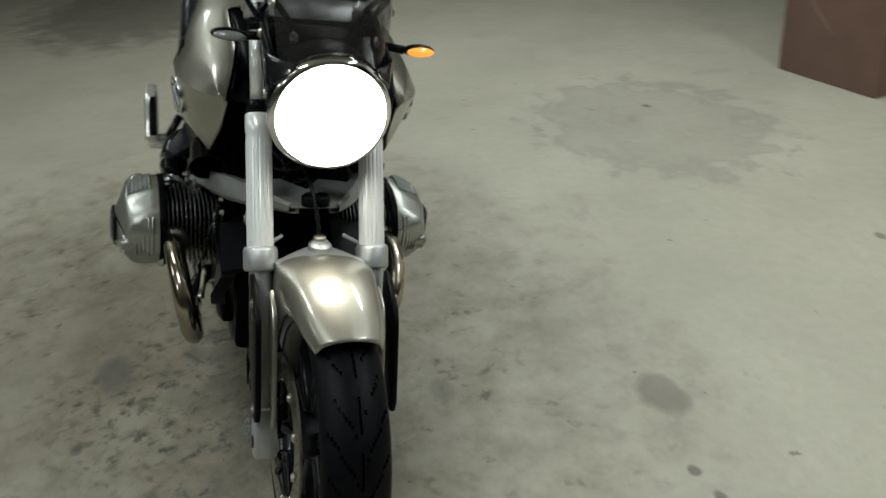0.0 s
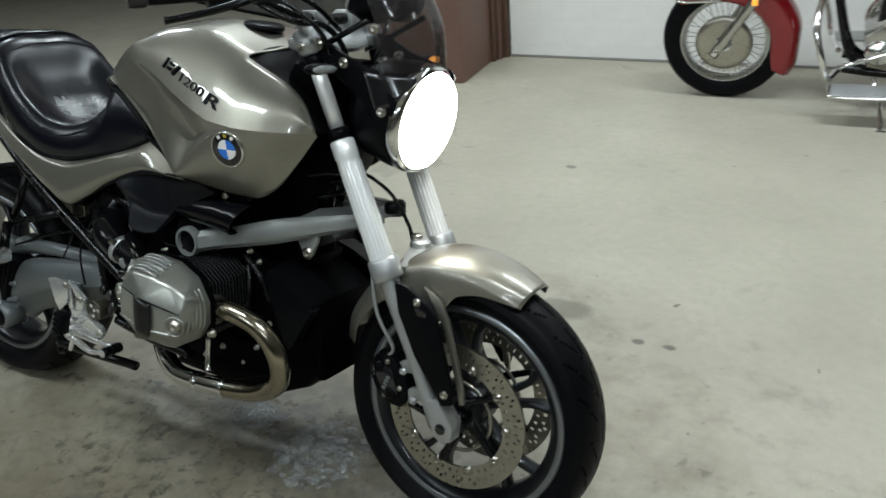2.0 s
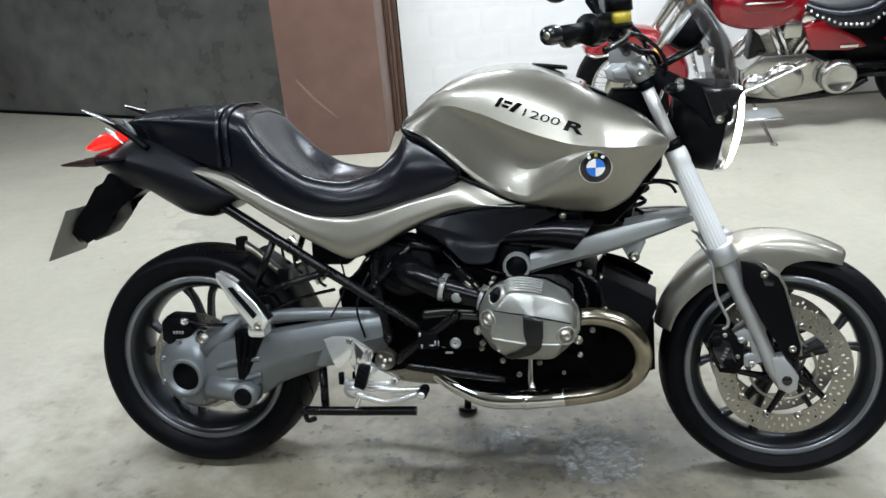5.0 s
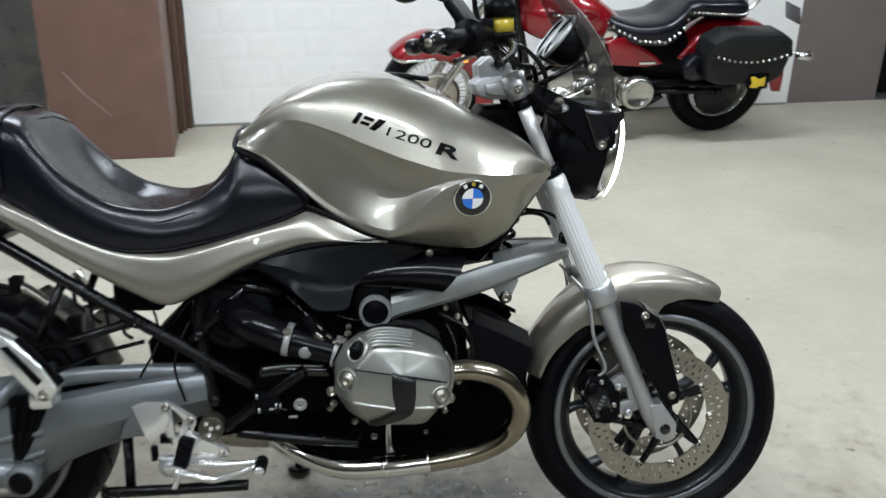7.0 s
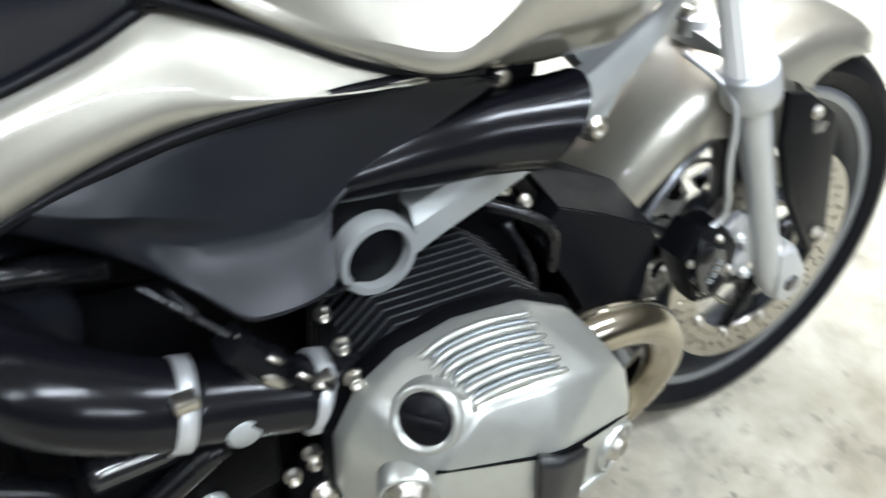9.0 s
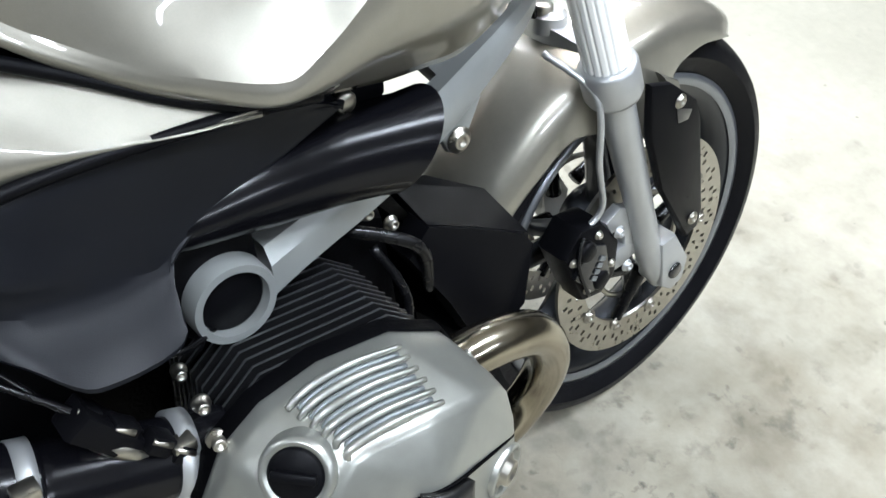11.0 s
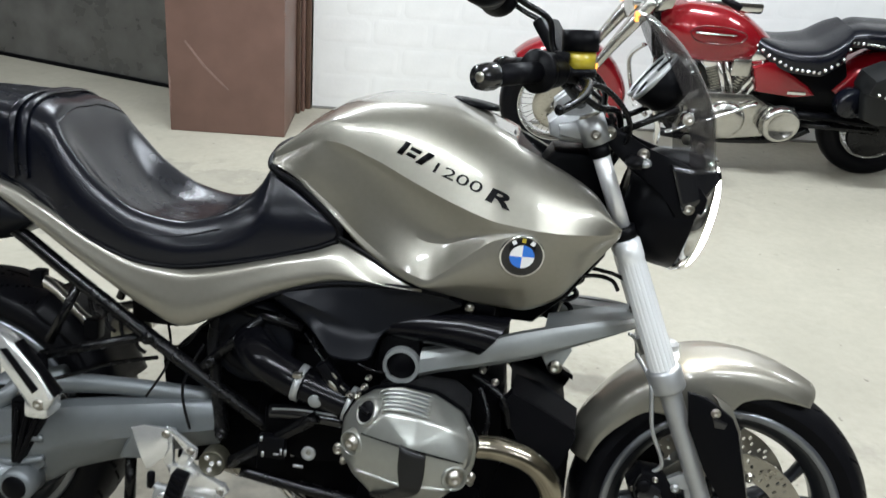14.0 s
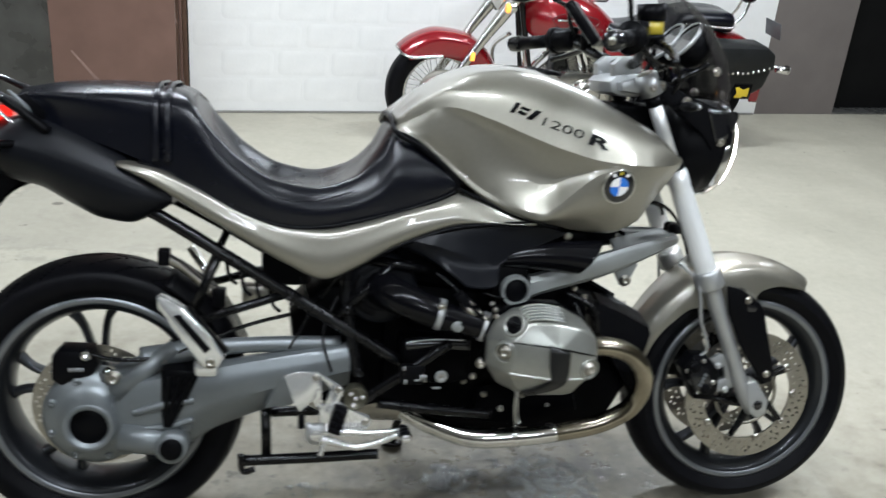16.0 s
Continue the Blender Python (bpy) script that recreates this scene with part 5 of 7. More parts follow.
# ---- foot controls ----
pp = plate("footrest_plate", bike, [(0.456, 0.338), (0.469, 0.334), (0.479, 0.340), (0.490, 0.332), (0.504, 0.345), (0.525, 0.323), (0.570, 0.310), (0.577, 0.297), (0.566, 0.281), (0.513, 0.272), (0.474, 0.266), (0.462, 0.282), (0.470, 0.317)], -0.198, -0.183, 0.004, POLISH, "cast silver footrest plate with brake pedal")
plate("plate_strut", pp, [(0.455, 0.411), (0.467, 0.403), (0.514, 0.373), (0.513, 0.357), (0.504, 0.352), (0.490, 0.371), (0.468, 0.392)], -0.197, -0.183, 0.004, POLISH)
plate("plate_strut", pp, [(0.453, 0.406), (0.469, 0.393), (0.466, 0.352), (0.472, 0.332), (0.456, 0.332), (0.448, 0.350)], -0.196, -0.184, 0.003, POLISH)
plate("plate_strut", pp, [(0.489, 0.373), (0.513, 0.362), (0.506, 0.344), (0.490, 0.328), (0.477, 0.340)], -0.196, -0.184, 0.003, POLISH)
plate("heel_guard", pp, [(0.390, 0.405), (0.417, 0.414), (0.457, 0.412), (0.463, 0.374), (0.455, 0.354), (0.424, 0.324), (0.412, 0.345)], -0.203, -0.1985, 0.0018, POLISH)
bm = BM()
lathe(bm, [(0.0001, 0.0), (0.021, 0.0), (0.0225, 0.003), (0.0245, 0.003), (0.0255, 0.0), (0.0255, -0.03)], frame_to((0.541, -0.188, 0.347), (0.541, -1.188, 0.347)), 32)
part("pivot_boss", bm, BOSSM, pp)
for a in range(4):
    q = 0.0 if a == 3 else 0.0145
    round_plate("boss_pad", pp, (0.541 + q * math.cos(a * 2.1 + 0.2), -0.1875, 0.347 + q * math.sin(a * 2.1 + 0.2)), (0, -1, 0), 0.0052, 0.003, POLISH, 0.001)
for x, z in ((0.503, 0.371), (0.562, 0.298), (0.457, 0.401)):
    bolt_at(pp, (x, -0.198 if x > 0.46 else -0.203, z), (0, -1, 0), 0.0052, 0.004, STEEL)
bar("brake_pedal", pp, [(0.466, -0.205, 0.264), (0.498, -0.208, 0.258), (0.545, -0.212, 0.247), (0.603, -0.214, 0.263), (0.636, -0.215, 0.278)], [0.011, 0.0095, 0.0072, 0.007, 0.007], POLISH, 12, 2)
bar("pedal_rod", pp, [(0.470, -0.203, 0.281), (0.505, -0.208, 0.282), (0.574, -0.211, 0.279), (0.638, -0.214, 0.284)], [0.010, 0.009, 0.0065, 0.007], POLISH, 10, 2)
tip = round_plate("pedal_tip", pp, (0.643, -0.202, 0.282), (0, -1, 0), 0.0115, 0.052, BLACKP, 0.002)
for h in (0.004, 0.020, 0.036):
    bm = BM()
    lathe(bm, [(0.0112, h), (0.0127, h + 0.001), (0.0127, h + 0.009), (0.0112, h + 0.010)], frame_to((0.643, -0.202, 0.282), (0.643, -1.202, 0.282)), 20)
    part("tip_ring", bm, BLACKP, tip)
round_plate("tip_end", tip, (0.643, -0.2535, 0.282), (0, -1, 0), 0.0100, 0.004, POLISH, 0.002)
PEG = Matrix.Translation((0.4995, -0.252, 0.328)) @ pose(0, 0, 0, 0, 16, 0)
bm = BM()
box(bm, -0.0145, 0.0145, -0.014, 0.014, -0.029, 0.029, 0.004, PEG)
part("footpeg_rubber", bm, RUBBER, pp)
for k in range(4):
    bm = BM()
    box(bm, -0.012, 0.012, -0.018, -0.013, -0.0035, 0.0035, 0.0012, PEG @ Matrix.Translation((0, 0, -0.021 + 0.014 * k)) @ pose(0, 0, 0, 0, 18, 0))
    part("peg_ridge", bm, RUBBER, pp)
bar("peg_mount", pp, [(0.500, -0.190, 0.318), (0.500, -0.245, 0.326)], [0.014, 0.010], POLISH, 12)
bar("peg_spring", pp, [(0.476, -0.21, 0.262), (0.472, -0.212, 0.246), (0.467, -0.212, 0.232)], 0.006, POLISH, 8)
round_plate("pedal_hub", pp, (0.459, -0.196, 0.275), (0, -1, 0), 0.0225, 0.014, ALU, 0.003)
round_plate("hub_cap", pp, (0.459, -0.210, 0.275), (0, -1, 0), 0.0125, 0.004, POLISH, 0.0015)
bar("hub_link", pp, [(0.459, -0.200, 0.280), (0.438, -0.200, 0.296)], [0.012, 0.007], ALU, 10)
round_plate("switch_body", pp, (0.428, -0.195, 0.287), (0, 0, 1), 0.0075, 0.030, BLACKP, 0.002)
# passenger footrest, folded up
pf = plate("passenger_footrest", bike, [(0.148, 0.588), (0.157, 0.592), (0.181, 0.577), (0.203, 0.564), (0.248, 0.511), (0.277, 0.469), (0.264, 0.446), (0.229, 0.446), (0.176, 0.530), (0.149, 0.566)], -0.266, -0.234, 0.008, POLISH, "polished folded passenger footrest")
plate("rest_rubber", pf, [(0.179, 0.553), (0.192, 0.556), (0.249, 0.486), (0.238, 0.476)], -0.2690, -0.262, 0.002, BLACKP)
plate("rest_pad", pf, [(0.200, 0.564), (0.208, 0.568), (0.282, 0.478), (0.274, 0.470)], -0.261, -0.239, 0.003, BLACKP)
block("rest_hinge", pf, (0.216, 0.262, -0.262, -0.205, 0.424, 0.462), 0.010, POLISH)
bolt_at(pf, (0.248, -0.262, 0.458), (0, -1, 0), 0.009, 0.008, STEEL)
bar("rest_bracket", pf, [(0.225, -0.21, 0.44), (0.20, -0.17, 0.51)], 0.012, BLACKM)
pf2 = bar("passenger_footrest", bike, [(0.16, 0.235, 0.58), (0.245, 0.24, 0.44)], 0.02, CHROME, 12, 4, "polished folded passenger footrest", 0.6)
# centre stand, folded
cs = bar("centre_stand", bike, [(0.305, -0.13, 0.185), (0.45, -0.13, 0.188), (0.57, -0.125, 0.190), (0.60, -0.125, 0.190)], 0.012, BLACKM, 14, 6, "black folded centre stand")
bar("stand_foot", cs, [(0.300, -0.13, 0.200), (0.305, -0.13, 0.160), (0.330, -0.13, 0.165)], 0.007, BLACKM, 10)
bar("stand_link", cs, [(0.355, -0.12, 0.185), (0.352, -0.11, 0.30)], 0.011, BLACKM)
bar("stand_leg", cs, [(0.36, 0.13, 0.19), (0.56, 0.125, 0.20), (0.66, 0.11, 0.235)], 0.013, BLACKM)
# side stand, down on the left
ss = bar("side_stand", bike, [(0.72, 0.13, 0.30), (0.69, 0.19, 0.16), (0.675, 0.228, 0.062)], 0.011, BLACKM, 12, 5, "black side stand, folded down")
round_plate("stand_pad", ss, (0.675, 0.228, 0.050), (0, 0.2, 0.98), 0.028, 0.010, BLACKM)

# ---- seam trims, badge and lettering on the tank ----
tank_bvh = BVHTree.FromPolygons([v.co.copy() for v in tank.data.vertices], [tuple(p.vertices) for p in tank.data.polygons])


def on_tank(x, z, sg):
    hit, nrm, _, _ = tank_bvh.ray_cast(Vector((x, sg * 0.5, z)), Vector((0, -sg, 0)))
    if hit is None:
        return Vector((x, sg * 0.2, z)), Vector((0, sg, 0))
    return hit, nrm if nrm.y * sg > 0 else -nrm


for sg in (-1, 1):
    bar("seam_trim", bike, [(0.606, 0, 0.938), (0.606, sg * 0.08, 0.932), (0.612, sg * 0.148, 0.908), (0.66, sg * 0.157, 0.884), (0.71, sg * 0.160, 0.846), (0.738, sg * 0.160, 0.818), (0.743, sg * 0.158, 0.803), (0.737, sg * 0.154, 0.792)], 0.006, BLACKP, 10, 8, "black rubber seam trim")
    bar("seam_trim", bike, [(0.738, sg * 0.158, 0.800), (0.80, sg * 0.172, 0.775), (0.86, sg * 0.195, 0.749), (0.909, sg * 0.208, 0.737), (0.95, sg * 0.200, 0.728)], 0.0045, BLACKP, 10, 8, "black rubber seam trim")
    bar("seam_trim", bike, [(0.52, sg * 0.178, 0.626), (0.62, sg * 0.177, 0.677), (0.72, sg * 0.184, 0.714), (0.80, sg * 0.192, 0.728), (0.90, sg * 0.204, 0.734), (0.95, sg * 0.194, 0.728)], 0.005, BLACKP, 10, 8, "black rubber seam trim")
    bar("seat_piping", seat, [(0.10, sg * 0.132, 0.832), (0.20, sg * 0.152, 0.790), (0.30, sg * 0.172, 0.742), (0.38, sg * 0.176, 0.716), (0.45, sg * 0.172, 0.712), (0.52, sg * 0.166, 0.722), (0.615, sg * 0.160, 0.744), (0.70, sg * 0.158, 0.772), (0.74, sg * 0.154, 0.790)], 0.005, BLACKP, 8, 8)
    # rim of the hollowed rider's seat
    bar("seat_welt", seat, [(0.202, 0, 0.961), (0.203, sg * 0.052, 0.960), (0.213, sg * 0.128, 0.941), (0.220, sg * 0.156, 0.915), (0.250, sg * 0.169, 0.866), (0.313, sg * 0.176, 0.811), (0.374, sg * 0.181, 0.773), (0.448, sg * 0.1725, 0.768), (0.527, sg * 0.160, 0.788)], 0.0014, LEATHER, 8, 8)
    c, n = on_tank(1.063, 0.823, sg)
    m = frame_to(c, c + n)
    bm = BM()
    lathe(bm, [(0.036, -0.004), (0.038, 0.002), (0.0365, 0.004), (0.0345, 0.0035)], m, 40)
    bd = part("round_badge", bm, CHROME, bike, "round badge, black ring with blue and white quarters")
    bm = BM()
    lathe(bm, [(0.0350, 0.0030), (0.0225, 0.0036), (0.0218, 0.0042), (0.0205, 0.0036)], m, 40)
    part("badge_ring", bm, BLACKG, bd)
    for a, mm in ((122, WHITEP), (90, YELLOW), (58, WHITEP)):
        bm = BM()
        box(bm, -0.0035, 0.0035, -0.0034, 0.0034, 0.0032, 0.0040, 0.0, m @ Matrix.Rotation(radians(a) + math.atan2((m.inverted().to_3x3() @ Vector((0, 0, 1))).y, (m.inverted().to_3x3() @ Vector((0, 0, 1))).x) - radians(90), 4, "Z") @ Matrix.Translation((0.0287, 0, 0)))
        part("badge_mark", bm, mm, bd)
    up = m.inverted().to_3x3() @ Vector((0, 0, 1))
    a0 = math.degrees(math.atan2(up.y, up.x))
    for k in range(4):
        bm = BM()
        lathe(bm, [(0.0002, 0.0040), (0.0206, 0.0036)], m, 8, a0=a0 + 90 * k, a1=a0 + 90 * k + 90)
        bmesh.ops.recalc_face_normals(bm, faces=bm.faces)
        part("badge_quarter", bm, (WHITEP, BLUEP)[k % 2], bd)


def letters(text, x, z, size, sx, sg, slope=-0.30, fat=0.0, shear=0.18):
    """Raised lettering that follows the tank's side."""
    cu = bpy.data.curves.new("text", "FONT")
    cu.body, cu.size, cu.extrude, cu.shear, cu.offset, cu.resolution_u = text, size, 0.0005, shear, fat, 3
    ob = new("text", cu)
    me = bpy.data.meshes.new_from_object(ob.evaluated_get(bpy.context.evaluated_depsgraph_get()))
    bpy.data.objects.remove(ob)
    L = math.sqrt(1 + slope * slope)
    for v in me.vertices:
        tx, ty, tz = v.co.x * sx, v.co.y, v.co.z
        px = x + sg * -1 * (tx / L) - ty * slope / L * (1 if sg < 0 else -1) * 0.3
        pz = z + sg * -1 * (tx * slope / L) + ty / L
        c, n = on_tank(px, pz, sg)
        v.co = c + n * (0.0016 + tz)
    bm = BM()
    bm.from_mesh(me)
    bpy.data.meshes.remove(me)
    return bm


for sg in (-1, 1):
    xs = (0.826, 0.891, 0.990) if sg < 0 else (1.036, 0.985, 0.888)
    zs = (0.957, 0.936, 0.905) if sg < 0 else (0.884, 0.901, 0.933)
    if sg > 0:
        part("lettering", letters("R", xs[0], zs[0], 0.043, 2.25, sg, fat=0.0010), BLACKP, tank, "black raised model lettering")
    else:
        # the first letter is cut into a stem, two dashes and a leg
        bm = BM()
        for quad in (((0, 0), (0.17, 0), (0.17, 1), (0, 1)), ((0.27, 0.60), (0.62, 0.60), (0.62, 0.86), (0.27, 0.86)), ((0.27, 0.16), (0.58, 0.16), (0.58, 0.42), (0.27, 0.42)), ((0.66, 0), (0.88, 0), (1.02, 1), (0.80, 1))):
            vs = []
            for u, w_ in quad:
                c, n = on_tank(0.836 + 0.050 * u + 0.014 * w_, 0.962 - 0.017 * u + 0.020 * w_, sg)
                vs.append(bm.verts.new(c + n * 0.0018))
            bm.faces.new(vs)
        bmesh.ops.recalc_face_normals(bm, faces=bm.faces)
        thick(part("lettering", bm, BLACKP, tank, "black raised model lettering"), 0.0012, 0.0)
    part("lettering", letters("1200", xs[1], zs[1] + 0.006, 0.026, 1.86, sg), BLACKP, tank, "black raised model lettering")
    part("lettering", letters("R", xs[2], zs[2] + 0.003, 0.032, 2.25, sg, fat=0.0010), BLACKP, tank, "black raised model lettering")
round_plate("tank_screw", bike, (0.985, -0.172, 0.703), (0, -1, 0), 0.009, 0.006, STEEL)
round_plate("filler_cap", tank, (0.95, 0, 1.040), (0.12, 0, 1), 0.045, 0.010, BLACKP, 0.004, "black filler cap")

# pillion strap
for x in (0.135, 0.158):
    bar("seat_strap", seat, [(x, -0.146, 0.835), (x, -0.152, 0.90), (x, -0.135, 0.958), (x, -0.07, 0.982), (x, 0, 0.984), (x, 0.07, 0.982), (x, 0.135, 0.958), (x, 0.152, 0.90), (x, 0.146, 0.835)], 0.0075, LEATHER, 10, 6, "", 0.5)

# ---- tail ----
bm = BM()
st = []
for x, zt, zc, zl, wt, wc, wl in ((-0.288, 0.862, 0.853, 0.838, 0.012, 0.030, 0.012), (-0.255, 0.872, 0.862, 0.830, 0.030, 0.066, 0.040), (-0.215, 0.884, 0.866, 0.815, 0.050, 0.092, 0.062), (-0.155, 0.905, 0.862, 0.780, 0.075, 0.116, 0.078), (-0.10, 0.915, 0.850, 0.768, 0.085, 0.128, 0.085), (-0.04, 0.900, 0.832, 0.736, 0.095, 0.138, 0.092), (0.02, 0.872, 0.812, 0.708, 0.105, 0.146, 0.100), (0.075, 0.840, 0.792, 0.700, 0.115, 0.150, 0.105), (0.12, 0.805, 0.775, 0.716, 0.120, 0.148, 0.108), (0.165, 0.785, 0.760, 0.742, 0.125, 0.140, 0.112)):
    st.append((x, [(x, 0, zt), (x, -wt, zt - 0.004), (x, -wc, zc), (x, -wc * 0.99, zc - (zc - zl) * 0.42), (x, -wl, zl + 0.004), (x, 0, zl - 0.002)]))
sheet(bm, st, 44, 4, kinks=(2,), mirror=True)
bmesh.ops.remove_doubles(bm, verts=bm.verts, dist=0.0003)
bmesh.ops.holes_fill(bm, edges=[e for e in bm.edges if e.is_boundary], sides=0)
bmesh.ops.recalc_face_normals(bm, faces=bm.faces)
tail = part("tail_fairing", bm, PANELM, bike, "satin black tail fairing narrowing to the rear", sharp=34)
rack = plate("rear_rack", bike, [(-0.165, 0.942), (-0.115, 0.958), (-0.060, 0.950), (-0.045, 0.925), (-0.085, 0.900)], -0.095, 0.095, 0.010, BLACKP, "black rear rack with two pointed alloy-edged grab blades")
for sg in (-1, 1):
    bar("grab_blade", rack, [(-0.246, sg * 0.104, 0.984), (-0.195, sg * 0.110, 0.966), (-0.140, sg * 0.115, 0.938), (-0.070, sg * 0.118, 0.885)], [0.003, 0.010, 0.015, 0.011], BLACKP, 12, 6, "", 0.7)
    bar("alloy_edge", rack, [(-0.247, sg * 0.108, 0.987), (-0.200, sg * 0.119, 0.970), (-0.150, sg * 0.127, 0.949)], [0.0025, 0.0042, 0.0015], POLISH, 10)
    bar("alloy_edge", rack, [(-0.192, sg * 0.098, 0.938), (-0.168, sg * 0.112, 0.924), (-0.132, sg * 0.122, 0.898)], [0.004, 0.0075, 0.002], POLISH, 10, 6, "", 0.6)
    bar("rack_arm", rack, [(-0.150, sg * 0.080, 0.958), (-0.115, sg * 0.105, 0.928), (-0.085, sg * 0.124, 0.893)], [0.003, 0.0075, 0.002], GREYP, 10)
tl = plate("tail_light", bike, [(-0.276, 0.880), (-0.268, 0.894), (-0.225, 0.922), (-0.175, 0.926), (-0.165, 0.905), (-0.195, 0.888), (-0.250, 0.876)], -0.078, 0.078, 0.012, REDLENS, "red tail light lens, lit")
pl = plate("plate_holder", bike, [(-0.240, 0.812), (-0.262, 0.770), (-0.309, 0.728), (-0.345, 0.696), (-0.368, 0.650), (-0.345, 0.622), (-0.318, 0.640), (-0.300, 0.628), (-0.262, 0.645), (-0.224, 0.686), (-0.216, 0.732), (-0.129, 0.768), (-0.120, 0.800)], -0.048, 0.048, 0.014, BLACKP, "black plastic number plate holder")
PLATE = Matrix.Translation((-0.377, 0, 0.652)) @ pose(0, 0, 0, 0, 27, 0)
bm = BM()
box(bm, -0.0015, 0.0015, -0.092, 0.092, -0.078, 0.078, 0.001, PLATE)
npl = part("number_plate", bm, PLATEM, bike, "dull grey number plate with dark bars")
for k in range(3):
    bm = BM()
    box(bm, -0.0028, -0.0016, -0.08 + k * 0.056, -0.035 + k * 0.056, -0.02, 0.02, 0.0, PLATE)
    part("plate_bar", bm, BLACKP, npl)
for sg in (-1, 1):
    ind = bar("rear_indicator", bike, [(-0.125, sg * 0.10, 0.858), (-0.165, sg * 0.145, 0.858), (-0.195, sg * 0.160, 0.858)], [0.008, 0.008, 0.013], BLACKP, 12, 5, "black rear indicator with a dark pointed lens")
    bar("indicator_lens", ind, [(-0.192, sg * 0.158, 0.858), (-0.225, sg * 0.170, 0.856), (-0.276, sg * 0.186, 0.853)], [0.0135, 0.011, 0.002], SMOKEL, 12)

# ---- brakes at the front ----
for sg in (-1, 1):
    fc = plate("front_caliper", bike, [(1.312, 0.378), (1.335, 0.412), (1.372, 0.410), (1.408, 0.370), (1.410, 0.320), (1.388, 0.296), (1.352, 0.300)], sg * 0.058, sg * 0.110, 0.010, BLACKP, "black front brake caliper")
    plate("caliper_bridge", fc, [(1.325, 0.350), (1.345, 0.392), (1.375, 0.380), (1.390, 0.330), (1.360, 0.315)], sg * 0.106, sg * 0.116, 0.004, BLACKG)
    m = Matrix.Translation((1.362, 0, 0.352)) @ pose(0, 0, 0, 0, -66, 0)
    for k in range(4):
        bm = BM()
        box(bm, -0.016 + 0.009 * k, -0.010 + 0.009 * k, sg * 0.1175 - 0.0008, sg * 0.1175 + 0.0008, -0.0045, 0.0045, 0, m)
        part("caliper_mark", bm, GREYP, fc)
    for x, z in ((1.342, 0.383), (1.372, 0.330)):
        round_plate("piston_cap", fc, (x, sg * 0.108, z), (0, sg, 0), 0.0135, 0.011, BLACKP, 0.003)
        bolt_at(fc, (x + 0.020, sg * 0.111, z + 0.014), (0, sg, 0), 0.004, 0.005, STEEL)
        bolt_at(fc, (x - 0.018, sg * 0.110, z - 0.010), (0, sg, 0), 0.004, 0.005, STEEL)
    bar("bleed_pipe", fc, [(1.335, sg * 0.112, 0.405), (1.325, sg * 0.118, 0.375), (1.350, sg * 0.118, 0.318)], 0.0028, BLACKM, 8, 5)
    for p in ((1.40, 0.385), (1.425, 0.325)):
        bolt_at(fc, (p[0], sg * 0.110, p[1]), (0, sg, 0), 0.0055, 0.007, ALU)
    for ol in ([(1.385, 0.398), (1.408, 0.412), (1.452, 0.398), (1.456, 0.382), (1.420, 0.384), (1.398, 0.378)], [(1.395, 0.338), (1.420, 0.350), (1.462, 0.352), (1.470, 0.336), (1.425, 0.318), (1.400, 0.316)], [(1.418, 0.388), (1.436, 0.388), (1.444, 0.345), (1.428, 0.345)]):
        plate("caliper_lug", fc, ol, sg * 0.088, sg * 0.103, 0.003, ALU)
    bar("brake_line", bike, [(1.30, sg * 0.06, 0.62), (1.325, sg * 0.115, 0.585), (1.340, sg * 0.118, 0.50), (1.370, sg * 0.105, 0.43), (1.355, sg * 0.10, 0.405)], 0.004, ALU, 8, 8, "thin braided brake line")
    bm = BM()
    lathe(bm, [(0.074, -0.002), (0.081, -0.002), (0.081, 0.002), (0.074, 0.002)], frame_to((FA.x, sg * 0.064, FA.z), (FA.x, sg * 0.064 + 1, FA.z)), 60, closed=True)
    part("sensor_ring", bm, STEEL, fw)
bar("brake_line", bike, [(1.19, 0, 0.76), (1.25, -0.02, 0.755), (1.30, -0.01, 0.72), (1.335, 0.0, 0.66), (1.345, 0.0, 0.63)], 0.004, BLACKM, 8, 8, "thin black brake line")
bar("brake_line", bike, [(1.15, -0.10, 0.758), (1.20, -0.08, 0.765), (1.235, -0.06, 0.755), (1.25, -0.05, 0.735)], 0.004, BLACKM, 8, 8, "thin black brake line")
round_plate("ball_joint_nut", bike, along(0.632, 0, 0.02), (0, 0, 1), 0.012, 0.012, STEEL)
plate("arm_gusset", bike, [(1.118, 0.618), (1.17, 0.640), (1.178, 0.625), (1.160, 0.585), (1.150, 0.574), (1.140, 0.578)], -0.105, -0.094, 0.004, ARMM, "silver arm gusset")
bolt_at(bike, (1.150, -0.106, 0.590), (0, -1, 0), 0.009, 0.006, STEEL, "gusset_bolt")

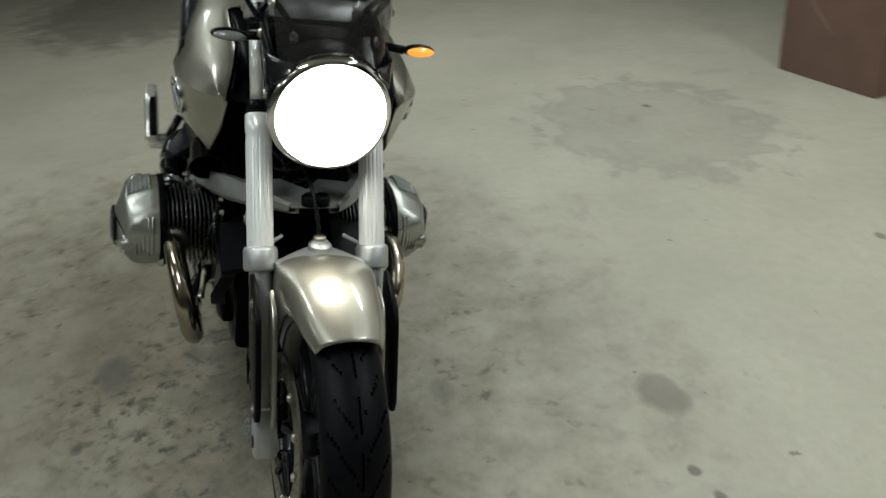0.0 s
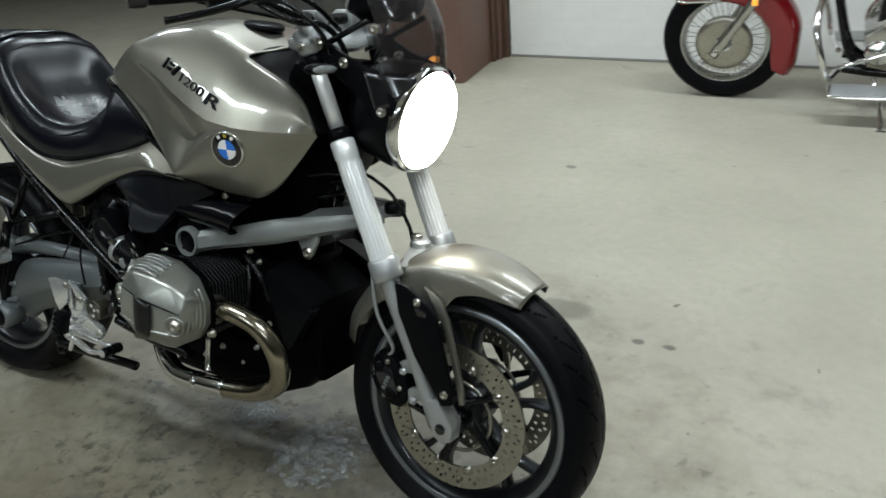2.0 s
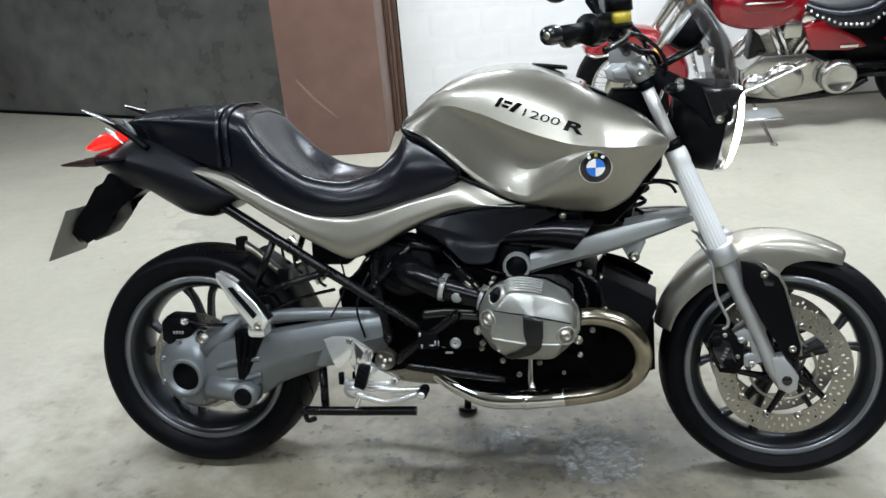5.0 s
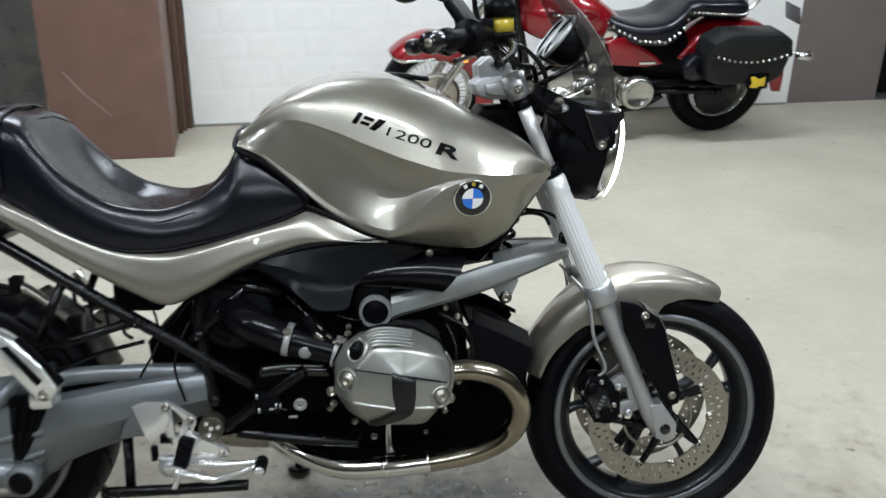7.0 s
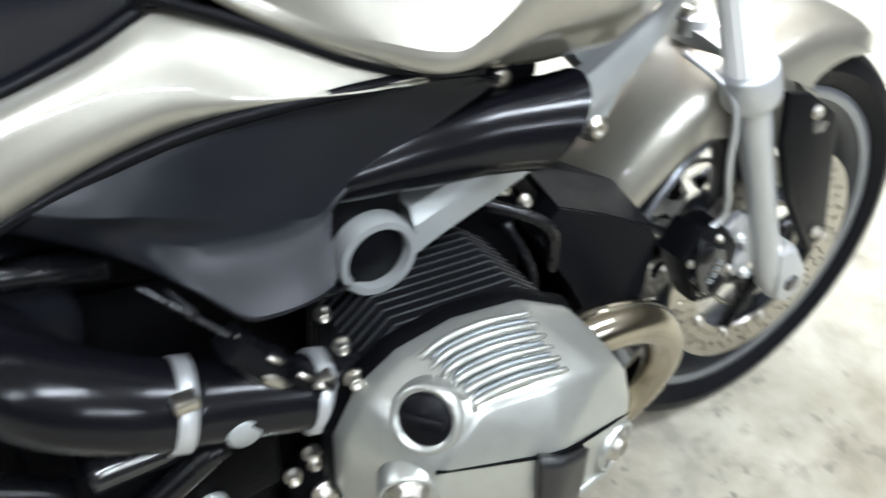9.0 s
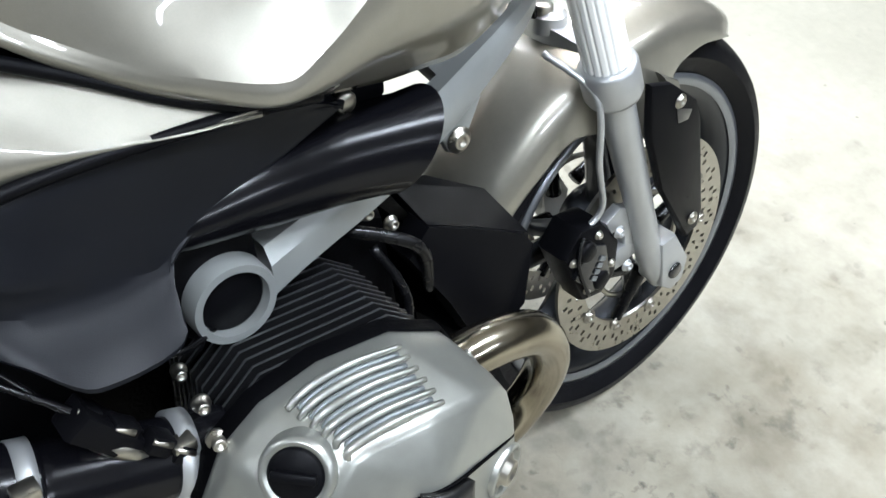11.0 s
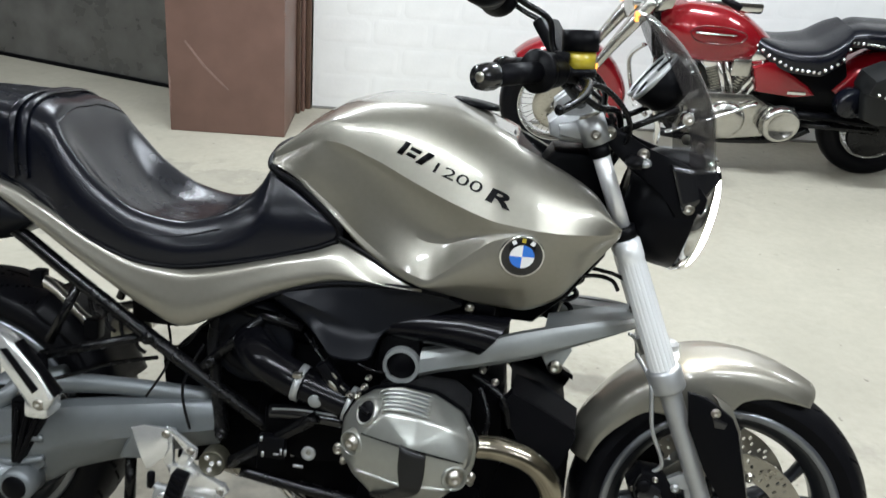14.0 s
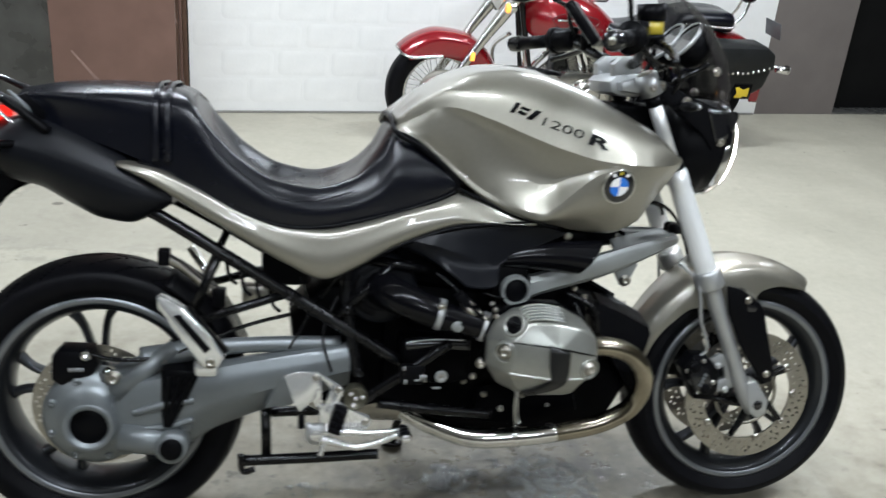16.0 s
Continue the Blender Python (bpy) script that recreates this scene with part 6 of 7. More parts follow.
# ---- handlebar and controls ----
hb = bar("handlebar", bike, [(1.045, -0.275, 1.12), (1.085, -0.215, 1.118), (1.125, -0.13, 1.085), (1.135, -0.06, 1.07), (1.135, 0.06, 1.07), (1.125, 0.13, 1.085), (1.085, 0.215, 1.118), (1.045, 0.275, 1.12)], 0.012, BLACKM, 16, 8, "black handlebar with grips, levers and reservoirs")
for sg in (-1, 1):
    a, b = Vector((1.052, sg * 0.262, 1.120)), Vector((0.972, sg * 0.380, 1.108))
    d = (b - a).normalized()
    bar("grip", hb, [a, a + d * 0.115], 0.0165, RUBBER, 20)
    bar("bar_end", hb, [a + d * 0.110, a + d * 0.118, a + d * 0.132, a + d * 0.145], [0.017, 0.0205, 0.0205, 0.0185], BLACKG, 24)
    round_plate("bar_end_screw", hb, a + d * 0.1448, d, 0.008, 0.003, STEEL)
    bar("grip_flange", hb, [a - d * 0.010, a + d * 0.004], 0.033, BLACKP, 28)
    bar("switch_housing", hb, [a - d * 0.062, a - d * 0.050, a - d * 0.016, a - d * 0.010], [0.020, 0.027, 0.030, 0.026], BLACKP, 20)
    block("switch_button", hb, (1.075, 1.10, sg * 0.225 - 0.012, sg * 0.225 + 0.012, 1.135, 1.155), 0.004, BLACKP)
    bar("lever_mount", hb, [a - d * 0.055, Vector((1.12, sg * 0.205, 1.12))], 0.016, BLACKP, 12)
    bar("brake_lever", hb, [(1.118, sg * 0.195, 1.118), (1.132, sg * 0.255, 1.106), (1.120, sg * 0.325, 1.090), (1.095, sg * 0.388, 1.077), (1.087, sg * 0.402, 1.075)], [0.012, 0.008, 0.007, 0.006, 0.008], BLACKM, 12, 6, "black control lever")
    if sg < 0:
        rsv = bar("fluid_reservoir", hb, [(1.118, sg * 0.2, 1.128), (1.116, sg * 0.2, 1.158)], 0.026, YELLOW, 24, 4, "reservoir with amber fluid")
        bar("reservoir_cap", hb, [(1.116, sg * 0.2, 1.157), (1.114, sg * 0.2, 1.190)], 0.030, BLACKP, 24)
    bar("reservoir_base", hb, [(1.119, sg * 0.2, 1.118), (1.118, sg * 0.2, 1.130)], 0.028, BLACKP, 24)
    mi = bar("mirror", bike, [(1.088, sg * 0.205, 1.130), (1.071, sg * 0.205, 1.164), (1.061, sg * 0.210, 1.201), (1.020, sg * 0.225, 1.222), (0.985, sg * 0.245, 1.240)], 0.0052, BLACKM, 10, 6, "black rear-view mirror on a stalk")
    bm = BM()
    bmesh.ops.create_uvsphere(bm, u_segments=24, v_segments=12, radius=1.0)
    bmesh.ops.transform(bm, verts=bm.verts, matrix=Matrix.Translation((0.958, sg * 0.265, 1.250)) @ pose(0, 0, 0, 0, 0, sg * 40) @ Matrix.Diagonal((0.024, 0.062, 0.042, 1)))
    part("mirror_head", bm, BLACKP, mi)
    bm = BM()
    bmesh.ops.create_circle(bm, cap_ends=True, segments=28, radius=1.0)
    bmesh.ops.transform(bm, verts=bm.verts, matrix=Matrix.Translation((0.958, sg * 0.265, 1.250)) @ pose(0, 0, 0, 0, 0, sg * 40) @ Matrix.Translation((-0.0245, 0, 0)) @ pose(0, 0, 0, 0, -90, 0) @ Matrix.Diagonal((0.030, 0.058, 1, 1)))
    part("mirror_glass", bm, CHROME, mi)
    ic = Vector((1.238, -0.166, 0.987)) if sg < 0 else Vector((1.262, 0.184, 0.983))
    ind = bar("front_indicator", bike, [(1.225, sg * 0.100, 0.985), ic - Vector((0, sg * 0.03, 0))], 0.008, BLACKP, 10, 4, "front indicator lamp, amber when lit" if sg > 0 else "front indicator lamp with clear lens")
    for k, nm in ((0.86, "indicator_shell"), (1.0, "indicator_lens")):
        bm = BM()
        bmesh.ops.create_uvsphere(bm, u_segments=20, v_segments=12, radius=1.0)
        bmesh.ops.transform(bm, verts=bm.verts, matrix=Matrix.Translation(ic + Vector((-0.004 if k < 1 else 0.011, 0, 0))) @ pose(0, 0, 0, 0, 0, sg * 12) @ Matrix.Diagonal((0.019, 0.033, 0.0115, 1) if k < 1 else (0.011, 0.029, 0.0090, 1)))
        part(nm, bm, BLACKP if k < 1 else (AMBER if sg > 0 else AMBERW), ind)
# the display on the left of the bar
dsp = block("bar_display", bike, (-0.012, 0.012, -0.045, 0.045, -0.06, 0.06), 0.006, BLACKP, Matrix.Translation((1.092, 0.160, 1.162)) @ pose(0, 0, 0, 0, -38, -25), "black handlebar display")
block("display_glass", dsp, (-0.0135, -0.0115, -0.036, 0.036, -0.05, 0.05), 0.0005, mat("display_grey", (0.35, 0.37, 0.38), 0.15, coat=0.5), Matrix.Translation((1.092, 0.160, 1.162)) @ pose(0, 0, 0, 0, -38, -25))
bar("display_mount", dsp, [(1.10, 0.17, 1.10), (1.097, 0.163, 1.15)], 0.010, BLACKP)
# upper fork clamp
tc = plate("triple_clamp", bike, [(1.090, 1.008), (1.084, 1.030), (1.100, 1.046), (1.150, 1.050), (1.172, 1.036), (1.180, 1.012), (1.150, 1.000), (1.11, 1.000)], -0.075, 0.075, 0.005, ALU, "cast silver upper fork clamp and bar risers")
for sg in (-1, 1):
    plate("clamp_wing", tc, [(1.105, 1.012), (1.102, 1.030), (1.150, 1.044), (1.176, 1.034), (1.182, 1.014), (1.150, 1.006)], sg * 0.070, sg * 0.104, 0.005, ALU)
    bar("clamp_socket", tc, [along(1.006, sg * 0.108), along(1.050, sg * 0.108)], 0.0245, ALU, 26)
    round_plate("clamp_cap", tc, along(1.049, sg * 0.108), FD, 0.018, 0.006, STEEL)
    plate("bar_riser", tc, [(1.096, 1.040), (1.092, 1.068), (1.112, 1.086), (1.150, 1.088), (1.160, 1.066), (1.154, 1.040)], sg * 0.055 - 0.015, sg * 0.055 + 0.015, 0.004, ALU)
    bolt_at(tc, along(1.022, sg * 0.132), (0, sg, 0), 0.006, 0.005, STEEL)
# gauges
for sg in (-1, 1):
    gm = frame_to((1.262, sg * 0.048, 1.125), Vector((1.262, sg * 0.048, 1.125)) + Vector((-0.80, 0, 0.60)))
    bm = BM()
    lathe(bm, [(0.0001, -0.055), (0.030, -0.055), (0.046, -0.035), (0.050, 0.0), (0.047, 0.004)], gm, 32)
    gg = part("gauge", bm, BLACKP, bike, "round gauge with silver rim")
    bm = BM()
    lathe(bm, [(0.0505, -0.001), (0.0525, 0.001), (0.052, 0.006), (0.048, 0.007), (0.0465, 0.004)], gm, 36)
    part("gauge_rim", bm, ALU, gg)
    bm = BM()
    lathe(bm, [(0.0001, 0.002), (0.045, 0.002)], gm, 32)
    part("gauge_face", bm, BLACKG, gg)
# cables behind the clamp
for pts, r in (([(1.11, -0.19, 1.10), (1.16, -0.15, 1.07), (1.20, -0.10, 1.06), (1.21, -0.05, 1.0), (1.17, -0.05, 0.93)], 0.006), ([(1.10, -0.20, 1.11), (1.17, -0.17, 1.10), (1.22, -0.13, 1.04), (1.20, -0.07, 0.96)], 0.005), ([(1.11, 0.19, 1.10), (1.17, 0.15, 1.08), (1.21, 0.08, 1.03), (1.18, 0.05, 0.94)], 0.006), ([(1.09, -0.23, 1.12), (1.13, -0.16, 1.13), (1.17, -0.10, 1.10), (1.18, -0.03, 1.05)], 0.0055), ([(1.09, 0.23, 1.12), (1.15, 0.16, 1.12), (1.19, 0.06, 1.08)], 0.005)):
    bar("cable", bike, pts, r, BLACKM, 8, 8)

# ---- flyscreen and headlight brackets ----
bm = BM()
st = []
for t, x, z, w_, dep in ((0, 1.396, 0.975, 0.096, 0.060), (0.35, 1.382, 1.065, 0.104, 0.062), (0.62, 1.346, 1.135, 0.100, 0.060), (0.85, 1.296, 1.195, 0.082, 0.048), (1, 1.248, 1.230, 0.046, 0.022)):
    st.append((t, [(x - dep, -w_, z), (x - dep * 0.42, -w_ * 0.80, z), (x - 0.004, -w_ * 0.35, z), (x - 0.004, w_ * 0.35, z), (x - dep * 0.42, w_ * 0.80, z), (x - dep, w_, z)]))
sheet(bm, st, 24, 5)
fs = thick(part("flyscreen", bm, GLASSD, bike, "smoked clear flyscreen"), 0.003)
for sg in (-1, 1):
    br = plate("screen_bracket", bike, [(1.172, 1.036), (1.195, 1.040), (1.262, 1.006), (1.330, 0.985), (1.372, 0.930), (1.368, 0.893), (1.318, 0.890), (1.300, 0.930), (1.235, 0.965), (1.190, 1.004)], sg * 0.100, sg * 0.112, 0.005, BLACKP, "black headlight and screen bracket")
    for x, z, rr in ((1.189, 1.026, 0.010), (1.251, 0.996, 0.009), (1.341, 0.911, 0.009)):
        bolt_at(br, (x, sg * 0.112, z), (0, sg, 0), rr * 0.8, 0.006, STEEL)
    bolt_at(br, (1.352, sg * 0.072, 1.013), (0.6, sg * 0.8, 0.1), 0.007, 0.005, STEEL)
    bolt_at(br, (1.318, sg * 0.106, 1.063), (0.3, sg * 0.95, 0.1), 0.007, 0.005, STEEL)
    bar("screen_rod", br, [(1.207, sg * 0.105, 1.030), (1.300, sg * 0.100, 1.078)], 0.006, BLACKM, 10)
    bm = BM()
    sheet(bm, [(0, [(1.300, sg * 0.113, 0.985), (1.345, sg * 0.108, 0.980), (1.392, sg * 0.070, 0.975)]), (1, [(1.330, sg * 0.112, 0.905), (1.362, sg * 0.108, 0.925), (1.395, sg * 0.075, 0.965)])], 6, 4)
    thick(part("screen_skirt", bm, BLACKG, br), 0.003)

# ---- water drops and small puddles on the floor under the engine ----
WATER = mat("clear_water", (0.95, 0.97, 0.96), 0.02, trans=0.85, ior=1.33, spec=1.0, bump=1.0, bscale=140)
def drop(bm, loops):
    rings = [[bm.verts.new(p) for p in lp] for lp in loops]
    for a, b in zip(rings, rings[1:]):
        for k in range(len(a)):
            bm.faces.new([a[k], a[(k + 1) % len(a)], b[(k + 1) % len(a)], b[k]])
    bm.faces.new(rings[-1])


bm = BM()
rng = random.Random(11)
for cx_, cy_, rx_, ry_, count in ((0.86, 0.09, 0.06, 0.06, 170), (1.12, 0.05, 0.12, 0.13, 420), (1.00, 0.10, 0.22, 0.08, 90), (0.51, 0.07, 0.05, 0.03, 24)):
    for k in range(count):
        a, q = rng.uniform(0, 2 * math.pi), rng.random() ** 0.6
        r = rng.choice((0.002, 0.003, 0.004, 0.006, 0.010)) * rng.uniform(0.7, 1.3)
        x, y, n = cx_ + rx_ * q * math.cos(a), cy_ + ry_ * q * math.sin(a), 10
        wob = [rng.uniform(0.65, 1.3) for _ in range(n)]
        drop(bm, [[(x + r * f * wob[i] * 1.3 * math.cos(2 * math.pi * i / n), y + r * f * wob[i] * math.sin(2 * math.pi * i / n), h) for i in range(n)] for f, h in ((1.0, 0.0003), (0.88, 0.0012 + 0.16 * r), (0.5, 0.0018 + 0.30 * r))])
tagged(part("water_drops", bm, WATER, None, sharp=80), "clear water drops splashed over the stained floor", "water", kind="stuff")

# ---- pillar trim and block wall ----
for k, (x0, x1, m_) in enumerate(((-0.053, -0.034, BROWNW), (-0.032, -0.016, BROWN), (-0.014, 0.012, BROWNW))):
    slab("trim", WALL, x0, x1, -0.14 + k * 0.05, -0.001, 0, CEIL, m_, "brown wooden edge strip beside the pillar", "trim", 0.002)
slab("baseboard", WALL, 0.02, 3.79, -0.010, -0.001, 0.0, 0.014, CONC, "rough mortar edge at the foot of the wall", "baseboard", 0.003)
slab("baseboard_dark", pose(-0.55, 3.44, 0, 0, 0, 165), 0.2, 8.5, 0.002, 0.02, 0, 0.02, BLACKP, "black rubber strip at the foot of the dark wall", "baseboard", 0.003)
pillar = bpy.data.objects["pillar"]
SCUFF = mat("scuffed_primer", (0.21, 0.135, 0.11), 0.6, grain=0.3, scale=60)
for ol in ([(-0.545, 0.458), (-0.537, 0.462), (-0.44, 0.340), (-0.33, 0.230), (-0.338, 0.227), (-0.452, 0.334)], [(-0.063, 0.640), (-0.052, 0.632), (-0.046, 0.600), (-0.056, 0.612)], [(-0.628, 0.30), (-0.618, 0.27), (-0.622, 0.12), (-0.628, 0.08)]):
    plate("scuff_mark", pillar, ol, -0.5765, -0.5745, 0.0, SCUFF)
wall_white = bpy.data.objects["wall_white"]
bw, bh = 0.315, 0.158
block_meshes = []
rng = random.Random(5)
for v in range(4):
    bm = BM()
    w2, h2 = bw - 0.012, bh - 0.010
    ol = []
    for cx_, cz_, a0 in ((w2 - 0.03, 0.03, -90), (w2 - 0.03, h2 - 0.03, 0), (0.03, h2 - 0.03, 90), (0.03, 0.03, 180)):
        for k in range(4):
            a = radians(a0 + 30 * k)
            ol.append((cx_ + 0.03 * math.cos(a) + rng.uniform(-.002, .002), cz_ + 0.03 * math.sin(a) + rng.uniform(-.002, .002)))
    stack(bm, [[(x, 0.0, z) for x, z in ol], [(w2 / 2 + (x - w2 / 2) * 0.95, -0.0009, h2 / 2 + (z - h2 / 2) * 0.90) for x, z in ol], [(w2 / 2 + (x - w2 / 2) * 0.80, -0.0016, h2 / 2 + (z - h2 / 2) * 0.66) for x, z in ol]])
    for f in bm.faces:
        f.smooth = True
    me = bpy.data.meshes.new("wall_block")
    bm.to_mesh(me)
    bm.free()
    me.materials.append(WALLW)
    block_meshes.append(me)
for r in range(17):
    z = 0.062 + r * bh
    off = (0.0, 0.5)[r % 2] * bw
    for c in range(13):
        x = 0.03 + c * bw - off
        if x < 0.022 or x + bw > 3.80:
            continue
        ob = new("wall_block", block_meshes[rng.randrange(4)])
        ob.parent = wall_white
        ob.location = (x + rng.uniform(0, 0.01), 0.0005, z + rng.uniform(-0.003, 0.003))

# ---- red cruiser parked by the wall: x forward, y to its left ----
REDM = pose(2.09, 3.26, 0, -7, 0, 188.9)
red = empty("cruiser_motorcycle", REDM, "red cruiser motorcycle with studded black leather saddlebags", "motorcycle")


def spoke_wheel(name, c, R, half, rim_r, disc):
    m = frame_to(c, c + YAX)
    bm = BM()
    lathe(bm, [(rim_r, -half * 0.7), (rim_r + 0.008, -half * 0.72), (rim_r - 0.004, -half * 0.55), (rim_r - 0.022, -half * 0.2), (rim_r - 0.022, half * 0.2), (rim_r - 0.004, half * 0.55), (rim_r + 0.008, half * 0.72), (rim_r, half * 0.7)], m, 64, closed=True)
    w = part(name, bm, CHROME, red, "chrome wire-spoked wheel")
    bm = BM()
    lathe(bm, [(rim_r + 0.004, -half * 0.7), (rim_r + 0.03, -half * 0.95), (R - 0.03, -half), (R - 0.008, -half * 0.7), (R, -half * 0.2), (R, half * 0.2), (R - 0.008, half * 0.7), (R - 0.03, half), (rim_r + 0.03, half * 0.95), (rim_r + 0.004, half * 0.7)], m, 64)
    part("tyre", bm, RUBBER, w, "black tyre")
    bm = BM()
    lathe(bm, [(0.0001, -0.07), (0.03, -0.07), (0.035, -0.03), (0.03, 0), (0.035, 0.03), (0.03, 0.07), (0.0001, 0.07)], m, 24)
    part("hub", bm, OLDALU, w)
    for k in range(40):
        a = 2 * math.pi * k / 40
        s = (-1, 1)[k % 2]
        b = a + (0.35, -0.35)[(k // 2) % 2]
        bm = BM()
        tube(bm, [m @ Vector((0.034 * math.cos(b), 0.034 * math.sin(b), s * 0.035)), m @ Vector(((rim_r - 0.018) * math.cos(a), (rim_r - 0.018) * math.sin(a), s * 0.004))], 0.0022, 5, 1)
        part("wire_spoke", bm, CHROME, w)
    bm = BM()
    lathe(bm, [(0.05, 0.060), (disc, 0.060), (disc, 0.066), (disc - 0.03, 0.068), (0.06, 0.074), (0.04, 0.074)], m, 44)
    part("brake_disc", bm, STEEL, w)
    return w


RFA, RRA = Vector((0.85, 0, 0.292)), Vector((-0.82, 0, 0.290))
kept = [spoke_wheel("front_wheel", RFA, 0.292, 0.062, 0.200, 0.132), spoke_wheel("rear_wheel", RRA, 0.290, 0.070, 0.185, 0.12)]


def arch(name, c, R, w_, degs, skirt, material, label, tilt=0.0):
    bm = BM()
    st = []
    for i, dg in enumerate(degs):
        a = radians(dg)
        k = skirt[i]
        r = R
        st.append((i, [(c.x + r * math.cos(a), 0, c.z + r * math.sin(a)), (c.x + (r - 0.006) * math.cos(a), w_ * 0.5, c.z + (r - 0.006) * math.sin(a)), (c.x + (r - 0.03) * math.cos(a), w_ * 0.9, c.z + (r - 0.03) * math.sin(a)), (c.x + (r - 0.05) * math.cos(a), w_, c.z + (r - 0.05) * math.sin(a)), (c.x + (r - 0.05 - k) * math.cos(a), w_ * 1.02, c.z + (r - 0.05 - k) * math.sin(a))]))
    sheet(bm, st, 40, 3, mirror=True)
    bmesh.ops.remove_doubles(bm, verts=bm.verts, dist=0.0005)
    bmesh.ops.recalc_face_normals(bm, faces=bm.faces)
    return thick(part(name, bm, material, red, label, sharp=60), 0.003)


ff = arch("front_fender", RFA, 0.345, 0.090, (44, 60, 84, 110, 140, 170, 196, 208), (0.02, 0.06, 0.085, 0.09, 0.085, 0.08, 0.07, 0.04), REDPAINT, "glossy red valanced front fender")
rf = arch("rear_fender", RRA, 0.400, 0.112, (30, 55, 85, 115, 145, 170, 185), (0.06, 0.09, 0.10, 0.10, 0.09, 0.08, 0.05), REDPAINT, "glossy red rear fender")
kept += [ff, rf]
for sg in (-1, 1):
    bar("fender_trim", ff, [(RFA.x + 0.343 * math.cos(radians(43)), 0, RFA.z + 0.343 * math.sin(radians(43))), (RFA.x + 0.300 * math.cos(radians(45)), sg * 0.094, RFA.z + 0.300 * math.sin(radians(45))), (RFA.x + 0.240 * math.cos(radians(62)), sg * 0.100, RFA.z + 0.240 * math.sin(radians(62))), (RFA.x + 0.220 * math.cos(radians(85)), sg * 0.102, RFA.z + 0.220 * math.sin(radians(85)))], 0.008, CHROME, 8, 6)
    fk = bar("fork_leg", red, [(0.895, sg * 0.105, 0.240), (0.68, sg * 0.105, 0.575), (0.57, sg * 0.105, 0.74), (0.49, sg * 0.105, 0.86)], [0.022, 0.024, 0.034, 0.034], OLDALU, 16, 4, "polished fork leg")
    kept.append(fk)
    round_plate("axle_nut", fk, (0.885, sg * 0.125, 0.262), (0, sg, 0), 0.014, 0.012, CHROME)
    block("fork_reflector", fk, (0.705, 0.730, sg * 0.135 - 0.005, sg * 0.135 + 0.005, 0.50, 0.545), 0.003, AMBER)
    bar("crash_bar", red, [(0.45, sg * 0.10, 0.66), (0.47, sg * 0.26, 0.52), (0.43, sg * 0.32, 0.36), (0.40, sg * 0.26, 0.24), (0.36, sg * 0.12, 0.22)], 0.015, CHROME, 12, 8, "bent chrome crash bar")
    fb = block("floorboard", red, (0.10, 0.38, sg * 0.32 - 0.06, sg * 0.32 + 0.06, 0.205, 0.222), 0.007, ALU, None, "silver footboard with chrome rim")
    bar("board_rim", fb, [(0.10, sg * 0.385, 0.208), (0.36, sg * 0.385, 0.208), (0.39, sg * 0.35, 0.208), (0.39, sg * 0.27, 0.208)], 0.009, CHROME, 8, 4)
    hbm = bar("handlebar", red, [(0.44, sg * 0.04, 1.02), (0.42, sg * 0.14, 1.10), (0.34, sg * 0.33, 1.12), (0.20, sg * 0.42, 1.06)], 0.013, CHROME, 12, 8, "wide chrome handlebar")
    bar("grip", hbm, [(0.28, sg * 0.375, 1.092), (0.20, sg * 0.42, 1.06)], 0.018, RUBBER, 14)
    sig = bar("front_signal", red, [(0.57, sg * 0.11, 0.90), (0.58, sg * 0.17, 0.90)], [0.012, 0.03], CHROME, 14, 3, "chrome turn signal")
    round_plate("signal_lens", sig, (0.595, sg * 0.165, 0.90), (1, 0, 0), 0.028, 0.012, AMBER)
# engine
eng = plate("engine_case", red, [(-0.22, 0.24), (-0.24, 0.42), (-0.10, 0.50), (0.16, 0.50), (0.26, 0.40), (0.24, 0.24), (0.05, 0.20)], -0.13, 0.13, 0.03, OLDALU, "polished V-twin engine casing")
bm = BM()
lathe(bm, [(0.0001, 0.055), (0.06, 0.055), (0.095, 0.048), (0.108, 0.03), (0.110, 0.0)], frame_to((0.03, 0.13, 0.345), (0.03, 1.13, 0.345)), 40)
part("round_cover", bm, OLDALU, eng)
bm = BM()
lathe(bm, [(0.0001, 0.045), (0.07, 0.045), (0.075, 0.052), (0.092, 0.052), (0.102, 0.04), (0.105, 0.0)], frame_to((-0.27, 0.14, 0.345), (-0.27, 1.14, 0.345)), 36)
part("pulley_cover", bm, OLDALU, eng)
bm = BM()
lathe(bm, [(0.0001, 0.05), (0.05, 0.045), (0.062, 0.03), (0.065, 0.0)], frame_to((0.19, 0.12, 0.33), (0.19, 1.12, 0.33)), 32)
part("oil_filter_cover", bm, CHROME, eng)
block("case_shield", eng, (-0.34, -0.19, 0.115, 0.145, 0.26, 0.44), 0.012, OLDALU)
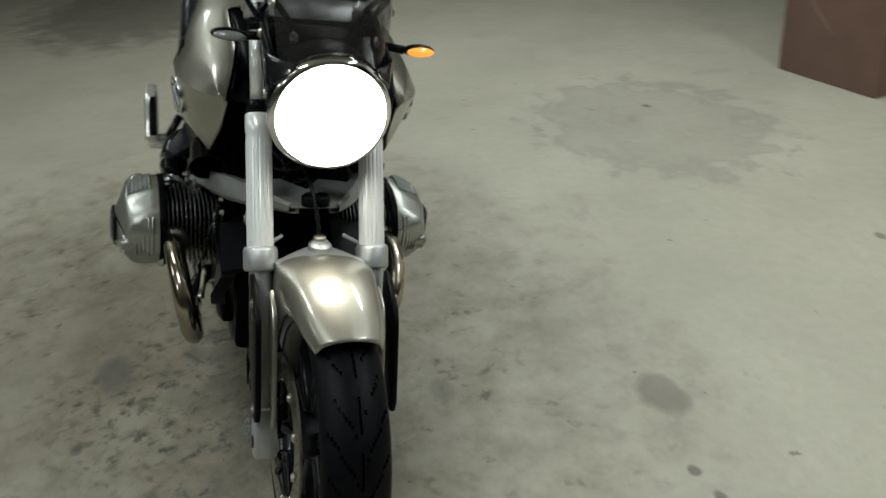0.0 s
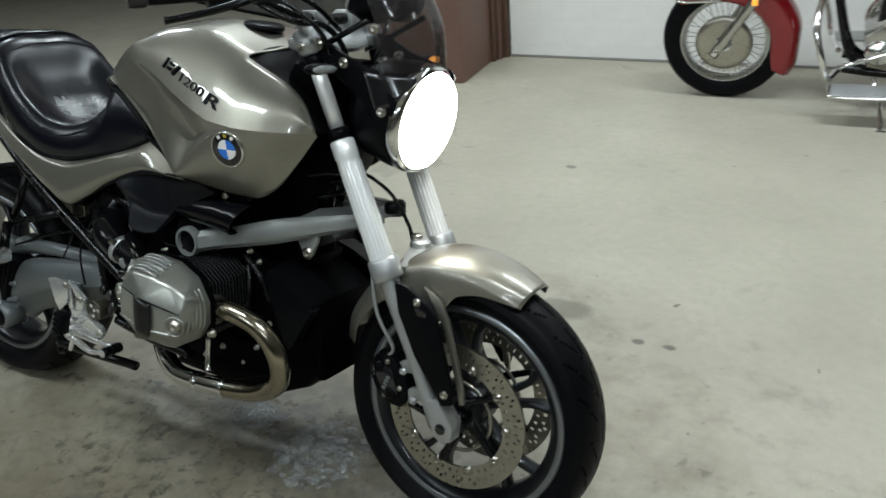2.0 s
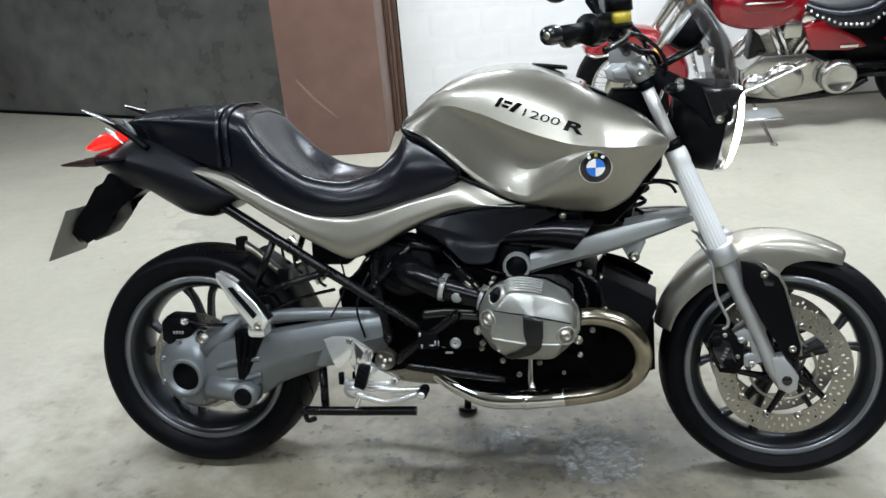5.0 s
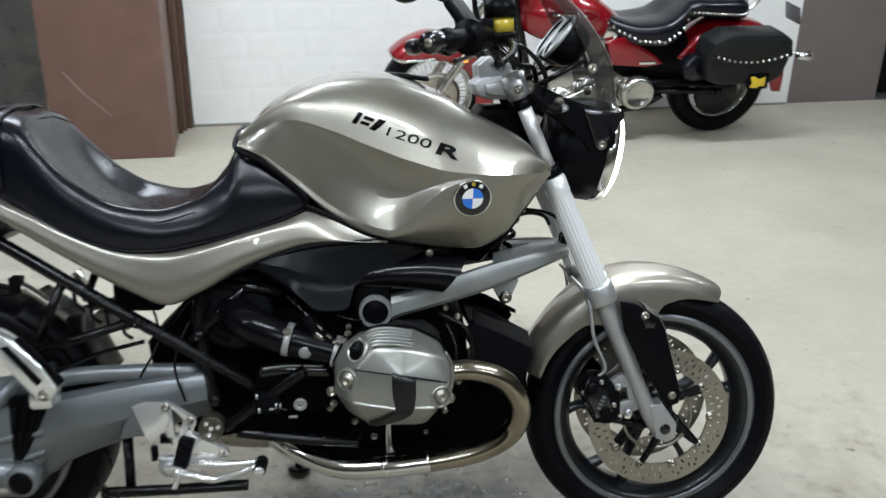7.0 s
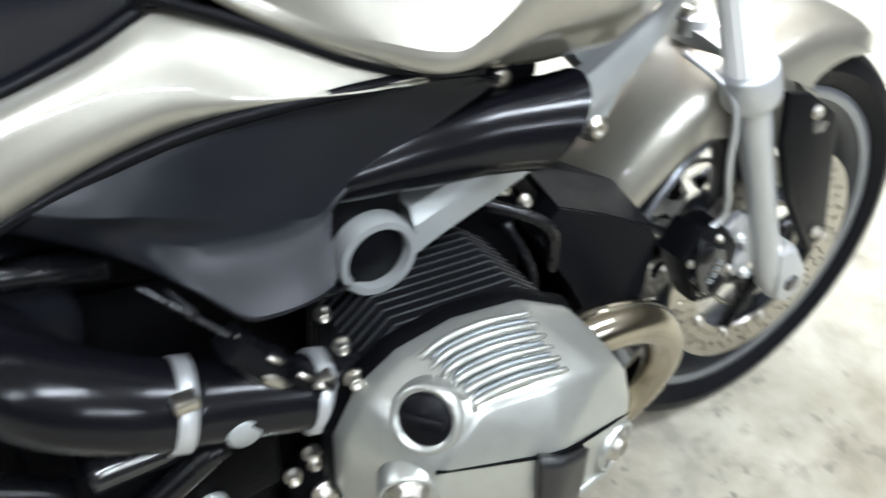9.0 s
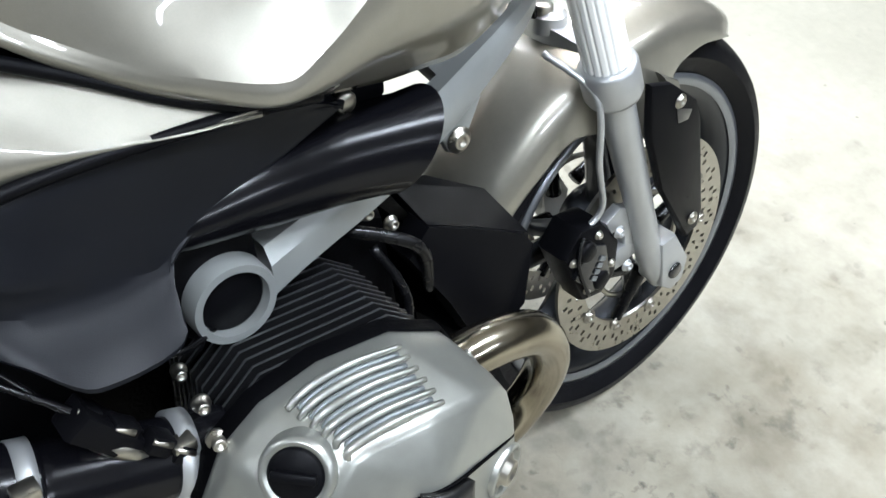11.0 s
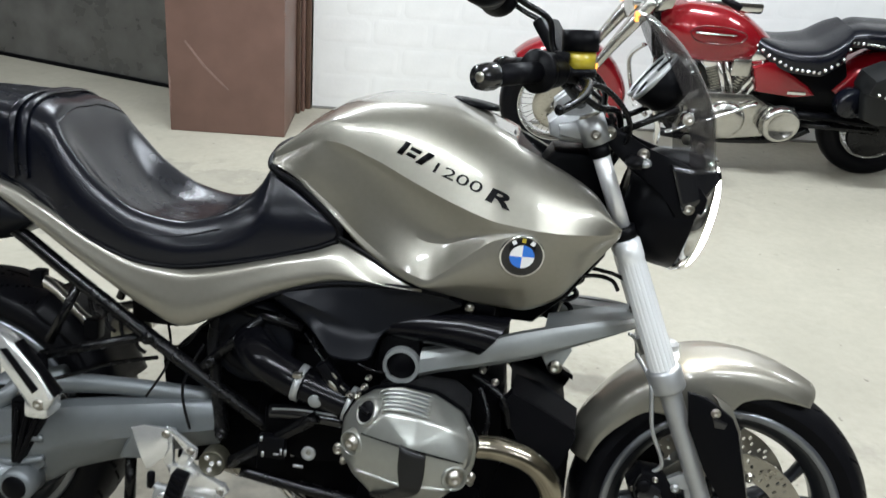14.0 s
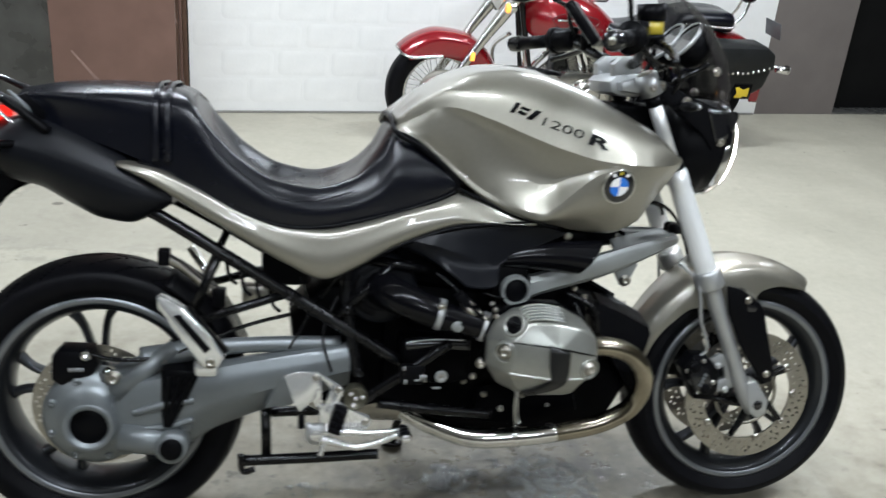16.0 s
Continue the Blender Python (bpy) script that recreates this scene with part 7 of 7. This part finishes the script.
for s, ang in ((1, -24), (-1, 24)):
    m = Matrix.Translation((0.0 + s * 0.03, 0, 0.47)) @ pose(0, 0, 0, 0, -ang, 0)
    cy = block("cylinder", red, (-0.052, 0.052, -0.075, 0.075, 0.0, 0.27), 0.012, OLDALU, m, "polished finned V-twin cylinder")
    for k in range(12):
        block("cooling_fin", cy, (-0.068, 0.068, -0.090, 0.090, 0.03 + k * 0.0165, 0.035 + k * 0.0165), 0.0015, OLDALU, m)
    block("rocker_cover", cy, (-0.080, 0.080, -0.108, 0.108, 0.185, 0.285), 0.024, CHROME, m)
    bar("push_rod", cy, [m @ Vector((0.01, 0.105, -0.02)), m @ Vector((0.0, 0.112, 0.235))], 0.013, CHROME, 12)
    bar("push_rod", cy, [m @ Vector((-0.03, 0.105, -0.02)), m @ Vector((-0.035, 0.112, 0.235))], 0.013, CHROME, 12)
block("ignition_cover", red, (-0.045, 0.055, 0.10, 0.145, 0.60, 0.70), 0.012, OLDALU, None, "square polished ignition cover")
bar("gear_rod", red, [(0.36, 0.25, 0.30), (0.14, 0.20, 0.36), (-0.12, 0.16, 0.46)], 0.010, CHROME, 10, 4, "chrome shift rod")
# plain dark block added behind the engine to fill its gaps
plate("frame_cradle", red, [(-0.42, 0.26), (-0.38, 0.50), (-0.18, 0.62), (0.08, 0.66), (0.20, 0.62), (0.22, 0.30), (0.18, 0.22), (-0.30, 0.20)], -0.055, 0.055, 0.015, BLACKM, "black block filling the gaps between the engine parts")
for sg in (-1, 1):
    bar("down_tube", red, [(0.47, sg * 0.03, 0.92), (0.40, sg * 0.055, 0.62), (0.32, sg * 0.07, 0.30), (0.22, sg * 0.08, 0.20)], 0.018, BLACKM, 12, 5, "black frame down tube")
plate("battery_box", red, [(-0.14, 0.46), (-0.10, 0.70), (-0.36, 0.72), (-0.56, 0.70), (-0.62, 0.56), (-0.56, 0.40), (-0.34, 0.38)], -0.095, 0.095, 0.02, BLACKP, "black battery box under the seat")
plate("carburettor", red, [(-0.05, 0.66), (-0.06, 0.74), (0.10, 0.76), (0.14, 0.70), (0.08, 0.64)], -0.07, 0.07, 0.02, BLACKM, "black carburettor under the tank")
bar("belt_guard", red, [(-0.36, 0.12, 0.40), (-0.60, 0.125, 0.385), (-0.80, 0.125, 0.37)], 0.035, BLACKP, 12, 4, "black belt guard", 0.6)
for sg in (-1, 1):
    bar("lower_rail", red, [(0.34, sg * 0.085, 0.22), (0.10, sg * 0.10, 0.205), (-0.30, sg * 0.10, 0.225), (-0.46, sg * 0.10, 0.30)], 0.024, BLACKM, 12, 5, "black lower frame rail")
bar("shock_link", red, [(-0.40, 0.06, 0.42), (-0.62, 0.06, 0.46), (-0.80, 0.07, 0.40)], 0.026, BLACKM, 10, 4, "black linkage in front of the rear wheel")
round_plate("belt_pulley", red, (-0.82, 0.085, 0.29), (0, 1, 0), 0.135, 0.03, BLACKM, 0.004, "black belt pulley")
bar("swing_arm", red, [(-0.40, 0.10, 0.33), (-0.84, 0.11, 0.315)], 0.022, BLACKM, 12, 3, "black swing arm")
bar("swing_arm", red, [(-0.40, -0.10, 0.33), (-0.84, -0.11, 0.315)], 0.022, BLACKM, 12, 3, "black swing arm")
ex = bar("exhaust", red, [(0.12, -0.14, 0.58), (0.24, -0.17, 0.40), (0.10, -0.19, 0.25), (-0.40, -0.20, 0.24), (-1.10, -0.20, 0.26)], [0.025, 0.025, 0.03, 0.045, 0.045], CHROME, 14, 6, "long chrome exhaust pipe")
# tank
bm = BM()
st = []
for x, w_, zt, zb in ((0.44, 0.05, 0.88, 0.75), (0.39, 0.115, 0.935, 0.705), (0.29, 0.155, 0.965, 0.672), (0.15, 0.160, 0.955, 0.660), (0.02, 0.135, 0.915, 0.665), (-0.09, 0.085, 0.845, 0.680), (-0.16, 0.03, 0.785, 0.710)):
    st.append((-x, [(x, 0, zt), (x, w_ * 0.55, zt - 0.012), (x, w_ * 0.95, zt - (zt - zb) * 0.35), (x, w_, zt - (zt - zb) * 0.62), (x, w_ * 0.82, zb + 0.01), (x, w_ * 0.4, zb)]))
sheet(bm, st, 30, 4, mirror=True)
bmesh.ops.remove_doubles(bm, verts=bm.verts, dist=0.0005)
bmesh.ops.recalc_face_normals(bm, faces=bm.faces)
rt = part("fuel_tank", bm, REDPAINT, red, "glossy red teardrop fuel tank", sharp=60)
bar("emblem_panel", rt, [(0.315, 0.150, 0.835), (0.27, 0.158, 0.870), (0.15, 0.160, 0.872), (0.04, 0.146, 0.845), (0.02, 0.146, 0.820), (0.06, 0.152, 0.792), (0.16, 0.164, 0.782), (0.27, 0.160, 0.790), (0.315, 0.150, 0.835)], 0.004, REDDARK, 8, 6, "dark red oval line round the emblem")
bar("tank_emblem", rt, [(0.29, 0.158, 0.838), (0.16, 0.166, 0.836), (0.07, 0.156, 0.832)], [0.016, 0.010, 0.004], CHROME, 10, 4, "", 0.5)
block("tank_console", rt, (-0.08, 0.34, -0.035, 0.035, 0.91, 0.975), 0.02, CHROME)
plate("side_cover", red, [(-0.16, 0.70), (-0.05, 0.66), (-0.10, 0.52), (-0.30, 0.50), (-0.42, 0.52), (-0.36, 0.58)], 0.10, 0.155, 0.018, REDPAINT, "red side cover")
plate("side_cover", red, [(-0.16, 0.70), (-0.05, 0.66), (-0.10, 0.52), (-0.30, 0.50), (-0.42, 0.52), (-0.36, 0.58)], -0.155, -0.10, 0.018, REDPAINT, "red side cover")
block("cover_plate", red, (-0.36, -0.26, 0.1555, 0.160, 0.525, 0.542), 0.001, CHROME, None, "small chrome nameplate")


def cruiser_seat(name, stations, label):
    bm = BM()
    st = []
    for x, w_, zt, zb in stations:
        st.append((-x, [(x, 0, zt), (x, w_ * 0.6, zt + 0.004), (x, w_ * 0.95, zt - 0.018), (x, w_ * 1.04, (zt + zb) / 2), (x, w_, zb), (x, 0, zb - 0.004)]))
    sheet(bm, st, 24, 4, kinks=(4,), mirror=True)
    bmesh.ops.remove_doubles(bm, verts=bm.verts, dist=0.0005)
    bmesh.ops.recalc_face_normals(bm, faces=bm.faces)
    s = part(name, bm, LEATHER, red, label, sharp=60)
    n = 17
    x0, x1 = stations[0][0], stations[-1][0]
    for k in range(n):
        x = x0 + (x1 - x0) * (k + 0.5) / n
        xs = [q[0] for q in stations][::-1]
        w_ = float(np.interp(x, xs, [q[1] for q in stations][::-1]))
        zb = float(np.interp(x, xs, [q[3] for q in stations][::-1]))
        bm = BM()
        bmesh.ops.create_uvsphere(bm, u_segments=8, v_segments=5, radius=0.0115, matrix=Matrix.Translation((x, w_ * 1.03 + 0.002, zb + 0.024)))
        part("stud", bm, CHROME, s)
    return s


cruiser_seat("rider_seat", [(-0.05, 0.08, 0.815, 0.755), (-0.12, 0.13, 0.790, 0.705), (-0.24, 0.175, 0.770, 0.655), (-0.38, 0.190, 0.785, 0.650), (-0.48, 0.180, 0.850, 0.715), (-0.53, 0.14, 0.890, 0.80)], "black studded leather rider seat")
cruiser_seat("passenger_seat", [(-0.53, 0.11, 0.875, 0.80), (-0.62, 0.135, 0.900, 0.805), (-0.76, 0.140, 0.900, 0.795), (-0.88, 0.125, 0.890, 0.785), (-0.93, 0.08, 0.870, 0.79)], "black studded leather passenger seat")
for sg in (-1, 1):
    bm = BM()
    prof = [(-1.13, 0.63), (-1.10, 0.75), (-1.03, 0.79), (-0.68, 0.79), (-0.58, 0.74), (-0.55, 0.63), (-0.59, 0.505), (-0.67, 0.478), (-1.02, 0.478), (-1.10, 0.52)]
    prism(bm, prof, sg * 0.155, sg * 0.330, 0.035, segs=3)
    bag = part("saddlebag", bm, BAGM, red, "black leather saddlebag with silver studs")
    plate("bag_lid", bag, [(-1.140, 0.650), (-1.115, 0.755), (-1.04, 0.800), (-0.68, 0.800), (-0.57, 0.745), (-0.55, 0.660), (-0.70, 0.618), (-1.00, 0.618)], sg * 0.150, sg * 0.342, 0.03, BAGM)
    if sg > 0:
        for k in range(13):
            t = k / 12
            x = -0.61 - 0.47 * t
            z = 0.632 + 0.038 * abs(2 * t - 1) ** 2
            bm = BM()
            bmesh.ops.create_uvsphere(bm, u_segments=8, v_segments=5, radius=0.0095, matrix=Matrix.Translation((x, 0.343, z)))
            part("stud", bm, CHROME, bag)
        for k in range(9):
            bm = BM()
            bmesh.ops.create_uvsphere(bm, u_segments=8, v_segments=5, radius=0.0085, matrix=Matrix.Translation((-0.68 - 0.34 * k / 8, 0.325, 0.785)))
            part("stud", bm, CHROME, bag)
        plate("badge_patch", bag, [(-1.00, 0.455), (-1.00, 0.555), (-0.86, 0.555), (-0.84, 0.50), (-0.86, 0.455)], 0.322, 0.338, 0.006, BLACKP)
        plate("yellow_emblem", bag, [(-0.975, 0.495), (-0.97, 0.535), (-0.93, 0.520), (-0.89, 0.540), (-0.865, 0.535), (-0.885, 0.500), (-0.875, 0.470), (-0.92, 0.465), (-0.94, 0.480), (-0.97, 0.473)], 0.337, 0.342, 0.001, mat("yellow_badge", (0.72, 0.52, 0.03), 0.4))
        # tool roll beside the bag
        bar("tool_roll", red, [(-0.60, 0.17, 0.53), (-0.56, 0.24, 0.53), (-0.56, 0.27, 0.53)], [0.07, 0.085, 0.07], LEATHER, 18, 4, "black leather roll beside the saddlebag")
# back of the machine
bar("back_rest", red, [(-0.90, 0.05, 0.78), (-1.00, 0.045, 0.86), (-1.035, 0.03, 0.97), (-1.04, 0, 1.02), (-1.035, -0.03, 0.97), (-1.00, -0.045, 0.86), (-0.90, -0.05, 0.78)], 0.010, CHROME, 12, 6, "chrome passenger back rest")
bm = BM()
disc_part(bm, (-1.045, 0, 1.03), (1, 0, -0.1), 0.085, 0.045, 0.018, 32)
part("back_pad", bm, LEATHER, red, "round black leather back pad")
tlm = block("tail_lamp", red, (-1.25, -1.20, -0.035, 0.035, 0.54, 0.60), 0.012, REDDARK, None, "red tail lamp")
for sg in (-1, 1):
    sig = bar("rear_signal", red, [(-1.18, sg * 0.12, 0.57), (-1.24, sg * 0.22, 0.58)], [0.012, 0.014], CHROME, 12, 3, "chrome rear turn signal")
    bar("signal_body", sig, [(-1.20, sg * 0.24, 0.58), (-1.275, sg * 0.25, 0.585)], [0.018, 0.033], CHROME, 16, 3)
    round_plate("signal_lens", sig, (-1.275, sg * 0.25, 0.585), (-1, 0, 0), 0.026, 0.006, CLEARL)
bm = BM()
box(bm, -0.0015, 0.0015, -0.075, 0.075, -0.055, 0.055, 0.001, Matrix.Translation((-1.225, 0.08, 0.80)) @ pose(0, 0, 0, 0, 14, 0))
part("number_plate", bm, GREYP, red, "plain metal number plate")
# front of the machine
hlm = frame_to((0.60, 0, 0.93), (1.6, 0, 0.93))
bm = BM()
lathe(bm, [(0.0001, -0.14), (0.05, -0.13), (0.085, -0.08), (0.098, 0.0), (0.092, 0.012)], hlm, 32)
rh = part("headlamp", bm, CHROME, red, "round chrome headlamp")
bm = BM()
lathe(bm, [(0.092, 0.010), (0.05, 0.022), (0.0001, 0.026)], hlm, 28)
part("lamp_lens", bm, OLDALU, rh)
plate("fork_crown", red, [(0.50, 0.92), (0.47, 1.0), (0.40, 1.02), (0.42, 0.94)], -0.13, 0.13, 0.012, OLDALU, "polished fork crown")
st_ = bar("side_stand", red, [(0.20, 0.17, 0.21), (0.16, 0.30, 0.10), (0.15, 0.42, 0.046)], 0.011, CHROME, 10, 4, "chrome side stand, folded down")
round_plate("stand_foot", st_, (0.15, 0.425, 0.058), (0, -0.12, 0.99), 0.022, 0.008, CHROME)

# the bags hang a little lower and shorter than the seat line
for bag in [c for c in red.children if c.name.startswith("saddlebag")]:
    for ob in (bag, *bag.children_recursive):
        for v in ob.data.vertices:
            v.co.z -= 0.040
            v.co.x = -0.86 + (v.co.x + 0.86) * 0.90

# the cruiser is low-built: everything but its wheels, fork and fenders sits lower
keep_all = {c for k in kept for c in (k, *k.children_recursive)}
for ob in red.children_recursive:
    if ob not in keep_all:
        for v in ob.data.vertices:
            v.co.z *= 0.885
            v.co.x *= 0.95
